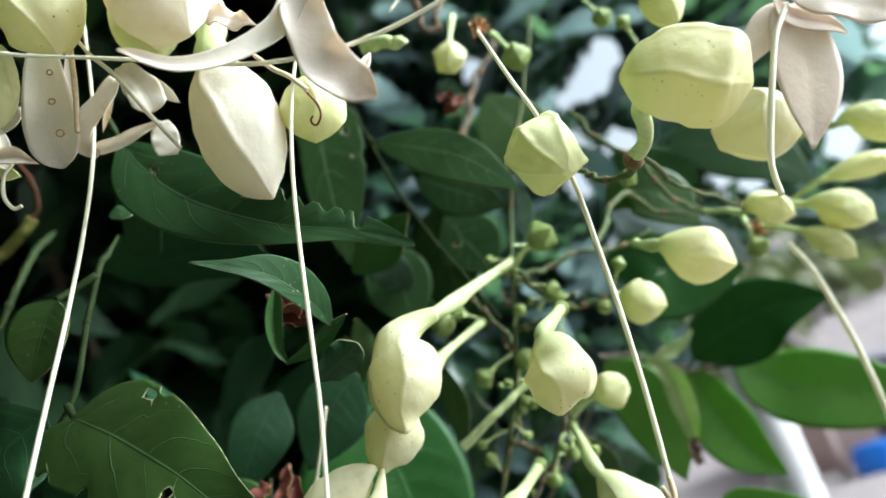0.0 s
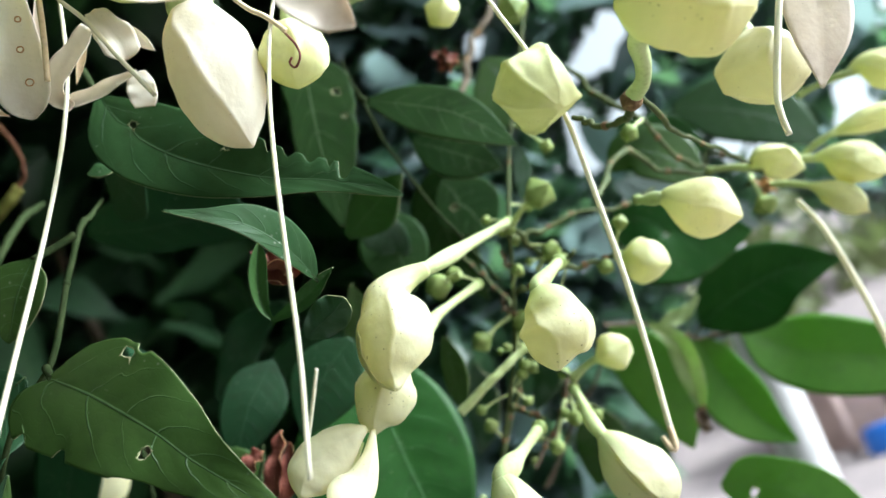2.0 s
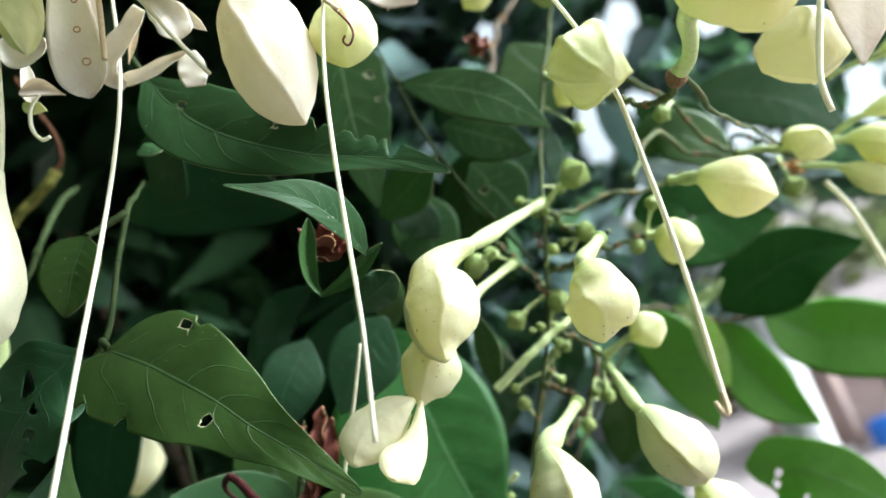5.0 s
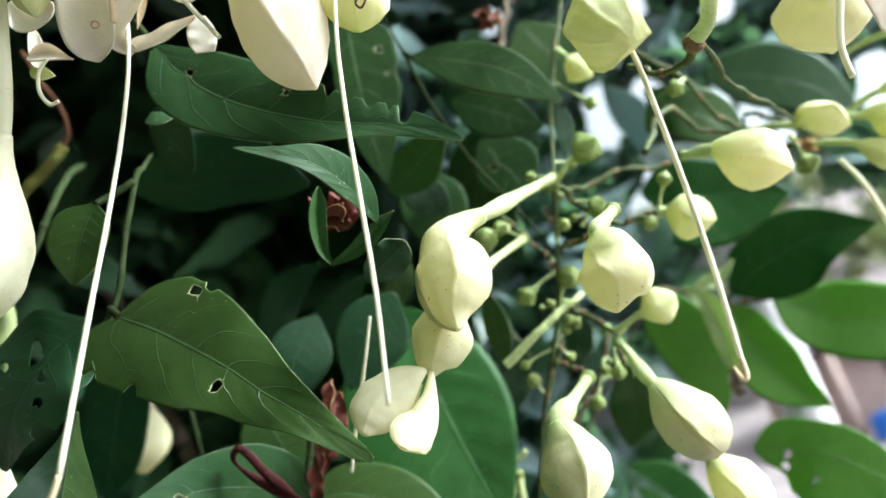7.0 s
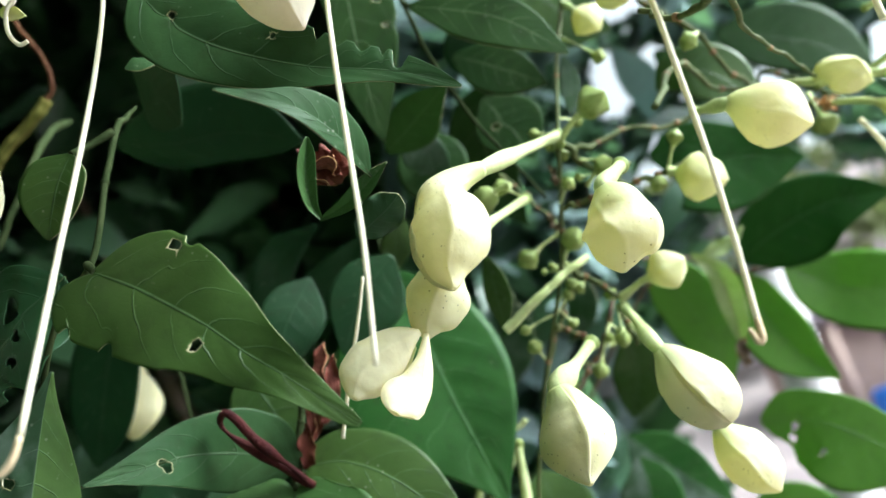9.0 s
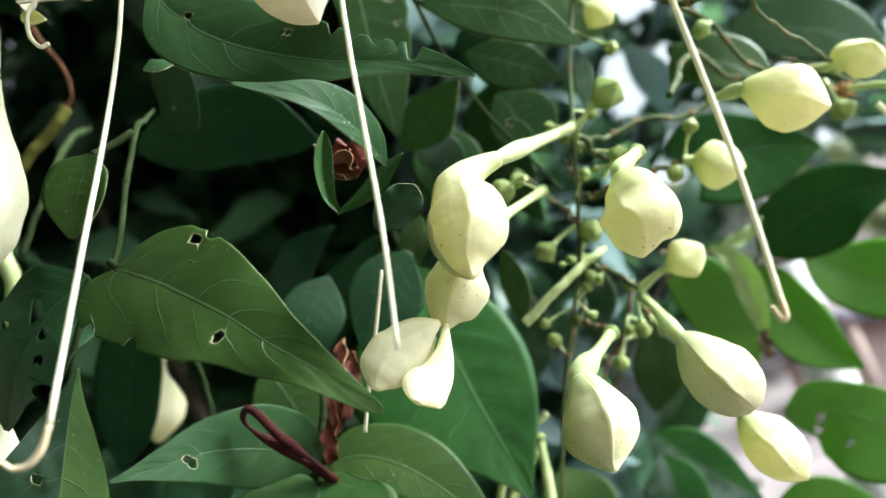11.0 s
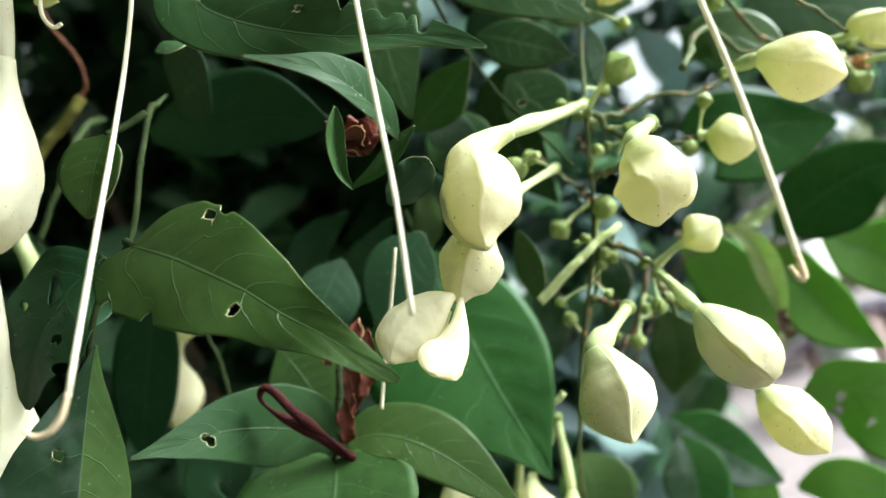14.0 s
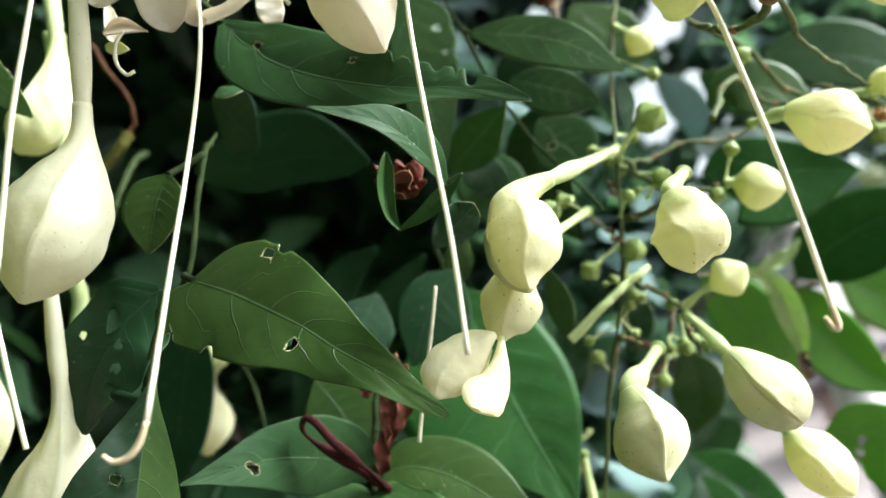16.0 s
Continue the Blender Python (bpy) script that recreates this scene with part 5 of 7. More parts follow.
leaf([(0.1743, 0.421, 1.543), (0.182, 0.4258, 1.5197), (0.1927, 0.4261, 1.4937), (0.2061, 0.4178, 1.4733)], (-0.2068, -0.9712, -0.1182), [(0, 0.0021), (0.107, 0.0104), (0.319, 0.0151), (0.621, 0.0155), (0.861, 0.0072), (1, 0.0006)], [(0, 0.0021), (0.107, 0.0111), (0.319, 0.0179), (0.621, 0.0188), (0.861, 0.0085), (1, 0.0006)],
     label="bright green backlit leaf hanging from the side shoot", skins=BACKLIT, fold=10, seed=31)
leaf([(0.1276, 0.3659, 1.5982), (0.1456, 0.3586, 1.5979), (0.1677, 0.3523, 1.583), (0.1917, 0.3439, 1.5722)], (-0.0768, -0.9836, -0.1631), [(0, 0.0019), (0.106, 0.0077), (0.365, 0.0138), (0.616, 0.0142), (0.859, 0.0075), (1, 0.0006)], [(0, 0.0019), (0.106, 0.0192), (0.365, 0.0362), (0.616, 0.0316), (0.859, 0.0138), (1, 0.0006)],
     label="broad green leaf of the side shoot", skins=[LEAF_DEEP, LEAF_UNDER, SCAR], fold=5, holes=[(0.45, 0.2, 0.0016)], nu=50, nv=24, seed=32)
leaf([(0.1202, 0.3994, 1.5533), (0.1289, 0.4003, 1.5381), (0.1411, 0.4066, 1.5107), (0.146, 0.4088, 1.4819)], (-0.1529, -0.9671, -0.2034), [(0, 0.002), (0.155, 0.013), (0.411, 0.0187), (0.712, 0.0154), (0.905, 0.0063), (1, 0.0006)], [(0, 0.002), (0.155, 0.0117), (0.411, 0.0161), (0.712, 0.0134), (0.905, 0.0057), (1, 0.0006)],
     label="green leaf low on the side shoot", skins=BACKLIT, seed=33)
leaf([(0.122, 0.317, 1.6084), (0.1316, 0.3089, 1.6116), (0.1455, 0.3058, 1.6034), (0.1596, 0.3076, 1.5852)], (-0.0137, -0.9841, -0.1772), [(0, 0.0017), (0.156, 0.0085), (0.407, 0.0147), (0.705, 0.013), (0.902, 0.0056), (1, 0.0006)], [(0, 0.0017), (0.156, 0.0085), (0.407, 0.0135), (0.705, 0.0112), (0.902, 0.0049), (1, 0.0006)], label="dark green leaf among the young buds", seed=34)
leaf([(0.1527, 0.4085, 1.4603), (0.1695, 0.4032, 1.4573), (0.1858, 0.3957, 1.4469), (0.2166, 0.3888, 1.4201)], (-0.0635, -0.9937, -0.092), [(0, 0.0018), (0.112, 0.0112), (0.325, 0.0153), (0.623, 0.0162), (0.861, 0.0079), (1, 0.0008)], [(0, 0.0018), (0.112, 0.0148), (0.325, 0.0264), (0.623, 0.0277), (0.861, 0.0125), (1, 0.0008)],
     label="bright backlit leaf with small holes", skins=BACKLIT, holes=[(0.2, 0.12, 0.0022), (0.18, 0.5, 0.0024), (0.4, 0.5, 0.0018)], nu=70, nv=30, seed=35)
# two leaves with sky light put into the colour: one half grey, one green
leaf([(0.0998, 0.4709, 1.4711), (0.1118, 0.4664, 1.4558), (0.1272, 0.4626, 1.4387), (0.1468, 0.4642, 1.4217)], (-0.0633, -0.9953, -0.0736), [(0, 0.002), (0.209, 0.0146), (0.508, 0.0168), (0.802, 0.0089), (1, 0.0006)], [(0, 0.002), (0.209, 0.0159), (0.508, 0.0194), (0.802, 0.0102), (1, 0.0006)], label="green leaf below the buds, sky light painted grey on one half", skins=[LEAF_DUST_SHEEN, LEAF_UNDER, SCAR, LEAF_DEEP], halves=True, seed=36)
leaf([(0.0979, 0.4549, 1.4576), (0.0996, 0.4575, 1.4386), (0.0938, 0.4613, 1.4042)], (-0.05, -0.9, 0.4), [(0, 0.0019), (0.204, 0.0139), (0.507, 0.0182), (0.805, 0.0106), (1, 0.0006)], [(0, 0.0019), (0.204, 0.0139), (0.507, 0.0176), (0.805, 0.0106), (1, 0.0006)], label="leaf hanging below the buds, sky light painted grey on one half", skins=[LEAF_DUST_SHEEN, LEAF_UNDER, SCAR, LEAF_DEEP], halves=True, seed=37)
leaf([(0.0431, 0.4642, 1.4625), (0.044, 0.4603, 1.446), (0.0434, 0.4634, 1.413)], (-0.0137, -0.9841, -0.1772), [(0, 0.002), (0.217, 0.0193), (0.517, 0.0235), (0.809, 0.0126), (1, 0.0006)], [(0, 0.002), (0.217, 0.0161), (0.517, 0.019), (0.809, 0.0107), (1, 0.0006)], label="dark green leaf low behind the buds", seed=38)
leaf([(0.2118, 0.4059, 1.6941), (0.2335, 0.3991, 1.6812), (0.262, 0.3939, 1.6636), (0.2868, 0.3928, 1.6372)], (-0.0137, -0.9841, -0.1772), [(0, 0.0026), (0.207, 0.0214), (0.508, 0.027), (0.805, 0.0157), (1, 0.0009)], [(0, 0.0026), (0.207, 0.0171), (0.508, 0.0211), (0.805, 0.0131), (1, 0.0009)], label="soft green leaf high on the side shoot", skins=[LEAF_DULL, LEAF_UNDER, SCAR], seed=39)
leaf([(0.0844, 0.3399, 1.708), (0.0979, 0.3405, 1.6807), (0.1186, 0.3365, 1.6614)], (-0.0261, -0.9721, -0.233), [(0, 0.0021), (0.21, 0.0139), (0.518, 0.0189), (0.811, 0.0105), (1, 0.0007)], [(0, 0.0021), (0.21, 0.0174), (0.518, 0.0245), (0.811, 0.0126), (1, 0.0007)], label="dark leaf behind the upper buds", seed=42)

leaf([(0.1642, 0.4934, 1.4165), (0.1836, 0.4885, 1.4148), (0.2022, 0.4869, 1.4054), (0.2212, 0.4838, 1.3867)], (-0.0635, -0.9937, -0.092), [(0, 0.002), (0.216, 0.0113), (0.528, 0.0144), (0.816, 0.0085), (1, 0.0006)], [(0, 0.002), (0.216, 0.0126), (0.528, 0.0157), (0.816, 0.0091), (1, 0.0006)], label="bright green leaf at the foot of the shoot", skins=BACKLIT, seed=43)
leaf([(0.1278, 0.4993, 1.429), (0.1352, 0.4961, 1.4237), (0.1509, 0.4922, 1.4068)], (0.0495, -0.9804, -0.1906), [(0, 0.002), (0.311, 0.0122), (0.61, 0.0135), (1, 0.0007)], [(0, 0.002), (0.311, 0.0122), (0.61, 0.0135), (1, 0.0007)], label="green leaf low behind the slim bud", skins=BACKLIT, seed=44)

leaf([(0.1361, 0.3801, 1.5464), (0.1485, 0.3842, 1.5344), (0.1524, 0.391, 1.5166), (0.1537, 0.3984, 1.4976)], (-0.391, -0.895, -0.213), [(0, 0.0015), (0.3, 0.0065), (0.6, 0.0076), (0.85, 0.0047), (1, 0.0012)], [(0, 0.0015), (0.3, 0.0065), (0.6, 0.0071), (0.85, 0.0041), (1, 0.0012)],
     label="pale wilted leaf hanging curled from the side shoot", skins=[LEAF_WILT, LEAF_WILT, SCAR], fold=24, wave=0.0016, rib=False, seed=70)
leaf([(0.1657, 0.3754, 1.5542), (0.1568, 0.3784, 1.5477), (0.141, 0.3808, 1.544)], (-0.408, -0.87, -0.276), [(0, 0.0009), (0.4, 0.0035), (0.7, 0.0041), (1, 0.0012)], [(0, 0.0009), (0.4, 0.0035), (0.7, 0.0047), (1, 0.0012)],
     label="pale withered leaf end at the fork of the shoot", skins=[LEAF_WILT, LEAF_WILT, SCAR], fold=20, wave=0.001, rib=False, seed=71)

# ---- flower buds ----
pod_bud([(0.0175, 0.2124, 1.532), (0.0124, 0.2109, 1.5301), (0.0078, 0.2097, 1.5274), (0.005, 0.2089, 1.5237), (0.0049, 0.2087, 1.5178), (0.0043, 0.2085, 1.5119), (0.0027, 0.2081, 1.5068), (0.0018, 0.2076, 1.5019), (0.0019, 0.2065, 1.4983), (0.0019, 0.2048, 1.4961)], [(0, 0.00258), (0.125, 0.0035), (0.248, 0.0052), (0.357, 0.00778), (0.488, 0.01076), (0.621, 0.01109), (0.742, 0.0096), (0.854, 0.00622), (0.939, 0.00293), (1, 0.00058)],
        (-0.072, -0.918, -0.391), [[(0, 60), (0.15, 40), (0.35, 4), (0.6, 2), (1, 6)], -105, 98, 180], [(0.056, 0.2663, 1.5675), (0.0383, 0.2432, 1.5521), (0.0249, 0.2196, 1.5374)], 0.0021, "cream flower bud swollen like a drop on a bent stalk", seed=1, deep=0.95, sharp=0.8, lobes=((-150, -78, 0.02),))
pod_bud([(0.0032, 0.2251, 1.51), (0.0003, 0.2252, 1.5057), (-0.0017, 0.2253, 1.5015), (-0.0038, 0.2252, 1.4976), (-0.0063, 0.2253, 1.4935), (-0.0073, 0.225, 1.4899)], [(0, 0.00458), (0.227, 0.00779), (0.433, 0.0095), (0.626, 0.00847), (0.839, 0.00523), (1, 0.00079)],
        (-0.027, -0.954, -0.299), [[(0, -8), (1, -4)], -100, 95, 180], [(0.0386, 0.2693, 1.5459), (0.0281, 0.2557, 1.5364), (0.0185, 0.242, 1.527), (0.0087, 0.229, 1.5158)], 0.0018, "cream flower bud hanging behind its neighbour", seed=2, sharp=0.8)
pod_bud([(0.0464, 0.2034, 1.5154), (0.0476, 0.204, 1.5122), (0.0486, 0.2049, 1.5082), (0.0488, 0.2059, 1.5042), (0.0482, 0.2067, 1.5007), (0.047, 0.2075, 1.4972), (0.0466, 0.208, 1.4944), (0.0464, 0.2083, 1.4922)], [(0, 0.00241), (0.143, 0.00632), (0.318, 0.0084), (0.487, 0.01061), (0.637, 0.01028), (0.793, 0.00728), (0.911, 0.004), (1, 0.00074)],
        (-0.286, -0.899, -0.331), [[(0, -50), (0.3, -30), (0.6, -4), (1, 20)], -105, 60, 105, 180], [(0.0586, 0.2194, 1.5278), (0.0514, 0.2087, 1.5203)], 0.0021, "pale cream flower bud with sharp keels", seed=3, sharp=0.9, crumple=0.02)
pod_bud([(0.1032, 0.2324, 1.5485), (0.1064, 0.232, 1.5472), (0.1108, 0.2319, 1.5447), (0.1155, 0.232, 1.5418), (0.1205, 0.2321, 1.5389), (0.1241, 0.2319, 1.5369), (0.1273, 0.2316, 1.5351)], [(0, 0.00239), (0.126, 0.00514), (0.31, 0.00878), (0.509, 0.01094), (0.718, 0.00964), (0.87, 0.0058), (1, 0.0009)],
        (-0.481, -0.78, -0.401), [[(0, -10), (0.5, 8), (1, 0)], -95, 80, 180], [(0.1063, 0.2591, 1.5623), (0.1026, 0.2424, 1.5535)], 0.0017, "cream flower bud held out sideways", seed=4, sharp=0.95)
pod_bud([(0.0267, 0.2381, 1.4711), (0.0275, 0.2375, 1.4669), (0.0279, 0.237, 1.4622), (0.0282, 0.2366, 1.4573), (0.0281, 0.236, 1.4529), (0.028, 0.2352, 1.4492), (0.0279, 0.2342, 1.446), (0.0278, 0.2328, 1.4436)], [(0, 0.00358), (0.153, 0.00612), (0.32, 0.00908), (0.492, 0.01088), (0.649, 0.00998), (0.784, 0.00725), (0.902, 0.00351), (1, 0.0006)],
        (-0.172, -0.982, -0.081), [[(0, 40), (0.25, 25), (0.45, 14), (1, 8)], -110, 95, 180], [(0.0455, 0.2631, 1.4871), (0.0369, 0.253, 1.4797), (0.0307, 0.2419, 1.4747)], 0.0022, "cream flower bud with brown specks", seed=5, sharp=1.0, crumple=0.025, lobes=((-120, 18, 0.045),))
pod_bud([(0.063, 0.2515, 1.4787), (0.0651, 0.2518, 1.4751), (0.0683, 0.2531, 1.4689), (0.0719, 0.2542, 1.463), (0.0752, 0.255, 1.4582), (0.0772, 0.2551, 1.455), (0.0784, 0.255, 1.4528)], [(0, 0.00247), (0.14, 0.00544), (0.373, 0.00874), (0.602, 0.00957), (0.793, 0.00815), (0.916, 0.00587), (1, 0.00241)],
        (-0.335, -0.936, -0.107), [[(0, -5), (0.5, -2), (1, -14)], -90, 75, 180], [(0.0657, 0.2832, 1.5017), (0.0642, 0.2694, 1.4932), (0.0621, 0.2558, 1.4842)], 0.0018, "cream flower bud splitting along one seam", seed=6, sharp=0.9, lobes=((-4, 150, 0.13), (-150, -10, 0.04)))
pod_bud([(0.0823, 0.2775, 1.4537), (0.0848, 0.278, 1.4493), (0.0882, 0.2788, 1.4439), (0.0913, 0.2797, 1.4383), (0.0943, 0.2804, 1.4334), (0.0962, 0.2804, 1.4301)], [(0, 0.00283), (0.185, 0.00658), (0.42, 0.00899), (0.653, 0.00876), (0.864, 0.00575), (1, 0.00074)],
        (-0.367, -0.93, -0.009), [[(0, -8), (1, -6)], -95, 85, 180], [(0.0823, 0.2812, 1.458), (0.0817, 0.2789, 1.4558)], 0.0018, "slim cream flower bud below the splitting one", seed=7, sharp=1.0)
bud([(0.1597, 0.2689, 1.5706), (0.1637, 0.2641, 1.571), (0.17, 0.2632, 1.567), (0.1768, 0.2618, 1.5617)], 0.0073, [(0.1569, 0.2932, 1.5854), (0.1589, 0.2798, 1.5782)], 0.0014, "yellowish young flower bud on a dark twig", turn=40, shape=SLIM, skin=CALYX_GREEN, seed=8)
bud([(0.187, 0.2682, 1.5684), (0.1917, 0.2662, 1.5668), (0.201, 0.2649, 1.5606), (0.211, 0.2648, 1.554)], 0.0079, [(0.1772, 0.2911, 1.5809), (0.182, 0.2769, 1.5746)], 0.0015, "yellowish young flower bud in a small bunch", turn=20, shape=SLIM, skin=CALYX_GREEN, seed=9)
bud([(0.1825, 0.2731, 1.5592), (0.1869, 0.2721, 1.5557), (0.1936, 0.2712, 1.5491), (0.2, 0.2719, 1.5416)], 0.0062, [(0.1796, 0.2945, 1.5731), (0.1801, 0.2814, 1.5656)], 0.0015, "slim yellowish flower bud in a small bunch", turn=60, shape=SLIM, skin=CALYX_GREEN, seed=10)
bud([(0.2032, 0.2489, 1.5934), (0.2093, 0.246, 1.5935), (0.2184, 0.2443, 1.5881), (0.2274, 0.2422, 1.5789)], 0.0075, [(0.2012, 0.2769, 1.605), (0.2029, 0.2625, 1.5999)], 0.0015, "yellowish flower bud near the fading flower", turn=10, shape=SLIM, skin=CALYX_GREEN, seed=11)
bud([(0.2043, 0.2765, 1.5821), (0.2136, 0.2731, 1.5825), (0.2245, 0.2689, 1.5819), (0.2362, 0.263, 1.58)], 0.0054, [(0.1957, 0.2998, 1.5819), (0.2019, 0.2874, 1.5832)], 0.0015, "slim greenish flower bud in a small bunch", turn=10, shape=SLIM, skin=CALYX_GREEN, seed=12)
# seen end on
pod_bud([(0.0486, 0.1579, 1.5531), (0.0489, 0.1567, 1.5513), (0.0494, 0.1552, 1.5487), (0.0501, 0.1538, 1.5459), (0.0507, 0.1515, 1.5423), (0.0512, 0.1496, 1.5392), (0.0516, 0.1487, 1.5373), (0.0518, 0.1482, 1.5364)], [(0.000, 0.00268), (0.109, 0.00698), (0.267, 0.01033), (0.433, 0.01114), (0.651, 0.00953), (0.837, 0.00617), (0.947, 0.00322), (1.000, 0.00107)],
        (0.216, -0.413, 0.885), [-62, -8, 85, 174, -110], [(0.062, 0.1913, 1.5709), (0.057, 0.1774, 1.5648), (0.0514, 0.1642, 1.5572)], 0.0016, "yellow-green star-shaped flower bud seen end on", skin=CALYX_GREEN, joint=False, deep=0.95, sharp=1.9, crumple=0.05, seed=13)
big_bud = pod_bud([(0.0703, 0.1422, 1.5568), (0.0728, 0.1412, 1.5557), (0.077, 0.1402, 1.5543), (0.083, 0.1391, 1.5525), (0.089, 0.1385, 1.5499), (0.0938, 0.1379, 1.5473), (0.0962, 0.1372, 1.5455), (0.0976, 0.1365, 1.5442)], [(0, 0.00112), (0.093, 0.00611), (0.239, 0.00965), (0.444, 0.01178), (0.656, 0.01225), (0.833, 0.01109), (0.933, 0.00752), (1, 0.00133)],
        (-0.44, -0.729, -0.524), [[(0, 6), (0.5, -4), (1, -4)], -80, 78, 180], None, 0, "large pale yellow flower bud with blunt corners", seed=14, sharp=1.6, crumple=0.035)
part("stalk", tube([(0.0811, 0.1752, 1.553), (0.0822, 0.1684, 1.5526), (0.0808, 0.1611, 1.5534), (0.078, 0.154, 1.5543), (0.0787, 0.1468, 1.5548)], [(0, 0.0024), (0.3, 0.0021), (1, 0.003)], 20, 12), STALK, big_bud, "pale green flower stalk")
part("joint", tube([(0.0811, 0.174, 1.5533), (0.0809, 0.1759, 1.5526), (0.0805, 0.1779, 1.5519)], [(0, 0.0024), (0.5, 0.0032), (1, 0.0022)], 8, 12), JOINT, big_bud, "brown swollen joint")
stem([(0.0801, 0.176, 1.5513), (0.0818, 0.1835, 1.5528), (0.0804, 0.1906, 1.5554), (0.0774, 0.197, 1.5602), (0.0729, 0.2021, 1.5679)], 0.0011, "green twig under the large bud", nodes=(3,))
stem([(0.0818, 0.1766, 1.5541), (0.088, 0.1834, 1.5574), (0.0986, 0.1991, 1.5597), (0.1133, 0.2195, 1.5632), (0.1383, 0.2447, 1.5687), (0.1584, 0.2644, 1.5704)], 0.0008, "thin olive twig beside the large bud", nodes=(1, 3))
bud([(0.1343, 0.1952, 1.5816), (0.1329, 0.1938, 1.5724), (0.1323, 0.1922, 1.5611), (0.1307, 0.1915, 1.5528)], 0.0124, [(0.1446, 0.2059, 1.6066), (0.1392, 0.201, 1.5929)], 0.002,
    "pale cream flower bud tucked behind a larger one", shape=BUD, keels=4, sharp=0.2, turn=25, seed=15, skin=CALYX_IVORY)
bud([(0.1208, 0.1933, 1.6342), (0.1209, 0.1941, 1.6278), (0.1215, 0.1941, 1.6207), (0.1233, 0.1937, 1.6144)], 0.0073, [(0.1225, 0.195, 1.6536), (0.1222, 0.1942, 1.6436)], 0.0014, "yellow-green flower bud above the others", skin=CALYX_GREEN, shape=ROUND, seed=16)

# the half-open bud of the chain
half = thing("half_open_bud", (-0.0113, 0.2222, 1.4947), "cream flower bud half open with parted lobes", "flower bud", "flower buds")
part("calyx_lobe", pod([(-0.009, 0.2223, 1.4916), (-0.014, 0.2212, 1.4897), (-0.0199, 0.2206, 1.4864), (-0.0247, 0.2201, 1.4829), (-0.0277, 0.2196, 1.4791), (-0.0292, 0.2186, 1.4764)], [(0, 0.00093), (0.207, 0.00462), (0.464, 0.00701), (0.691, 0.00754), (0.876, 0.00537), (1, 0.00118)], (0.066, -0.97, -0.233), [[(0, -5), (1, -15)], -95, 95, 180], deep=0.55, sharp=0.8, seed=3), PETAL_INNER, half)
part("calyx_lobe", pod([(-0.0073, 0.2236, 1.4909), (-0.0085, 0.2224, 1.4863), (-0.0101, 0.2213, 1.4816), (-0.0128, 0.2202, 1.477), (-0.016, 0.2186, 1.4739), (-0.018, 0.2165, 1.4717), (-0.0191, 0.2142, 1.4698)], [(0, 0.00078), (0.182, 0.0017), (0.37, 0.00304), (0.573, 0.00494), (0.75, 0.00649), (0.884, 0.00552), (1, 0.00143)], (0.027, -0.978, -0.206), [[(0, 10), (1, 20)], -95, 95, 180], deep=0.4, sharp=0.7, seed=5), PETAL_INNER, half, "whiter inner lobe")
part("petal", pod([(-0.0118, 0.2256, 1.4891), (-0.0159, 0.2249, 1.4841), (-0.0189, 0.2239, 1.4798), (-0.0212, 0.2225, 1.4765)], [(0, 0.00157), (0.4, 0.00279), (0.733, 0.00275), (1, 0.00091)], (0.046, -0.975, -0.22), [0, -95, 95, 180], deep=0.5, sharp=0.5, seed=8), CALYX_GREEN, half, "folded petals showing in the gap")

# ---- young buds and the twigs of the flower cluster ----
stem([(0.106, 0.2847, 1.7129), (0.0857, 0.2895, 1.6553), (0.0679, 0.2795, 1.606), (0.0568, 0.2693, 1.5686), (0.054, 0.2788, 1.545), (0.0474, 0.2925, 1.5197), (0.0371, 0.3093, 1.4931), (0.0294, 0.3265, 1.4674), (0.024, 0.3462, 1.4358)], 0.001, "knotty green-brown main twig of the flower cluster", STALK_DARK)
stem([(0.0565, 0.27, 1.5672), (0.0658, 0.273, 1.5562), (0.0777, 0.2761, 1.5473), (0.0923, 0.2769, 1.5482), (0.1047, 0.2791, 1.5512)], 0.0012, "thin side twig of the flower cluster", STALK_DARK)
stem([(0.0573, 0.2727, 1.5632), (0.0719, 0.277, 1.5662), (0.0896, 0.2815, 1.5731), (0.1099, 0.2903, 1.5747), (0.1282, 0.2916, 1.5813)], 0.0011, "thin forked side twig", STALK_DARK)
stem([(0.0534, 0.2806, 1.5435), (0.0631, 0.2699, 1.5413), (0.0743, 0.2535, 1.5446)], 0.0011, "short side twig bearing a cream bud", STALK_DARK)
stem([(0.0483, 0.2907, 1.5238), (0.0593, 0.2919, 1.5168), (0.0679, 0.2948, 1.5086), (0.0699, 0.3006, 1.5002), (0.0735, 0.3072, 1.4921)], 0.0011, "side twig with young buds", STALK_DARK)
stem([(0.0418, 0.3018, 1.5045), (0.0485, 0.2999, 1.5001), (0.0541, 0.2994, 1.4954)], 0.0011, "short brown side twig of the cluster", STALK_DARK)
stem([(0.0217, 0.2863, 1.503), (0.0359, 0.2815, 1.5116), (0.0523, 0.2809, 1.5205), (0.0582, 0.2853, 1.5244)], 0.0017, "cut pale green flower stalk", STALK)
stem([(0.0653, 0.3331, 1.6339), (0.0605, 0.3316, 1.6632), (0.0745, 0.3339, 1.7055), (0.0985, 0.3365, 1.7457)], 0.0021, "dark twig above the cluster", TWIG)
stem([(0.0856, 0.2442, 1.5589), (0.1135, 0.2714, 1.5924), (0.1346, 0.2927, 1.5903), (0.1593, 0.3024, 1.5892), (0.1919, 0.3093, 1.593)], 0.0012, "thin olive twig bearing young buds", STALK_DARK)
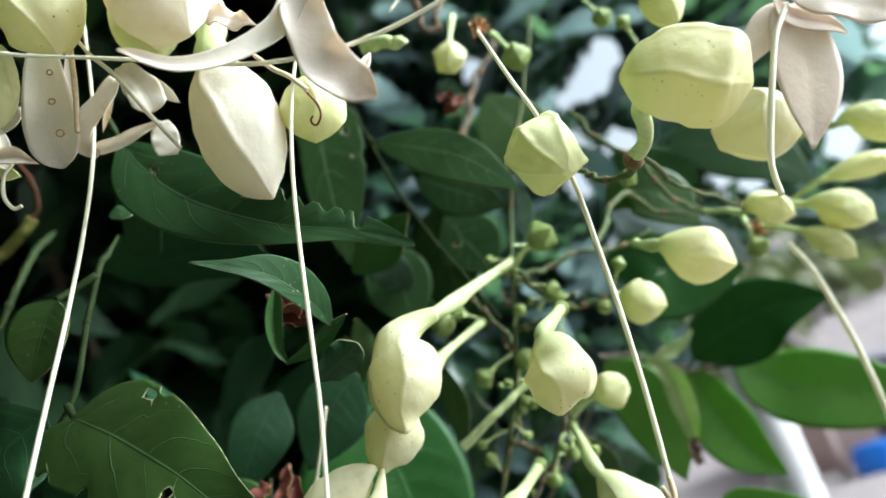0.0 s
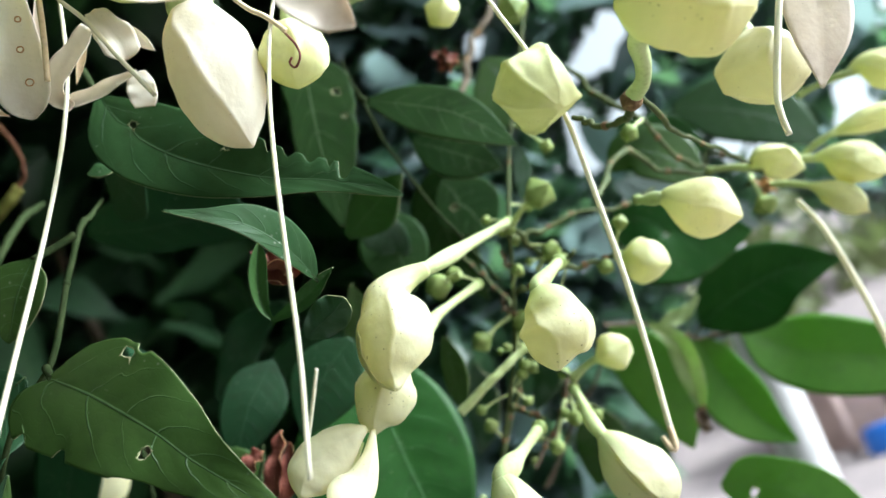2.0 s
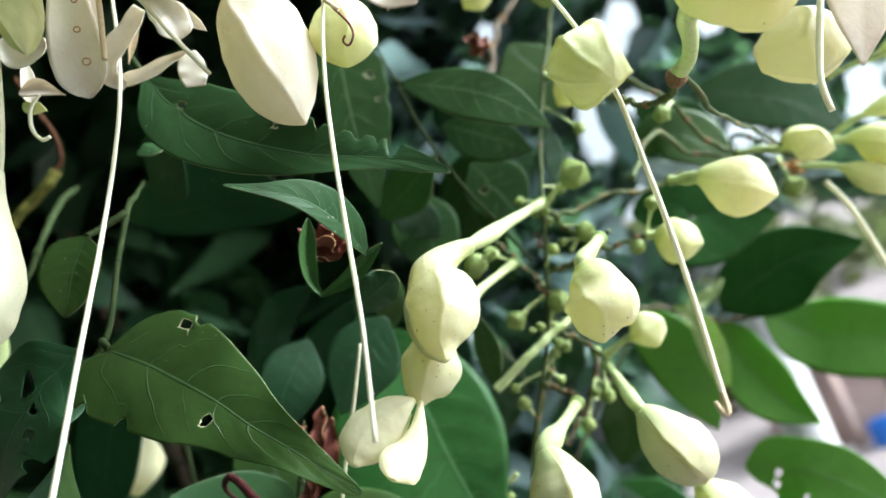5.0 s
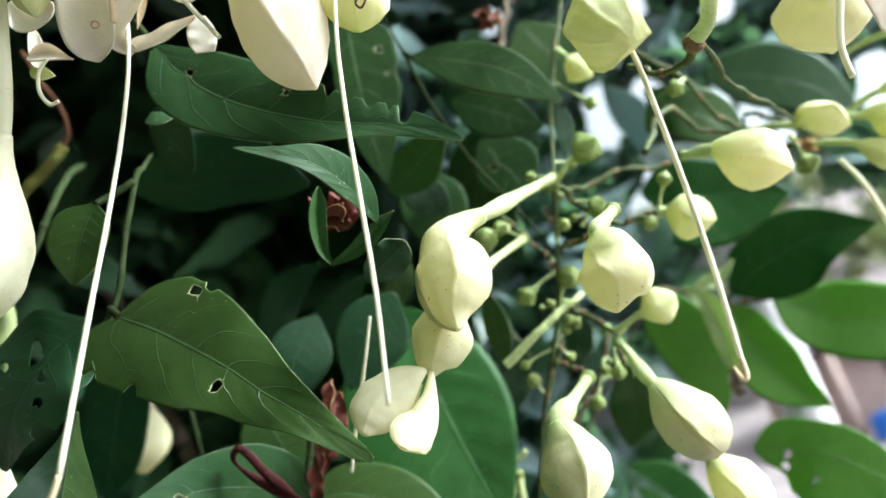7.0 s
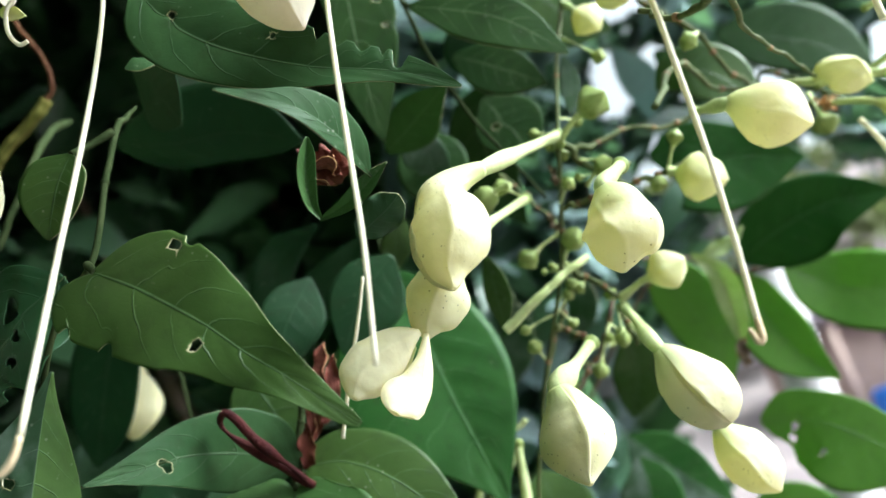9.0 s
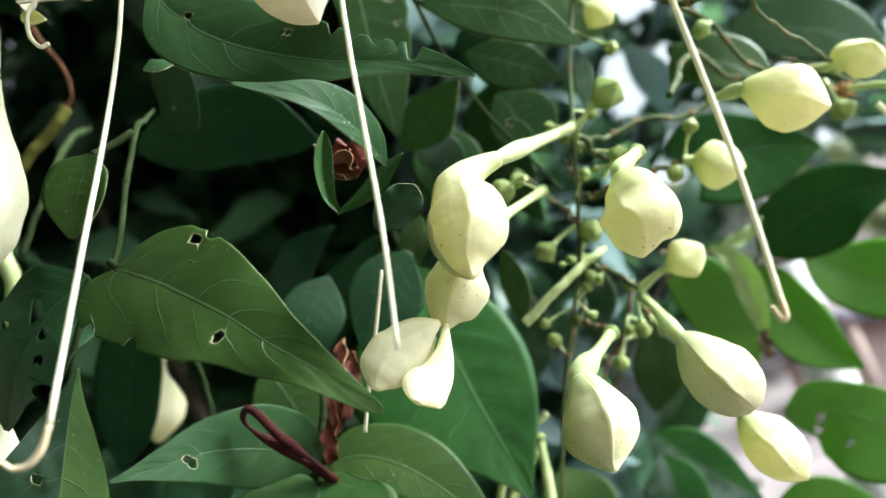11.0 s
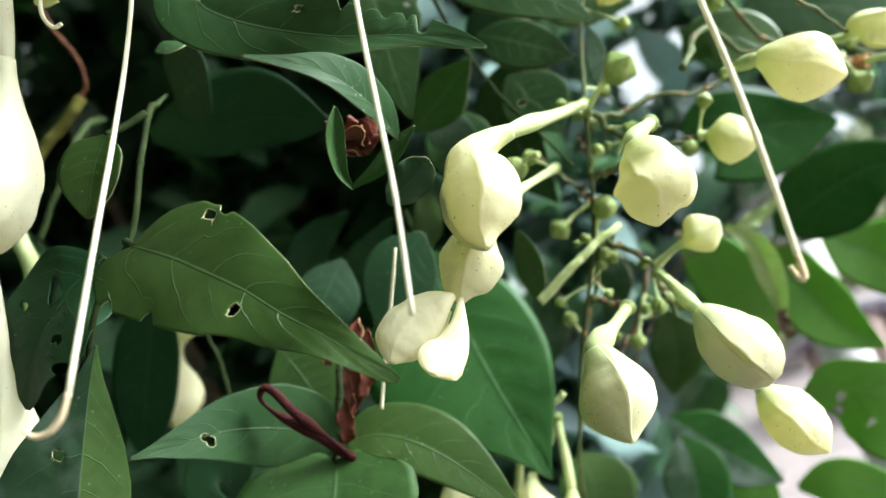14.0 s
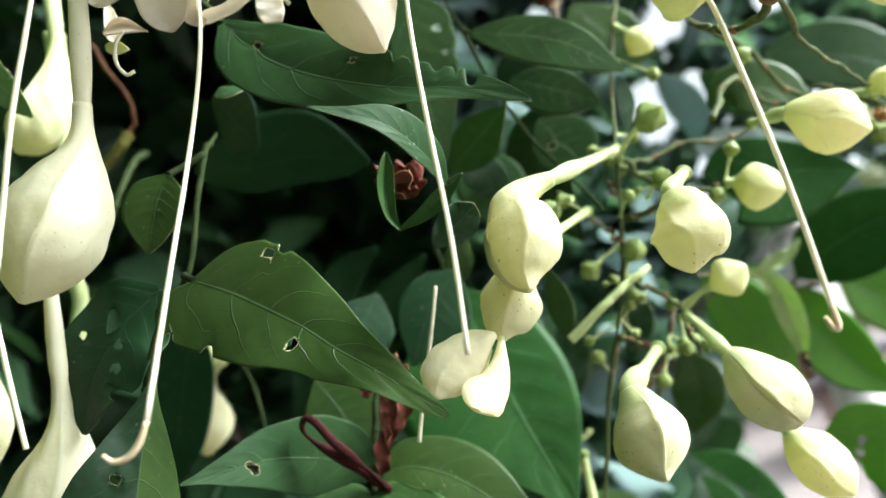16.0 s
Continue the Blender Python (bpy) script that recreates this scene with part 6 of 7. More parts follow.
stem([(0.1065, 0.2811, 1.6462), (0.1143, 0.2781, 1.6268), (0.1296, 0.2791, 1.6096), (0.1411, 0.2897, 1.596), (0.162, 0.302, 1.5895)], 0.0012, "thin twig crossing behind the large buds", STALK_DARK)
stem([(0.1809, 0.312, 1.583), (0.1815, 0.2978, 1.5776), (0.1863, 0.2937, 1.5734), (0.1725, 0.3132, 1.6054), (0.1683, 0.3164, 1.5997)], 0.0012, "short twig holding a bunch of buds", STALK_DARK)
stem([(0.1232, 0.4173, 1.5619), (0.1531, 0.4176, 1.5548), (0.1743, 0.421, 1.543), (0.2023, 0.4195, 1.5401)], 0.0013, "brown side shoot with green leaves", TWIG)
stem([(-0.0031, 0.3558, 1.4374), (0.0035, 0.3417, 1.4578), (0.0121, 0.3317, 1.4683), (0.0258, 0.3263, 1.4757)], 0.0016, "pale stalk low in the cluster", STALK)
stem([(0.0356, 0.3246, 1.4847), (0.0419, 0.3158, 1.5001), (0.052, 0.3066, 1.5166), (0.0594, 0.3009, 1.5274)], 0.0011, "upright twig behind the bud stalks", STALK_DARK)
stem([(0.0736, 0.3216, 1.5167), (0.0667, 0.3257, 1.5019), (0.0571, 0.3286, 1.4901), (0.049, 0.3258, 1.4816)], 0.0011, "thin reddish bare twig", TWIG)
stem([(0.0389, 0.3148, 1.58), (0.0478, 0.3103, 1.564), (0.0546, 0.2972, 1.5428)], 0.001, "thin twig in the shade", STALK_DARK)
stem([(0.005, 0.253, 1.6516), (0.0096, 0.2555, 1.6328), (0.0163, 0.2679, 1.6157), (0.029, 0.2866, 1.596), (0.0413, 0.2861, 1.5702), (0.0491, 0.2831, 1.5508)], 0.0008, "olive green twig running down to the cluster", STALK_PALE)
stem([(0.0674, 0.443, 1.4827), (0.1183, 0.4027, 1.5414), (0.1394, 0.4046, 1.5339), (0.166, 0.4078, 1.5222)], 0.001, "thin dark twig of the side shoot", TWIG)
stem([(0.0406, 0.2436, 1.7325), (0.0469, 0.255, 1.6842), (0.0623, 0.2484, 1.7179)], 0.0018, "dark forked bare twig", TWIG)

for at, r, foot, seed in [
    ((0.0678, 0.2517, 1.5696), 0.0058, (0.0583, 0.2694, 1.5682), 1), ((0.0235, 0.2648, 1.5468), 0.0045, (0.032, 0.2558, 1.546), 2),
    ((0.0362, 0.2833, 1.5275), 0.004, (0.0509, 0.2842, 1.5356), 3), ((0.0541, 0.2806, 1.5309), 0.0042, (0.049, 0.2907, 1.5236), 4),
    ((0.0691, 0.2653, 1.5508), 0.0037, (0.0637, 0.2744, 1.5484), 5), ((0.054, 0.2632, 1.5456), 0.0024, (0.0529, 0.2787, 1.5453), 6),
    ((0.1006, 0.2704, 1.5593), 0.0029, (0.0959, 0.2765, 1.5485), 7), ((0.11, 0.2517, 1.588), 0.0033, (0.1296, 0.2791, 1.6096), 8),
    ((0.0794, 0.2614, 1.5955), 0.0028, (0.0754, 0.2829, 1.6222), 9), ((0.1057, 0.272, 1.5421), 0.008, (0.0959, 0.2765, 1.5485), 10),
    ((0.0829, 0.2765, 1.5106), 0.0069, (0.069, 0.2949, 1.5083), 11), ((0.0655, 0.2964, 1.493), 0.0027, (0.0674, 0.2958, 1.5066), 12),
    ((0.0753, 0.3011, 1.4932), 0.0025, (0.0699, 0.3006, 1.5002), 13), ((0.0491, 0.2366, 1.6525), 0.0064, (0.0586, 0.2516, 1.6889), 14),
    ((0.0766, 0.2364, 1.6469), 0.006, (0.075, 0.255, 1.6781), 15), ((0.1226, 0.2442, 1.667), 0.0041, (0.1182, 0.2531, 1.6958), 16),
    ((0.1314, 0.2451, 1.6632), 0.0033, (0.1364, 0.2496, 1.6528), 17), ((0.0839, 0.2719, 1.6209), 0.0064, (0.0827, 0.2888, 1.645), 18),
    ((0.0303, 0.265, 1.5502), 0.003, (0.0421, 0.2834, 1.5512), 19), ((0.0913, 0.2774, 1.5448), 0.0029, (0.0875, 0.2775, 1.5475), 20),
    ((0.1727, 0.2913, 1.5625), 0.0049, (0.1766, 0.299, 1.5816), 21), ((0.0601, 0.3231, 1.4877), 0.003, (0.069, 0.3241, 1.5058), 22),
    ((0.0339, 0.3075, 1.4996), 0.0029, (0.0391, 0.3184, 1.4943), 24),
]:
    young_bud(at, r, foot, seed)

# many more tiny buds crowd the twigs of the cluster
crowd = [spline(p, 40) for p in (
    [(0.0641, 0.276, 1.5897), (0.0568, 0.2693, 1.5686), (0.054, 0.2788, 1.545), (0.0474, 0.2925, 1.5197), (0.0371, 0.3093, 1.4931)],
    [(0.0565, 0.27, 1.5672), (0.0658, 0.273, 1.5562), (0.0777, 0.2761, 1.5473), (0.0923, 0.2769, 1.5482)],
    [(0.0483, 0.2907, 1.5238), (0.0593, 0.2919, 1.5168), (0.0679, 0.2948, 1.5086), (0.0699, 0.3006, 1.5002), (0.0735, 0.3072, 1.4921)],
    [(0.0736, 0.3216, 1.5167), (0.0667, 0.3257, 1.5019), (0.0571, 0.3286, 1.4901), (0.049, 0.3258, 1.4816)])]
for k in range(28):
    line = crowd[(0, 0, 1, 2, 3)[k % 5]]
    foot = line[rng.integers(2, 39)]
    way = unit(rng.normal(0, 1, 3) + (0.1, 0.1, -0.3))
    young_bud(foot + way * rng.uniform(0.006, 0.014), rng.uniform(0.0012, 0.0026), foot, k)


# buds low in the cluster
bud([(0.0044, 0.3237, 1.4477), (0.0032, 0.3248, 1.4396), (0.0035, 0.3257, 1.4292), (0.0037, 0.326, 1.4151)], 0.0093, [(0.0207, 0.3379, 1.4658), (0.0128, 0.331, 1.4563)], 0.002, "cream flower bud low in the cluster", turn=20, shape=SLIM, seed=20)
bud([(0.0188, 0.3323, 1.4396), (0.0178, 0.3326, 1.4334), (0.0189, 0.3333, 1.4237), (0.0191, 0.3369, 1.4093)], 0.0081, [(0.0207, 0.332, 1.4671), (0.0201, 0.3321, 1.4535)], 0.002, "yellowish flower bud on a straight pale stalk", turn=60, shape=SLIM, seed=21)
bud([(-0.0271, 0.3371, 1.4546), (-0.0268, 0.3354, 1.4455), (-0.0251, 0.3356, 1.4343), (-0.0243, 0.3351, 1.4196)], 0.0102, [(-0.0302, 0.3451, 1.475), (-0.0287, 0.3437, 1.4649)], 0.0021, "cream flower bud peering from behind the leaf", turn=10, shape=SLIM, seed=22)
pod_bud([(-0.1374, 0.3509, 1.5618), (-0.1393, 0.355, 1.5569), (-0.1413, 0.3588, 1.5529), (-0.1436, 0.3627, 1.5484), (-0.1461, 0.3674, 1.5423), (-0.1486, 0.3724, 1.5354), (-0.151, 0.3775, 1.5283), (-0.1538, 0.3825, 1.5213), (-0.1568, 0.3876, 1.5142)], [(0, 0.00329), (0.107, 0.01102), (0.198, 0.00941), (0.3, 0.00362), (0.427, 0.00336), (0.568, 0.00844), (0.71, 0.01188), (0.854, 0.01024), (1, 0.00286)],
        (0.35, -0.885, -0.307), [-20, -100, 95, 180], [(-0.1314, 0.342, 1.5749), (-0.135, 0.3471, 1.5682)], 0.0014, "cream flower bud hidden in the shade", skin=CALYX, joint=False, seed=23)
leaf([(-0.1367, 0.3283, 1.5638), (-0.1458, 0.3395, 1.5461), (-0.1548, 0.3514, 1.5266), (-0.1659, 0.3666, 1.4996)], (-0.333, -0.691, -0.641), [(0, 0.0016), (0.2, 0.0121), (0.5, 0.0162), (0.8, 0.0121), (1, 0.0010)], [(0, 0.0016), (0.2, 0.0131), (0.5, 0.0178), (0.8, 0.0131), (1, 0.0010)],
     label="dark hanging leaf half hiding a bud", skins=SHADED, fold=3, seed=75)

# ---- flowers and buds at the near side ----
bud([(-0.106, 0.1764, 1.5661), (-0.1078, 0.1796, 1.5546), (-0.1117, 0.1818, 1.5452), (-0.117, 0.1837, 1.5341), (-0.1216, 0.1853, 1.526), (-0.1274, 0.1877, 1.5161)], 0.0131, [(-0.0965, 0.1508, 1.6472), (-0.1, 0.1589, 1.6179), (-0.1019, 0.1654, 1.5969), (-0.1035, 0.1705, 1.5813)], 0.0026,
    "large ivory trumpet-shaped flower bud on a long tube", skin=CALYX_IVORY, stalk_skin=CALYX_IVORY, shape=PEAR, turn=-35, spin=15, sharp=0.14, seed=30, joint=False)
bud([(-0.1402, 0.2267, 1.5109), (-0.1405, 0.2302, 1.4986), (-0.1414, 0.2328, 1.4882), (-0.1456, 0.2362, 1.4763), (-0.1508, 0.2386, 1.4641), (-0.1576, 0.2425, 1.4511)], 0.0125, [(-0.1395, 0.2182, 1.5434), (-0.1403, 0.2217, 1.5334), (-0.1407, 0.2251, 1.5214)], 0.0027,
    "large ivory flower bud hanging below the first", skin=CALYX_IVORY, stalk_skin=CALYX_IVORY, shape=PEAR, turn=-30, sharp=0.14, seed=31, joint=False)
bud([(-0.1476, 0.2297, 1.6515), (-0.1495, 0.2338, 1.6356), (-0.1536, 0.2367, 1.6225), (-0.1663, 0.239, 1.6058)], 0.0107, [(-0.1497, 0.223, 1.6946), (-0.1489, 0.2253, 1.6777), (-0.1475, 0.2275, 1.6612)], 0.0031, "yellowish flower bud behind the ivory ones", skin=CALYX_GREEN, shape=TRUMPET, turn=20, seed=32, joint=False)
bud([(-0.1726, 0.2409, 1.5258), (-0.1722, 0.2438, 1.5149), (-0.1719, 0.2456, 1.504), (-0.1728, 0.249, 1.492)], 0.0047, [(-0.1744, 0.2391, 1.5418), (-0.1738, 0.2405, 1.5339)], 0.0019, "ivory flower bud at the rim of the bunch", shape=SLIM, seed=33, joint=False)
leaf([(-0.1625, 0.2029, 1.6313), (-0.1521, 0.2073, 1.6098), (-0.1411, 0.2089, 1.5943)], (0.0898, -0.945, -0.3146), [(0, 0.0008), (0.297, 0.0039), (0.592, 0.0046), (0.848, 0.0026), (1, 0.0004)], [(0, 0.0008), (0.297, 0.0051), (0.592, 0.0058), (0.848, 0.003), (1, 0.0004)], label="small dark leaf crossing the yellowish bud", seed=50)

# calyces and spent petals at the top
pod_bud([(-0.0317, 0.1645, 1.6021), (-0.0305, 0.1667, 1.5958), (-0.0289, 0.1694, 1.5883), (-0.0276, 0.1725, 1.5799), (-0.026, 0.1753, 1.5724), (-0.0242, 0.177, 1.5669), (-0.0224, 0.1779, 1.563)], [(0, 0.00621), (0.158, 0.0106), (0.349, 0.01251), (0.564, 0.01231), (0.756, 0.00985), (0.898, 0.00579), (1, 0.00064)],
        (0.142, -0.789, -0.598), [[(0, -45), (0.3, -25), (0.6, -10), (1, 5)], -100, 95, 180], [(-0.0314, 0.1546, 1.6274), (-0.0318, 0.1582, 1.6176), (-0.0321, 0.1614, 1.6086)], 0.0024, "ivory calyx with a single sharp keel", skin=CALYX_WHITE, joint=False, seed=34, sharp=1.0)
bud([(-0.0494, 0.1424, 1.6288), (-0.0465, 0.1423, 1.6214), (-0.0408, 0.142, 1.6092), (-0.0331, 0.1429, 1.5941)], 0.0125, [(-0.057, 0.1443, 1.659), (-0.0529, 0.1438, 1.6428)], 0.0019, "pale cream calyx overhanging the others", skin=CALYX_WHITE, keels=4, turn=40, seed=35, joint=False)
bud([(-0.0505, 0.1553, 1.63), (-0.0496, 0.1567, 1.6222), (-0.0479, 0.1581, 1.6144), (-0.0459, 0.1604, 1.6045)], 0.0094, [(-0.0527, 0.1537, 1.6501), (-0.0513, 0.1538, 1.6379)], 0.0017, "yellow-green calyx under the cream one", skin=CALYX_GREEN, shape=ROUND, seed=36, joint=False)
bud([(-0.0778, 0.1439, 1.6412), (-0.0765, 0.1452, 1.6312), (-0.0728, 0.1477, 1.6159), (-0.0695, 0.1508, 1.6018)], 0.0124, [(-0.084, 0.1428, 1.668), (-0.0806, 0.1438, 1.6536)], 0.002, "cream calyx with fine ribs", skin=CALYX, shape=SLIM, turn=15, seed=37, joint=False)
bud([(-0.0933, 0.1565, 1.6184), (-0.092, 0.1577, 1.6109), (-0.091, 0.1596, 1.6021), (-0.0902, 0.1626, 1.591)], 0.0066, [(-0.0956, 0.1546, 1.646), (-0.0945, 0.1553, 1.6327)], 0.002, "yellow-green calyx at the rim of the bunch", skin=CALYX_GREEN, shape=ROUND, turn=30, seed=38, joint=False)
cup = bud([(-0.0064, 0.1732, 1.5993), (-0.0066, 0.1739, 1.5934), (-0.0071, 0.1741, 1.5862), (-0.0077, 0.1759, 1.5779)], 0.009, [(-0.007, 0.1808, 1.63), (-0.0067, 0.1757, 1.6106)], 0.0016, "yellow-green cup-shaped calyx with a brown curled thread", skin=CALYX_GREEN, shape=ROUND, keels=4, sharp=0.08, seed=39, joint=False)
part("curled_thread", tube([(-0.0088, 0.1621, 1.5884), (-0.0069, 0.1615, 1.5844), (-0.0048, 0.1613, 1.5798), (-0.0044, 0.1618, 1.5763), (-0.0061, 0.163, 1.5742), (-0.0074, 0.1625, 1.5755), (-0.0065, 0.1618, 1.5767)], 0.00034, 30, 6), DEAD, cup, "dry brown curled thread")
bud([(-0.0324, 0.1743, 1.6493), (-0.0343, 0.1753, 1.6405), (-0.0353, 0.1779, 1.6308), (-0.0356, 0.1811, 1.6194)], 0.0047, [(-0.0286, 0.1695, 1.6699), (-0.0305, 0.1723, 1.6599)], 0.0019, "pale green flower tube behind the petals", skin=CALYX_GREEN, shape=SLIM, seed=40, joint=False)

petal_thing([
    ([(-0.0026, 0.1311, 1.5934), (-0.0085, 0.1335, 1.5828), (-0.0212, 0.1329, 1.5752), (-0.0337, 0.1308, 1.573), (-0.0451, 0.1268, 1.5769)], (0.0862, -0.9953, -0.0448), 0.004, ((0, 0.9), (0.15, 1.0), (0.35, 0.9), (0.6, 0.7), (0.8, 0.5), (0.94, 0.32), (1, 0.08)), PETAL, dict(curl=0.9, seed=1)),
    ([(-0.0037, 0.1313, 1.5957), (-0.0023, 0.1324, 1.5814), (0.0005, 0.1338, 1.5687), (0.0103, 0.1339, 1.557)], (-0.1529, -0.9671, -0.2034), 0.0061, ((0, 0.7), (0.2, 0.9), (0.5, 1.0), (0.75, 1.0), (0.9, 0.72), (1, 0.1)), PETAL_PINK, dict(curl=0.6, wave=0.0014, seed=2)),
    ([(0.0113, 0.1427, 1.5779), (0.0081, 0.1417, 1.5713), (0.0044, 0.1415, 1.5634)], (-0.3124, -0.9279, -0.2033), 0.0019, ELLIPTIC, PETAL_PINK, dict(fold=20, seed=3)),
    ([(-0.0327, 0.1492, 1.6087), (-0.0259, 0.1485, 1.604), (-0.0164, 0.1479, 1.5986)], (0.0058, -0.996, -0.0888), 0.0031, ELLIPTIC, PETAL_PINK, dict(wave=0.0015, fold=15, seed=4)),
], "spent flower with curling ivory petals browned at the tips")
tangle = petal_thing([
    ([(-0.0814, 0.1649, 1.6237), (-0.0821, 0.1686, 1.614), (-0.0815, 0.172, 1.5997), (-0.0798, 0.1759, 1.5844)], (0.0212, -0.9512, -0.3079), 0.0077, OBLONG, PETAL, dict(curl=0.5, seed=5)),
    ([(-0.0601, 0.1666, 1.6096), (-0.0564, 0.1684, 1.605), (-0.0541, 0.1706, 1.6), (-0.053, 0.1724, 1.5959)], (0.495, -0.783, -0.377), 0.0056, OBLONG, PETAL, dict(fold=18, wave=0.0008, seed=6)),
    ([(-0.0518, 0.1728, 1.6088), (-0.0497, 0.1745, 1.6049), (-0.046, 0.176, 1.601)], (0.222, -0.73, -0.647), 0.0019, ELLIPTIC, PETAL, dict(curl=0.6, seed=7)),
    ([(-0.0641, 0.1744, 1.6128), (-0.0701, 0.1778, 1.607), (-0.076, 0.1806, 1.6025), (-0.0771, 0.1834, 1.5971), (-0.0735, 0.1846, 1.5936)], (0.01, -0.869, -0.495), 0.0034, ((0, 0.6), (0.2, 0.9), (0.5, 1.0), (0.8, 0.9), (1, 0.5)), PETAL, dict(curl=0.8, wave=0.0008, seed=8)),
    ([(-0.0765, 0.1858, 1.5965), (-0.0694, 0.185, 1.5965), (-0.062, 0.1835, 1.5981), (-0.0536, 0.1817, 1.6)], (0.331, -0.876, -0.35), 0.0024, ((0, 0.7), (0.2, 1.0), (0.6, 0.9), (0.85, 0.6), (1, 0.2)), PETAL, dict(curl=1.0, wave=0.0006, seed=9)),
    ([(-0.0658, 0.1767, 1.613), (-0.0685, 0.1798, 1.6072), (-0.0717, 0.1833, 1.6007)], (0.292, -0.721, -0.628), 0.0012, ELLIPTIC, STYLE_TAN, dict(curl=0.6, seed=10)),
    ([(-0.0541, 0.1834, 1.6013), (-0.0538, 0.1854, 1.5969), (-0.0539, 0.188, 1.5916)], (0.238, -0.763, -0.6), 0.0038, ((0, 0.6), (0.2, 0.9), (0.8, 1.0), (1, 0.75)), PETAL, dict(curl=0.08, wave=0.0004, seed=11)),
    ([(-0.0748, 0.166, 1.6188), (-0.0767, 0.1719, 1.6069), (-0.0774, 0.1774, 1.5956)], (0.328, -0.698, -0.637), 0.0014, ELLIPTIC, PETAL_PINK, dict(curl=0.8, seed=12)),
], "tangled spent flower with limp ivory petals")
part("brown_spot", tube([(-0.0786, 0.1678, 1.602), (-0.0792, 0.1681, 1.6015), (-0.0801, 0.1681, 1.6017), (-0.0805, 0.1678, 1.6024), (-0.0799, 0.1675, 1.6029), (-0.0789, 0.1675, 1.6027), (-0.0786, 0.1678, 1.602)], 0.0002, 24, 6), DEAD_TAN, tangle, "small brown ring-shaped blemish")
part("brown_spot", tube([(-0.0773, 0.171, 1.5928), (-0.0781, 0.1714, 1.5922), (-0.0792, 0.1714, 1.5924), (-0.0796, 0.171, 1.5933), (-0.0789, 0.1706, 1.5939), (-0.0777, 0.1706, 1.5936), (-0.0773, 0.171, 1.5928)], 0.0002, 24, 6), DEAD_TAN, tangle, "small brown ring-shaped blemish")
part("brown_spot", tube([(-0.0785, 0.1657, 1.6111), (-0.079, 0.166, 1.6106), (-0.0799, 0.166, 1.6108), (-0.0802, 0.1657, 1.6115), (-0.0796, 0.1654, 1.6119), (-0.0788, 0.1654, 1.6117), (-0.0785, 0.1657, 1.6111)], 0.0002, 24, 6), DEAD_TAN, tangle, "small brown ring-shaped blemish")
petal_thing([
    ([(-0.1045, 0.1847, 1.5993), (-0.0988, 0.182, 1.5966), (-0.0939, 0.1806, 1.5938), (-0.0887, 0.1795, 1.5903)], (0.0186, -0.9994, -0.0302), 0.0034, OVATE, PETAL_PINK, dict(curl=0.6, seed=13)),
    ([(-0.1032, 0.1843, 1.609), (-0.1022, 0.185, 1.6028), (-0.1018, 0.1862, 1.5955)], (0.2125, -0.9183, -0.3339), 0.0024, OBLONG, PETAL, dict(curl=0.5, seed=14)),
    ([(-0.1061, 0.177, 1.6132), (-0.1021, 0.178, 1.6056), (-0.0963, 0.1765, 1.6053), (-0.0922, 0.1746, 1.6082)], (-0.0137, -0.9841, -0.1772), 0.0041, OBLONG, PETAL, dict(curl=0.7, seed=15)),
    ([(-0.1063, 0.1896, 1.5987), (-0.1027, 0.1885, 1.5956), (-0.0983, 0.1879, 1.5934)], (-0.0388, -0.9565, -0.2892), 0.0023, ELLIPTIC, CALYX_GREEN, dict(curl=0.4, seed=16)),
], "small spent flower with shrivelled ivory petals")
petal_thing([
    ([(0.1452, 0.1716, 1.5952), (0.145, 0.1733, 1.5825), (0.1432, 0.1763, 1.5673), (0.1377, 0.1817, 1.548)], (-0.1012, -0.9543, -0.2813), 0.0101, ((0, 0.5), (0.12, 0.75), (0.35, 1.0), (0.55, 0.98), (0.75, 0.7), (0.88, 0.35), (0.95, 0.16), (1, 0.04)), PETAL_PINK, dict(fold=6, arch=0.1, seed=17)),
    ([(0.1475, 0.1727, 1.5971), (0.1388, 0.1744, 1.5909), (0.1303, 0.1776, 1.5838), (0.1218, 0.1811, 1.5759)], (-0.1529, -0.9671, -0.2034), 0.0057, OVATE, PETAL_PINK, dict(fold=8, seed=18)),
    ([(0.1432, 0.1678, 1.599), (0.1505, 0.166, 1.5919), (0.1614, 0.1649, 1.5848), (0.1752, 0.1641, 1.5764)], (0.0019, -0.9943, -0.1065), 0.0066, ELLIPTIC, PETAL_PINK, dict(fold=5, wave=0.001, seed=19)),
    ([(0.142, 0.1708, 1.5976), (0.145, 0.1717, 1.5905), (0.1553, 0.1713, 1.5843), (0.1593, 0.1717, 1.5803)], (-0.0137, -0.9841, -0.1772), 0.0039, ELLIPTIC, PETAL_PINK, dict(fold=10, seed=20)),
], "fading pinkish white flower with pointed petals")

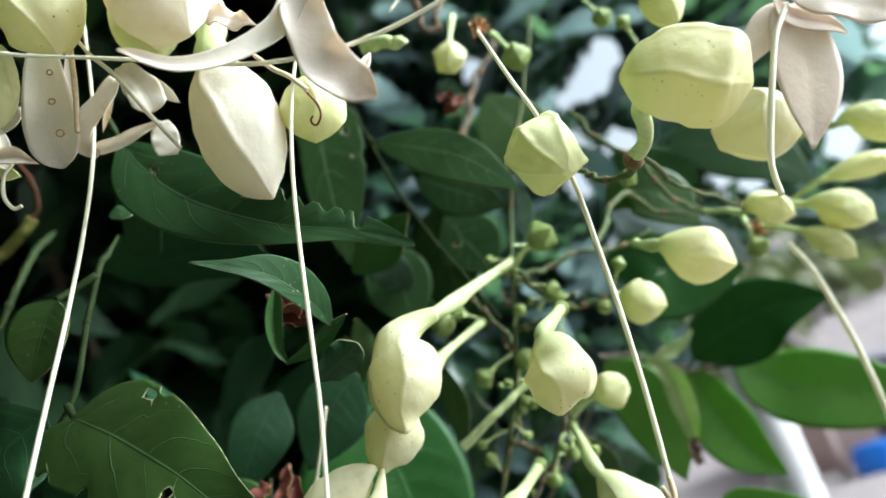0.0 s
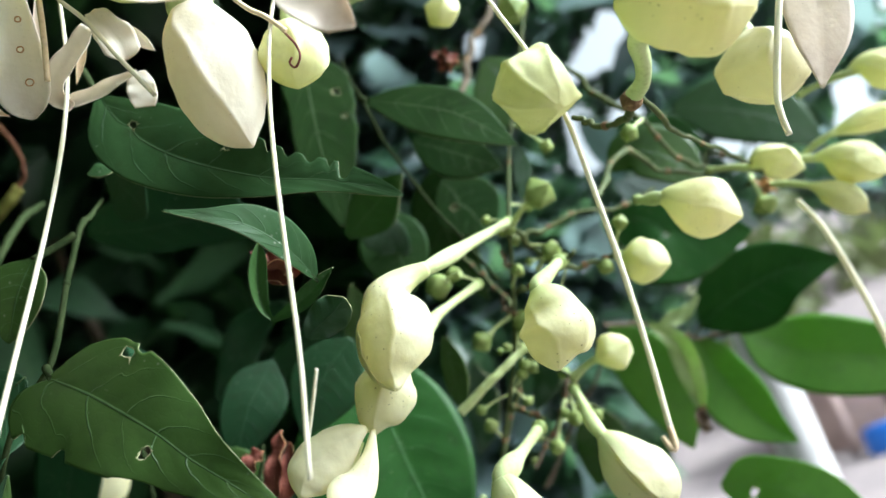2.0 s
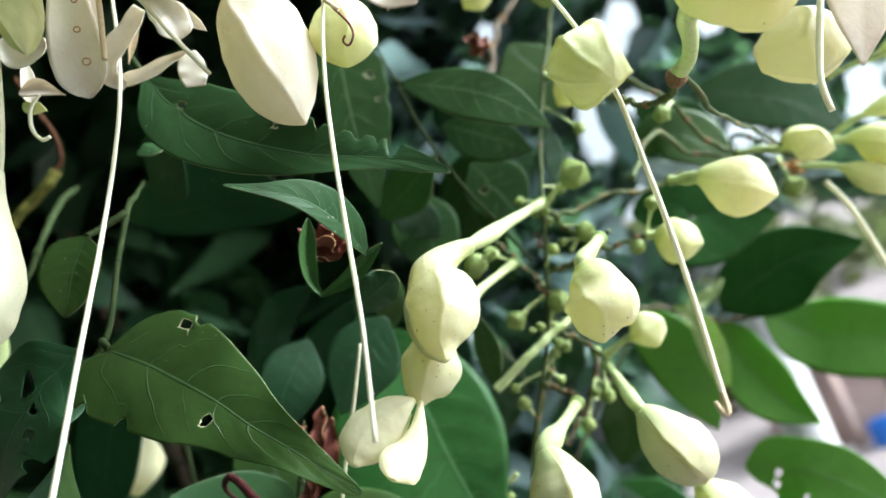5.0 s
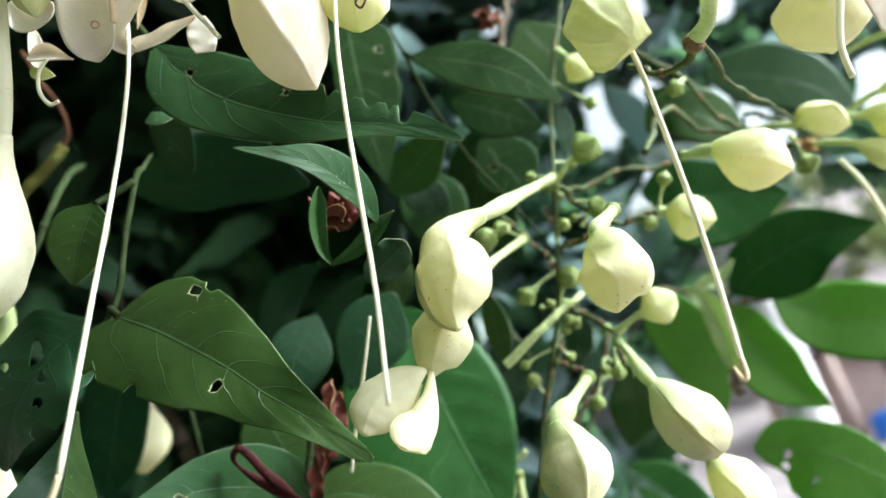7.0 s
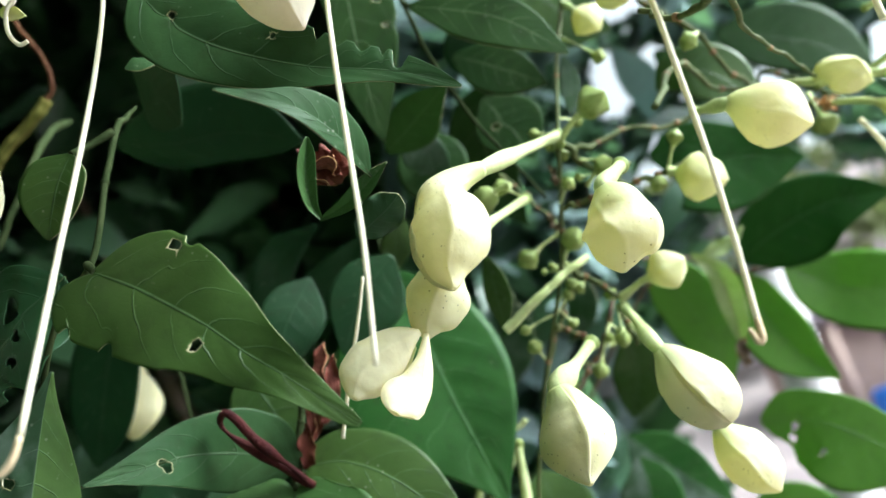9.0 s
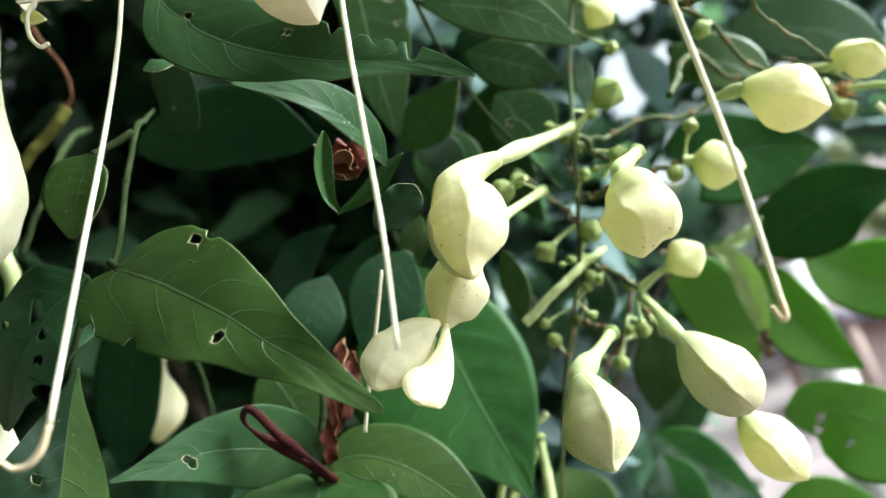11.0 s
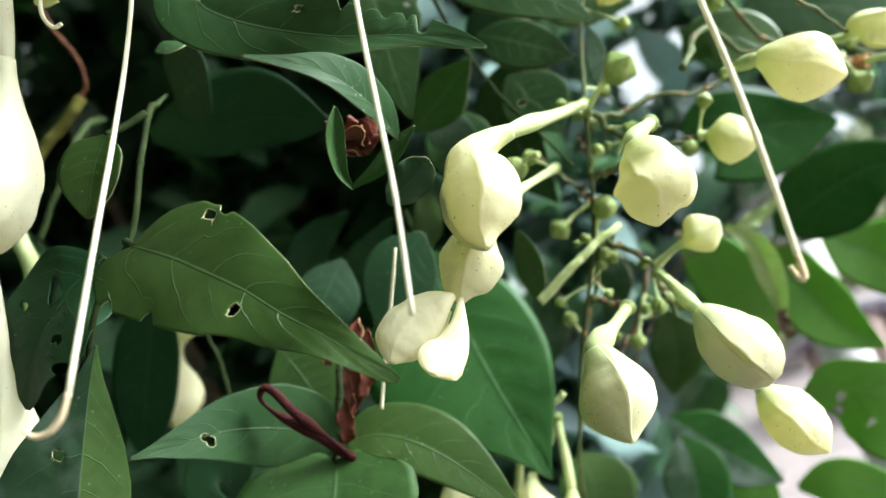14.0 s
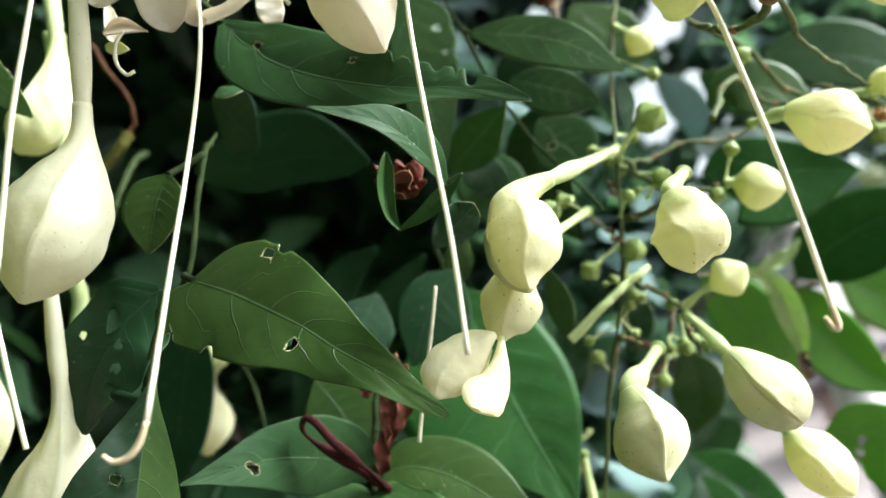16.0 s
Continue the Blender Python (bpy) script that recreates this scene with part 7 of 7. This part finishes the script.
# ---- hanging styles ----
style([(-0.0743, 0.1672, 1.6634), (-0.0756, 0.1751, 1.6543), (-0.0752, 0.1843, 1.6137), (-0.0738, 0.1809, 1.5873), (-0.0749, 0.1774, 1.561), (-0.0776, 0.174, 1.5347), (-0.0809, 0.1705, 1.5083), (-0.0852, 0.1657, 1.472)], 0.00062, "long cream thread-like style ending in a hook",
      hook=[(-0.0852, 0.1657, 1.472), (-0.0876, 0.1673, 1.4682), (-0.0904, 0.1682, 1.4661), (-0.0936, 0.1684, 1.4659), (-0.0954, 0.1677, 1.4675)])
style([(-0.0035, 0.1584, 1.612), (-0.0102, 0.1604, 1.5891), (-0.0138, 0.1625, 1.5662), (-0.0153, 0.1646, 1.5433), (-0.0159, 0.1667, 1.5203), (-0.0165, 0.1687, 1.4974), (-0.0184, 0.1708, 1.4725)], 0.00062, "long cream style hanging straight down")
style([(-0.023, 0.2422, 1.5184), (-0.0282, 0.248, 1.5036), (-0.035, 0.2552, 1.4857), (-0.0391, 0.2598, 1.4734)], 0.0007, "thin cream style behind the half-open bud")
style([(0.0429, 0.1554, 1.591), (0.0481, 0.1579, 1.5755), (0.0527, 0.1595, 1.5621), (0.0557, 0.1614, 1.5486), (0.0569, 0.1609, 1.54), (0.0584, 0.1645, 1.522), (0.0596, 0.1682, 1.503), (0.0601, 0.172, 1.484), (0.06, 0.1757, 1.4655)], 0.0007, "long stiff cream style with a blunt tip",
      hook=[(0.06, 0.1754, 1.467), (0.06, 0.1762, 1.463), (0.0592, 0.1766, 1.4622), (0.0582, 0.176, 1.464), (0.0578, 0.1757, 1.4652)])
style([(0.1431, 0.1685, 1.593), (0.138, 0.1676, 1.5866), (0.1333, 0.1679, 1.58), (0.1265, 0.1707, 1.5641), (0.1204, 0.1755, 1.5463), (0.119, 0.1766, 1.5395), (0.1189, 0.1774, 1.5332)], 0.001, "short pale style curling at its end")
style([(0.1853, 0.2888, 1.5606), (0.1911, 0.2899, 1.5455), (0.1978, 0.2962, 1.5193), (0.2012, 0.3011, 1.4969), (0.2049, 0.3099, 1.4662)], 0.0014, "cream style trailing over the backlit leaves")
style([(-0.081, 0.1394, 1.5955), (-0.0698, 0.1391, 1.5914), (-0.0503, 0.1378, 1.5852), (-0.0329, 0.1375, 1.5797), (-0.014, 0.1359, 1.5743), (0.0038, 0.1328, 1.5723), (0.0178, 0.1297, 1.5734), (0.032, 0.1257, 1.5763)], 0.0006, "thin style lying across the bunch")
style([(-0.0682, 0.151, 1.6359), (-0.0705, 0.1581, 1.617), (-0.0713, 0.1637, 1.6032), (-0.0726, 0.1689, 1.5904)], 0.0008, "limp tan withered style", STYLE_TAN)
style([(-0.021, 0.1579, 1.5997), (-0.0156, 0.1592, 1.5935), (-0.0113, 0.1594, 1.5897), (-0.0067, 0.1604, 1.5845)], 0.0007, "withered orange-tan flower filament", STYLE_TAN)
style([(-0.0989, 0.1431, 1.5807), (-0.104, 0.1481, 1.5653), (-0.1105, 0.1546, 1.5468), (-0.1164, 0.1623, 1.528), (-0.1219, 0.1694, 1.5105)], 0.0007, "cream style hanging before the ivory bud")
style([(-0.1277, 0.1775, 1.512), (-0.1278, 0.181, 1.5044), (-0.1278, 0.1863, 1.493), (-0.1274, 0.1926, 1.4796)], 0.0007, "cream style before the lower ivory bud")
style([(-0.095, 0.1776, 1.5904), (-0.0977, 0.1783, 1.5867), (-0.0981, 0.1798, 1.581), (-0.0956, 0.1804, 1.5769), (-0.0931, 0.1801, 1.5771)], 0.0006, "short pale style curled up")
style([(0.0242, 0.1904, 1.6381), (0.0392, 0.1906, 1.6576), (0.0533, 0.1903, 1.6784)], 0.0006, "thin thread crossing above the petals")
style([(-0.0694, 0.1576, 1.6164), (-0.0655, 0.1603, 1.6099), (-0.0596, 0.163, 1.6032), (-0.0526, 0.1676, 1.5921), (-0.0454, 0.172, 1.5814)], 0.0007, "thin pale filament among the petals")

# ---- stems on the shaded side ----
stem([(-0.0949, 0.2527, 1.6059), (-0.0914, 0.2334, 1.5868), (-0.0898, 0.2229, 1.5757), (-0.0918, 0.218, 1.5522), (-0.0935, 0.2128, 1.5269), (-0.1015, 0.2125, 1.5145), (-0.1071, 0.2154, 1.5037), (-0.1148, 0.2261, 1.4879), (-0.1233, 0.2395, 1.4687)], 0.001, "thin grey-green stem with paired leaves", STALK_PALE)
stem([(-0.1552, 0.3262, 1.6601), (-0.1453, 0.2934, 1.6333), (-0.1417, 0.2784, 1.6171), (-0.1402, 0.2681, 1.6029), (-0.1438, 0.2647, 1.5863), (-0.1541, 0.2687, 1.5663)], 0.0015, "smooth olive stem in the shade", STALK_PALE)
stem([(-0.1584, 0.2459, 1.6692), (-0.1587, 0.2541, 1.6396), (-0.1655, 0.2733, 1.5866), (-0.1701, 0.2947, 1.5405)], 0.0037, "straight yellow-green stem behind the buds", STALK)
stem([(-0.1592, 0.2756, 1.6905), (-0.1539, 0.2811, 1.6768), (-0.1475, 0.2859, 1.6649), (-0.1459, 0.2904, 1.6538), (-0.1499, 0.2931, 1.647)], 0.0012, "dark red-brown stem in deep shade", STALK_RED, nodes=())
stem([(-0.1491, 0.2928, 1.6478), (-0.1568, 0.2956, 1.6407), (-0.1685, 0.2989, 1.6327), (-0.1783, 0.303, 1.6225), (-0.1849, 0.3089, 1.6078)], 0.0024, "smooth olive-yellow stem in the shade", STALK_OLIVE, nodes=())
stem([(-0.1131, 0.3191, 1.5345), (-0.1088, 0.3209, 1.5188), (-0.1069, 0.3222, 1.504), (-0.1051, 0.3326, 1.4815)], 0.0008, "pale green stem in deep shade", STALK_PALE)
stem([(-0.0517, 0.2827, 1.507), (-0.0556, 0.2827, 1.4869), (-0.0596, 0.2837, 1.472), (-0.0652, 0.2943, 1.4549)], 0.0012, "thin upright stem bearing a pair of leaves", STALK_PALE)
stem([(0.0122, 0.2, 1.6324), (0.0192, 0.1952, 1.6291), (0.0265, 0.1934, 1.6245)], 0.0026, "cut green flower stalk with a swollen end", STALK)

# dried loop and dead scraps caught among the leaves
loop = thing("dried_tendril", (-0.0535, 0.2749, 1.463), "dried maroon tendril bent into a loop over the leaf", "tendril")
part("strand", tube([(-0.0531, 0.2749, 1.4629), (-0.0582, 0.2667, 1.4695), (-0.0659, 0.2587, 1.4784), (-0.0705, 0.2558, 1.4854), (-0.0738, 0.2558, 1.4881), (-0.0761, 0.258, 1.4855), (-0.0732, 0.2599, 1.481), (-0.0659, 0.2636, 1.4746), (-0.059, 0.2695, 1.4683), (-0.0538, 0.2761, 1.4626)], [(u / 12, 0.0013 * (1 + 0.35 * math.sin(5.1 * u) + 0.25 * math.sin(2.3 * u + 1))) for u in range(13)], 60, 8), MAROON, loop)
part("strand", tube([(-0.0529, 0.2762, 1.4624), (-0.0578, 0.272, 1.4674), (-0.0624, 0.2673, 1.4734), (-0.0675, 0.2644, 1.4779)], [(0, 0.0012), (0.3, 0.0019), (0.6, 0.0012), (1, 0.0006)], 20, 8), MAROON, loop)


def scrap(mids, label, size=1.0, skin=DEAD):
    """A crumpled dead leaf or flower of a few shrivelled pieces."""
    ob = thing("withered_scrap", mids[0][0], label, "dead leaf", "withered scraps")
    for k, mid in enumerate(mids):
        part("shred", blade(mid, (0.2 * (k % 3) - 0.2, -0.9, 0.3), scaled(OBLONG, 0.0035 * size), scaled(ELLIPTIC, 0.004 * size), curl=1.2, wave=0.002, nu=24, nv=10, thick=0.0004, seed=k, twist=70), [skin, skin, DEAD_TAN], ob)
    return ob


scrap([[(-0.0424, 0.2719, 1.5083), (-0.0458, 0.2735, 1.497), (-0.0498, 0.2766, 1.4845)], [(-0.0503, 0.2764, 1.4979), (-0.0492, 0.2771, 1.4885), (-0.0526, 0.2795, 1.4778)], [(-0.0402, 0.2718, 1.5035), (-0.0422, 0.2734, 1.492), (-0.0482, 0.2765, 1.4821)], [(-0.0504, 0.2763, 1.5032), (-0.0549, 0.2756, 1.4999), (-0.0578, 0.2769, 1.4968)], [(-0.05, 0.2776, 1.4847), (-0.054, 0.2801, 1.4763), (-0.0569, 0.283, 1.4695)]], "shrivelled red-brown dead flower between the leaves")
scrap([[(-0.0283, 0.2179, 1.5497), (-0.0272, 0.2171, 1.5439), (-0.0263, 0.218, 1.5392)], [(-0.0245, 0.2168, 1.5493), (-0.0282, 0.2174, 1.5433), (-0.0296, 0.2178, 1.5402)], [(-0.0295, 0.2172, 1.5466), (-0.0252, 0.2159, 1.5439), (-0.024, 0.217, 1.5412)]], "rust-coloured dead scrap held in a curled leaf", 2.3)
scrap([[(0.0452, 0.2677, 1.6581), (0.0504, 0.2649, 1.6514), (0.0554, 0.266, 1.6479)], [(0.0493, 0.2672, 1.6584), (0.0499, 0.266, 1.6491), (0.0504, 0.2677, 1.6454)], [(0.0555, 0.2677, 1.6559), (0.0501, 0.2654, 1.6502), (0.0456, 0.2672, 1.6477)]], "dark red withered flower among the twigs")
scrap([[(0.0517, 0.2736, 1.5597), (0.0522, 0.2732, 1.5555), (0.0519, 0.275, 1.5514)], [(0.0476, 0.2804, 1.5422), (0.0481, 0.28, 1.5382), (0.0487, 0.2814, 1.5349)]], "brown bract scars on the twig", 0.4, TWIG)
scrap([[(0.0529, 0.1997, 1.6356), (0.0551, 0.1984, 1.6311), (0.0566, 0.1994, 1.6285)], [(0.0583, 0.1993, 1.6354), (0.0546, 0.1985, 1.6308), (0.0521, 0.1998, 1.6287)]], "tan withered calyx above the stiff style", 0.7, DEAD_TAN)
scrap([[(0.1735, 0.2937, 1.5761), (0.1784, 0.2931, 1.5717), (0.1817, 0.2943, 1.5686)], [(0.1827, 0.2931, 1.5753), (0.1769, 0.2937, 1.5709), (0.1738, 0.2948, 1.5691)]], "tan withered bracts in the bud bunch", 0.6, DEAD_TAN)
scrap([[(0.1512, 0.3951, 1.501), (0.1521, 0.3978, 1.4939), (0.1512, 0.4006, 1.4871)], [(0.1548, 0.395, 1.5008), (0.1505, 0.3975, 1.495), (0.1526, 0.4001, 1.4882)]], "brown dead tip of the wilted leaf", 1.0, TWIG)
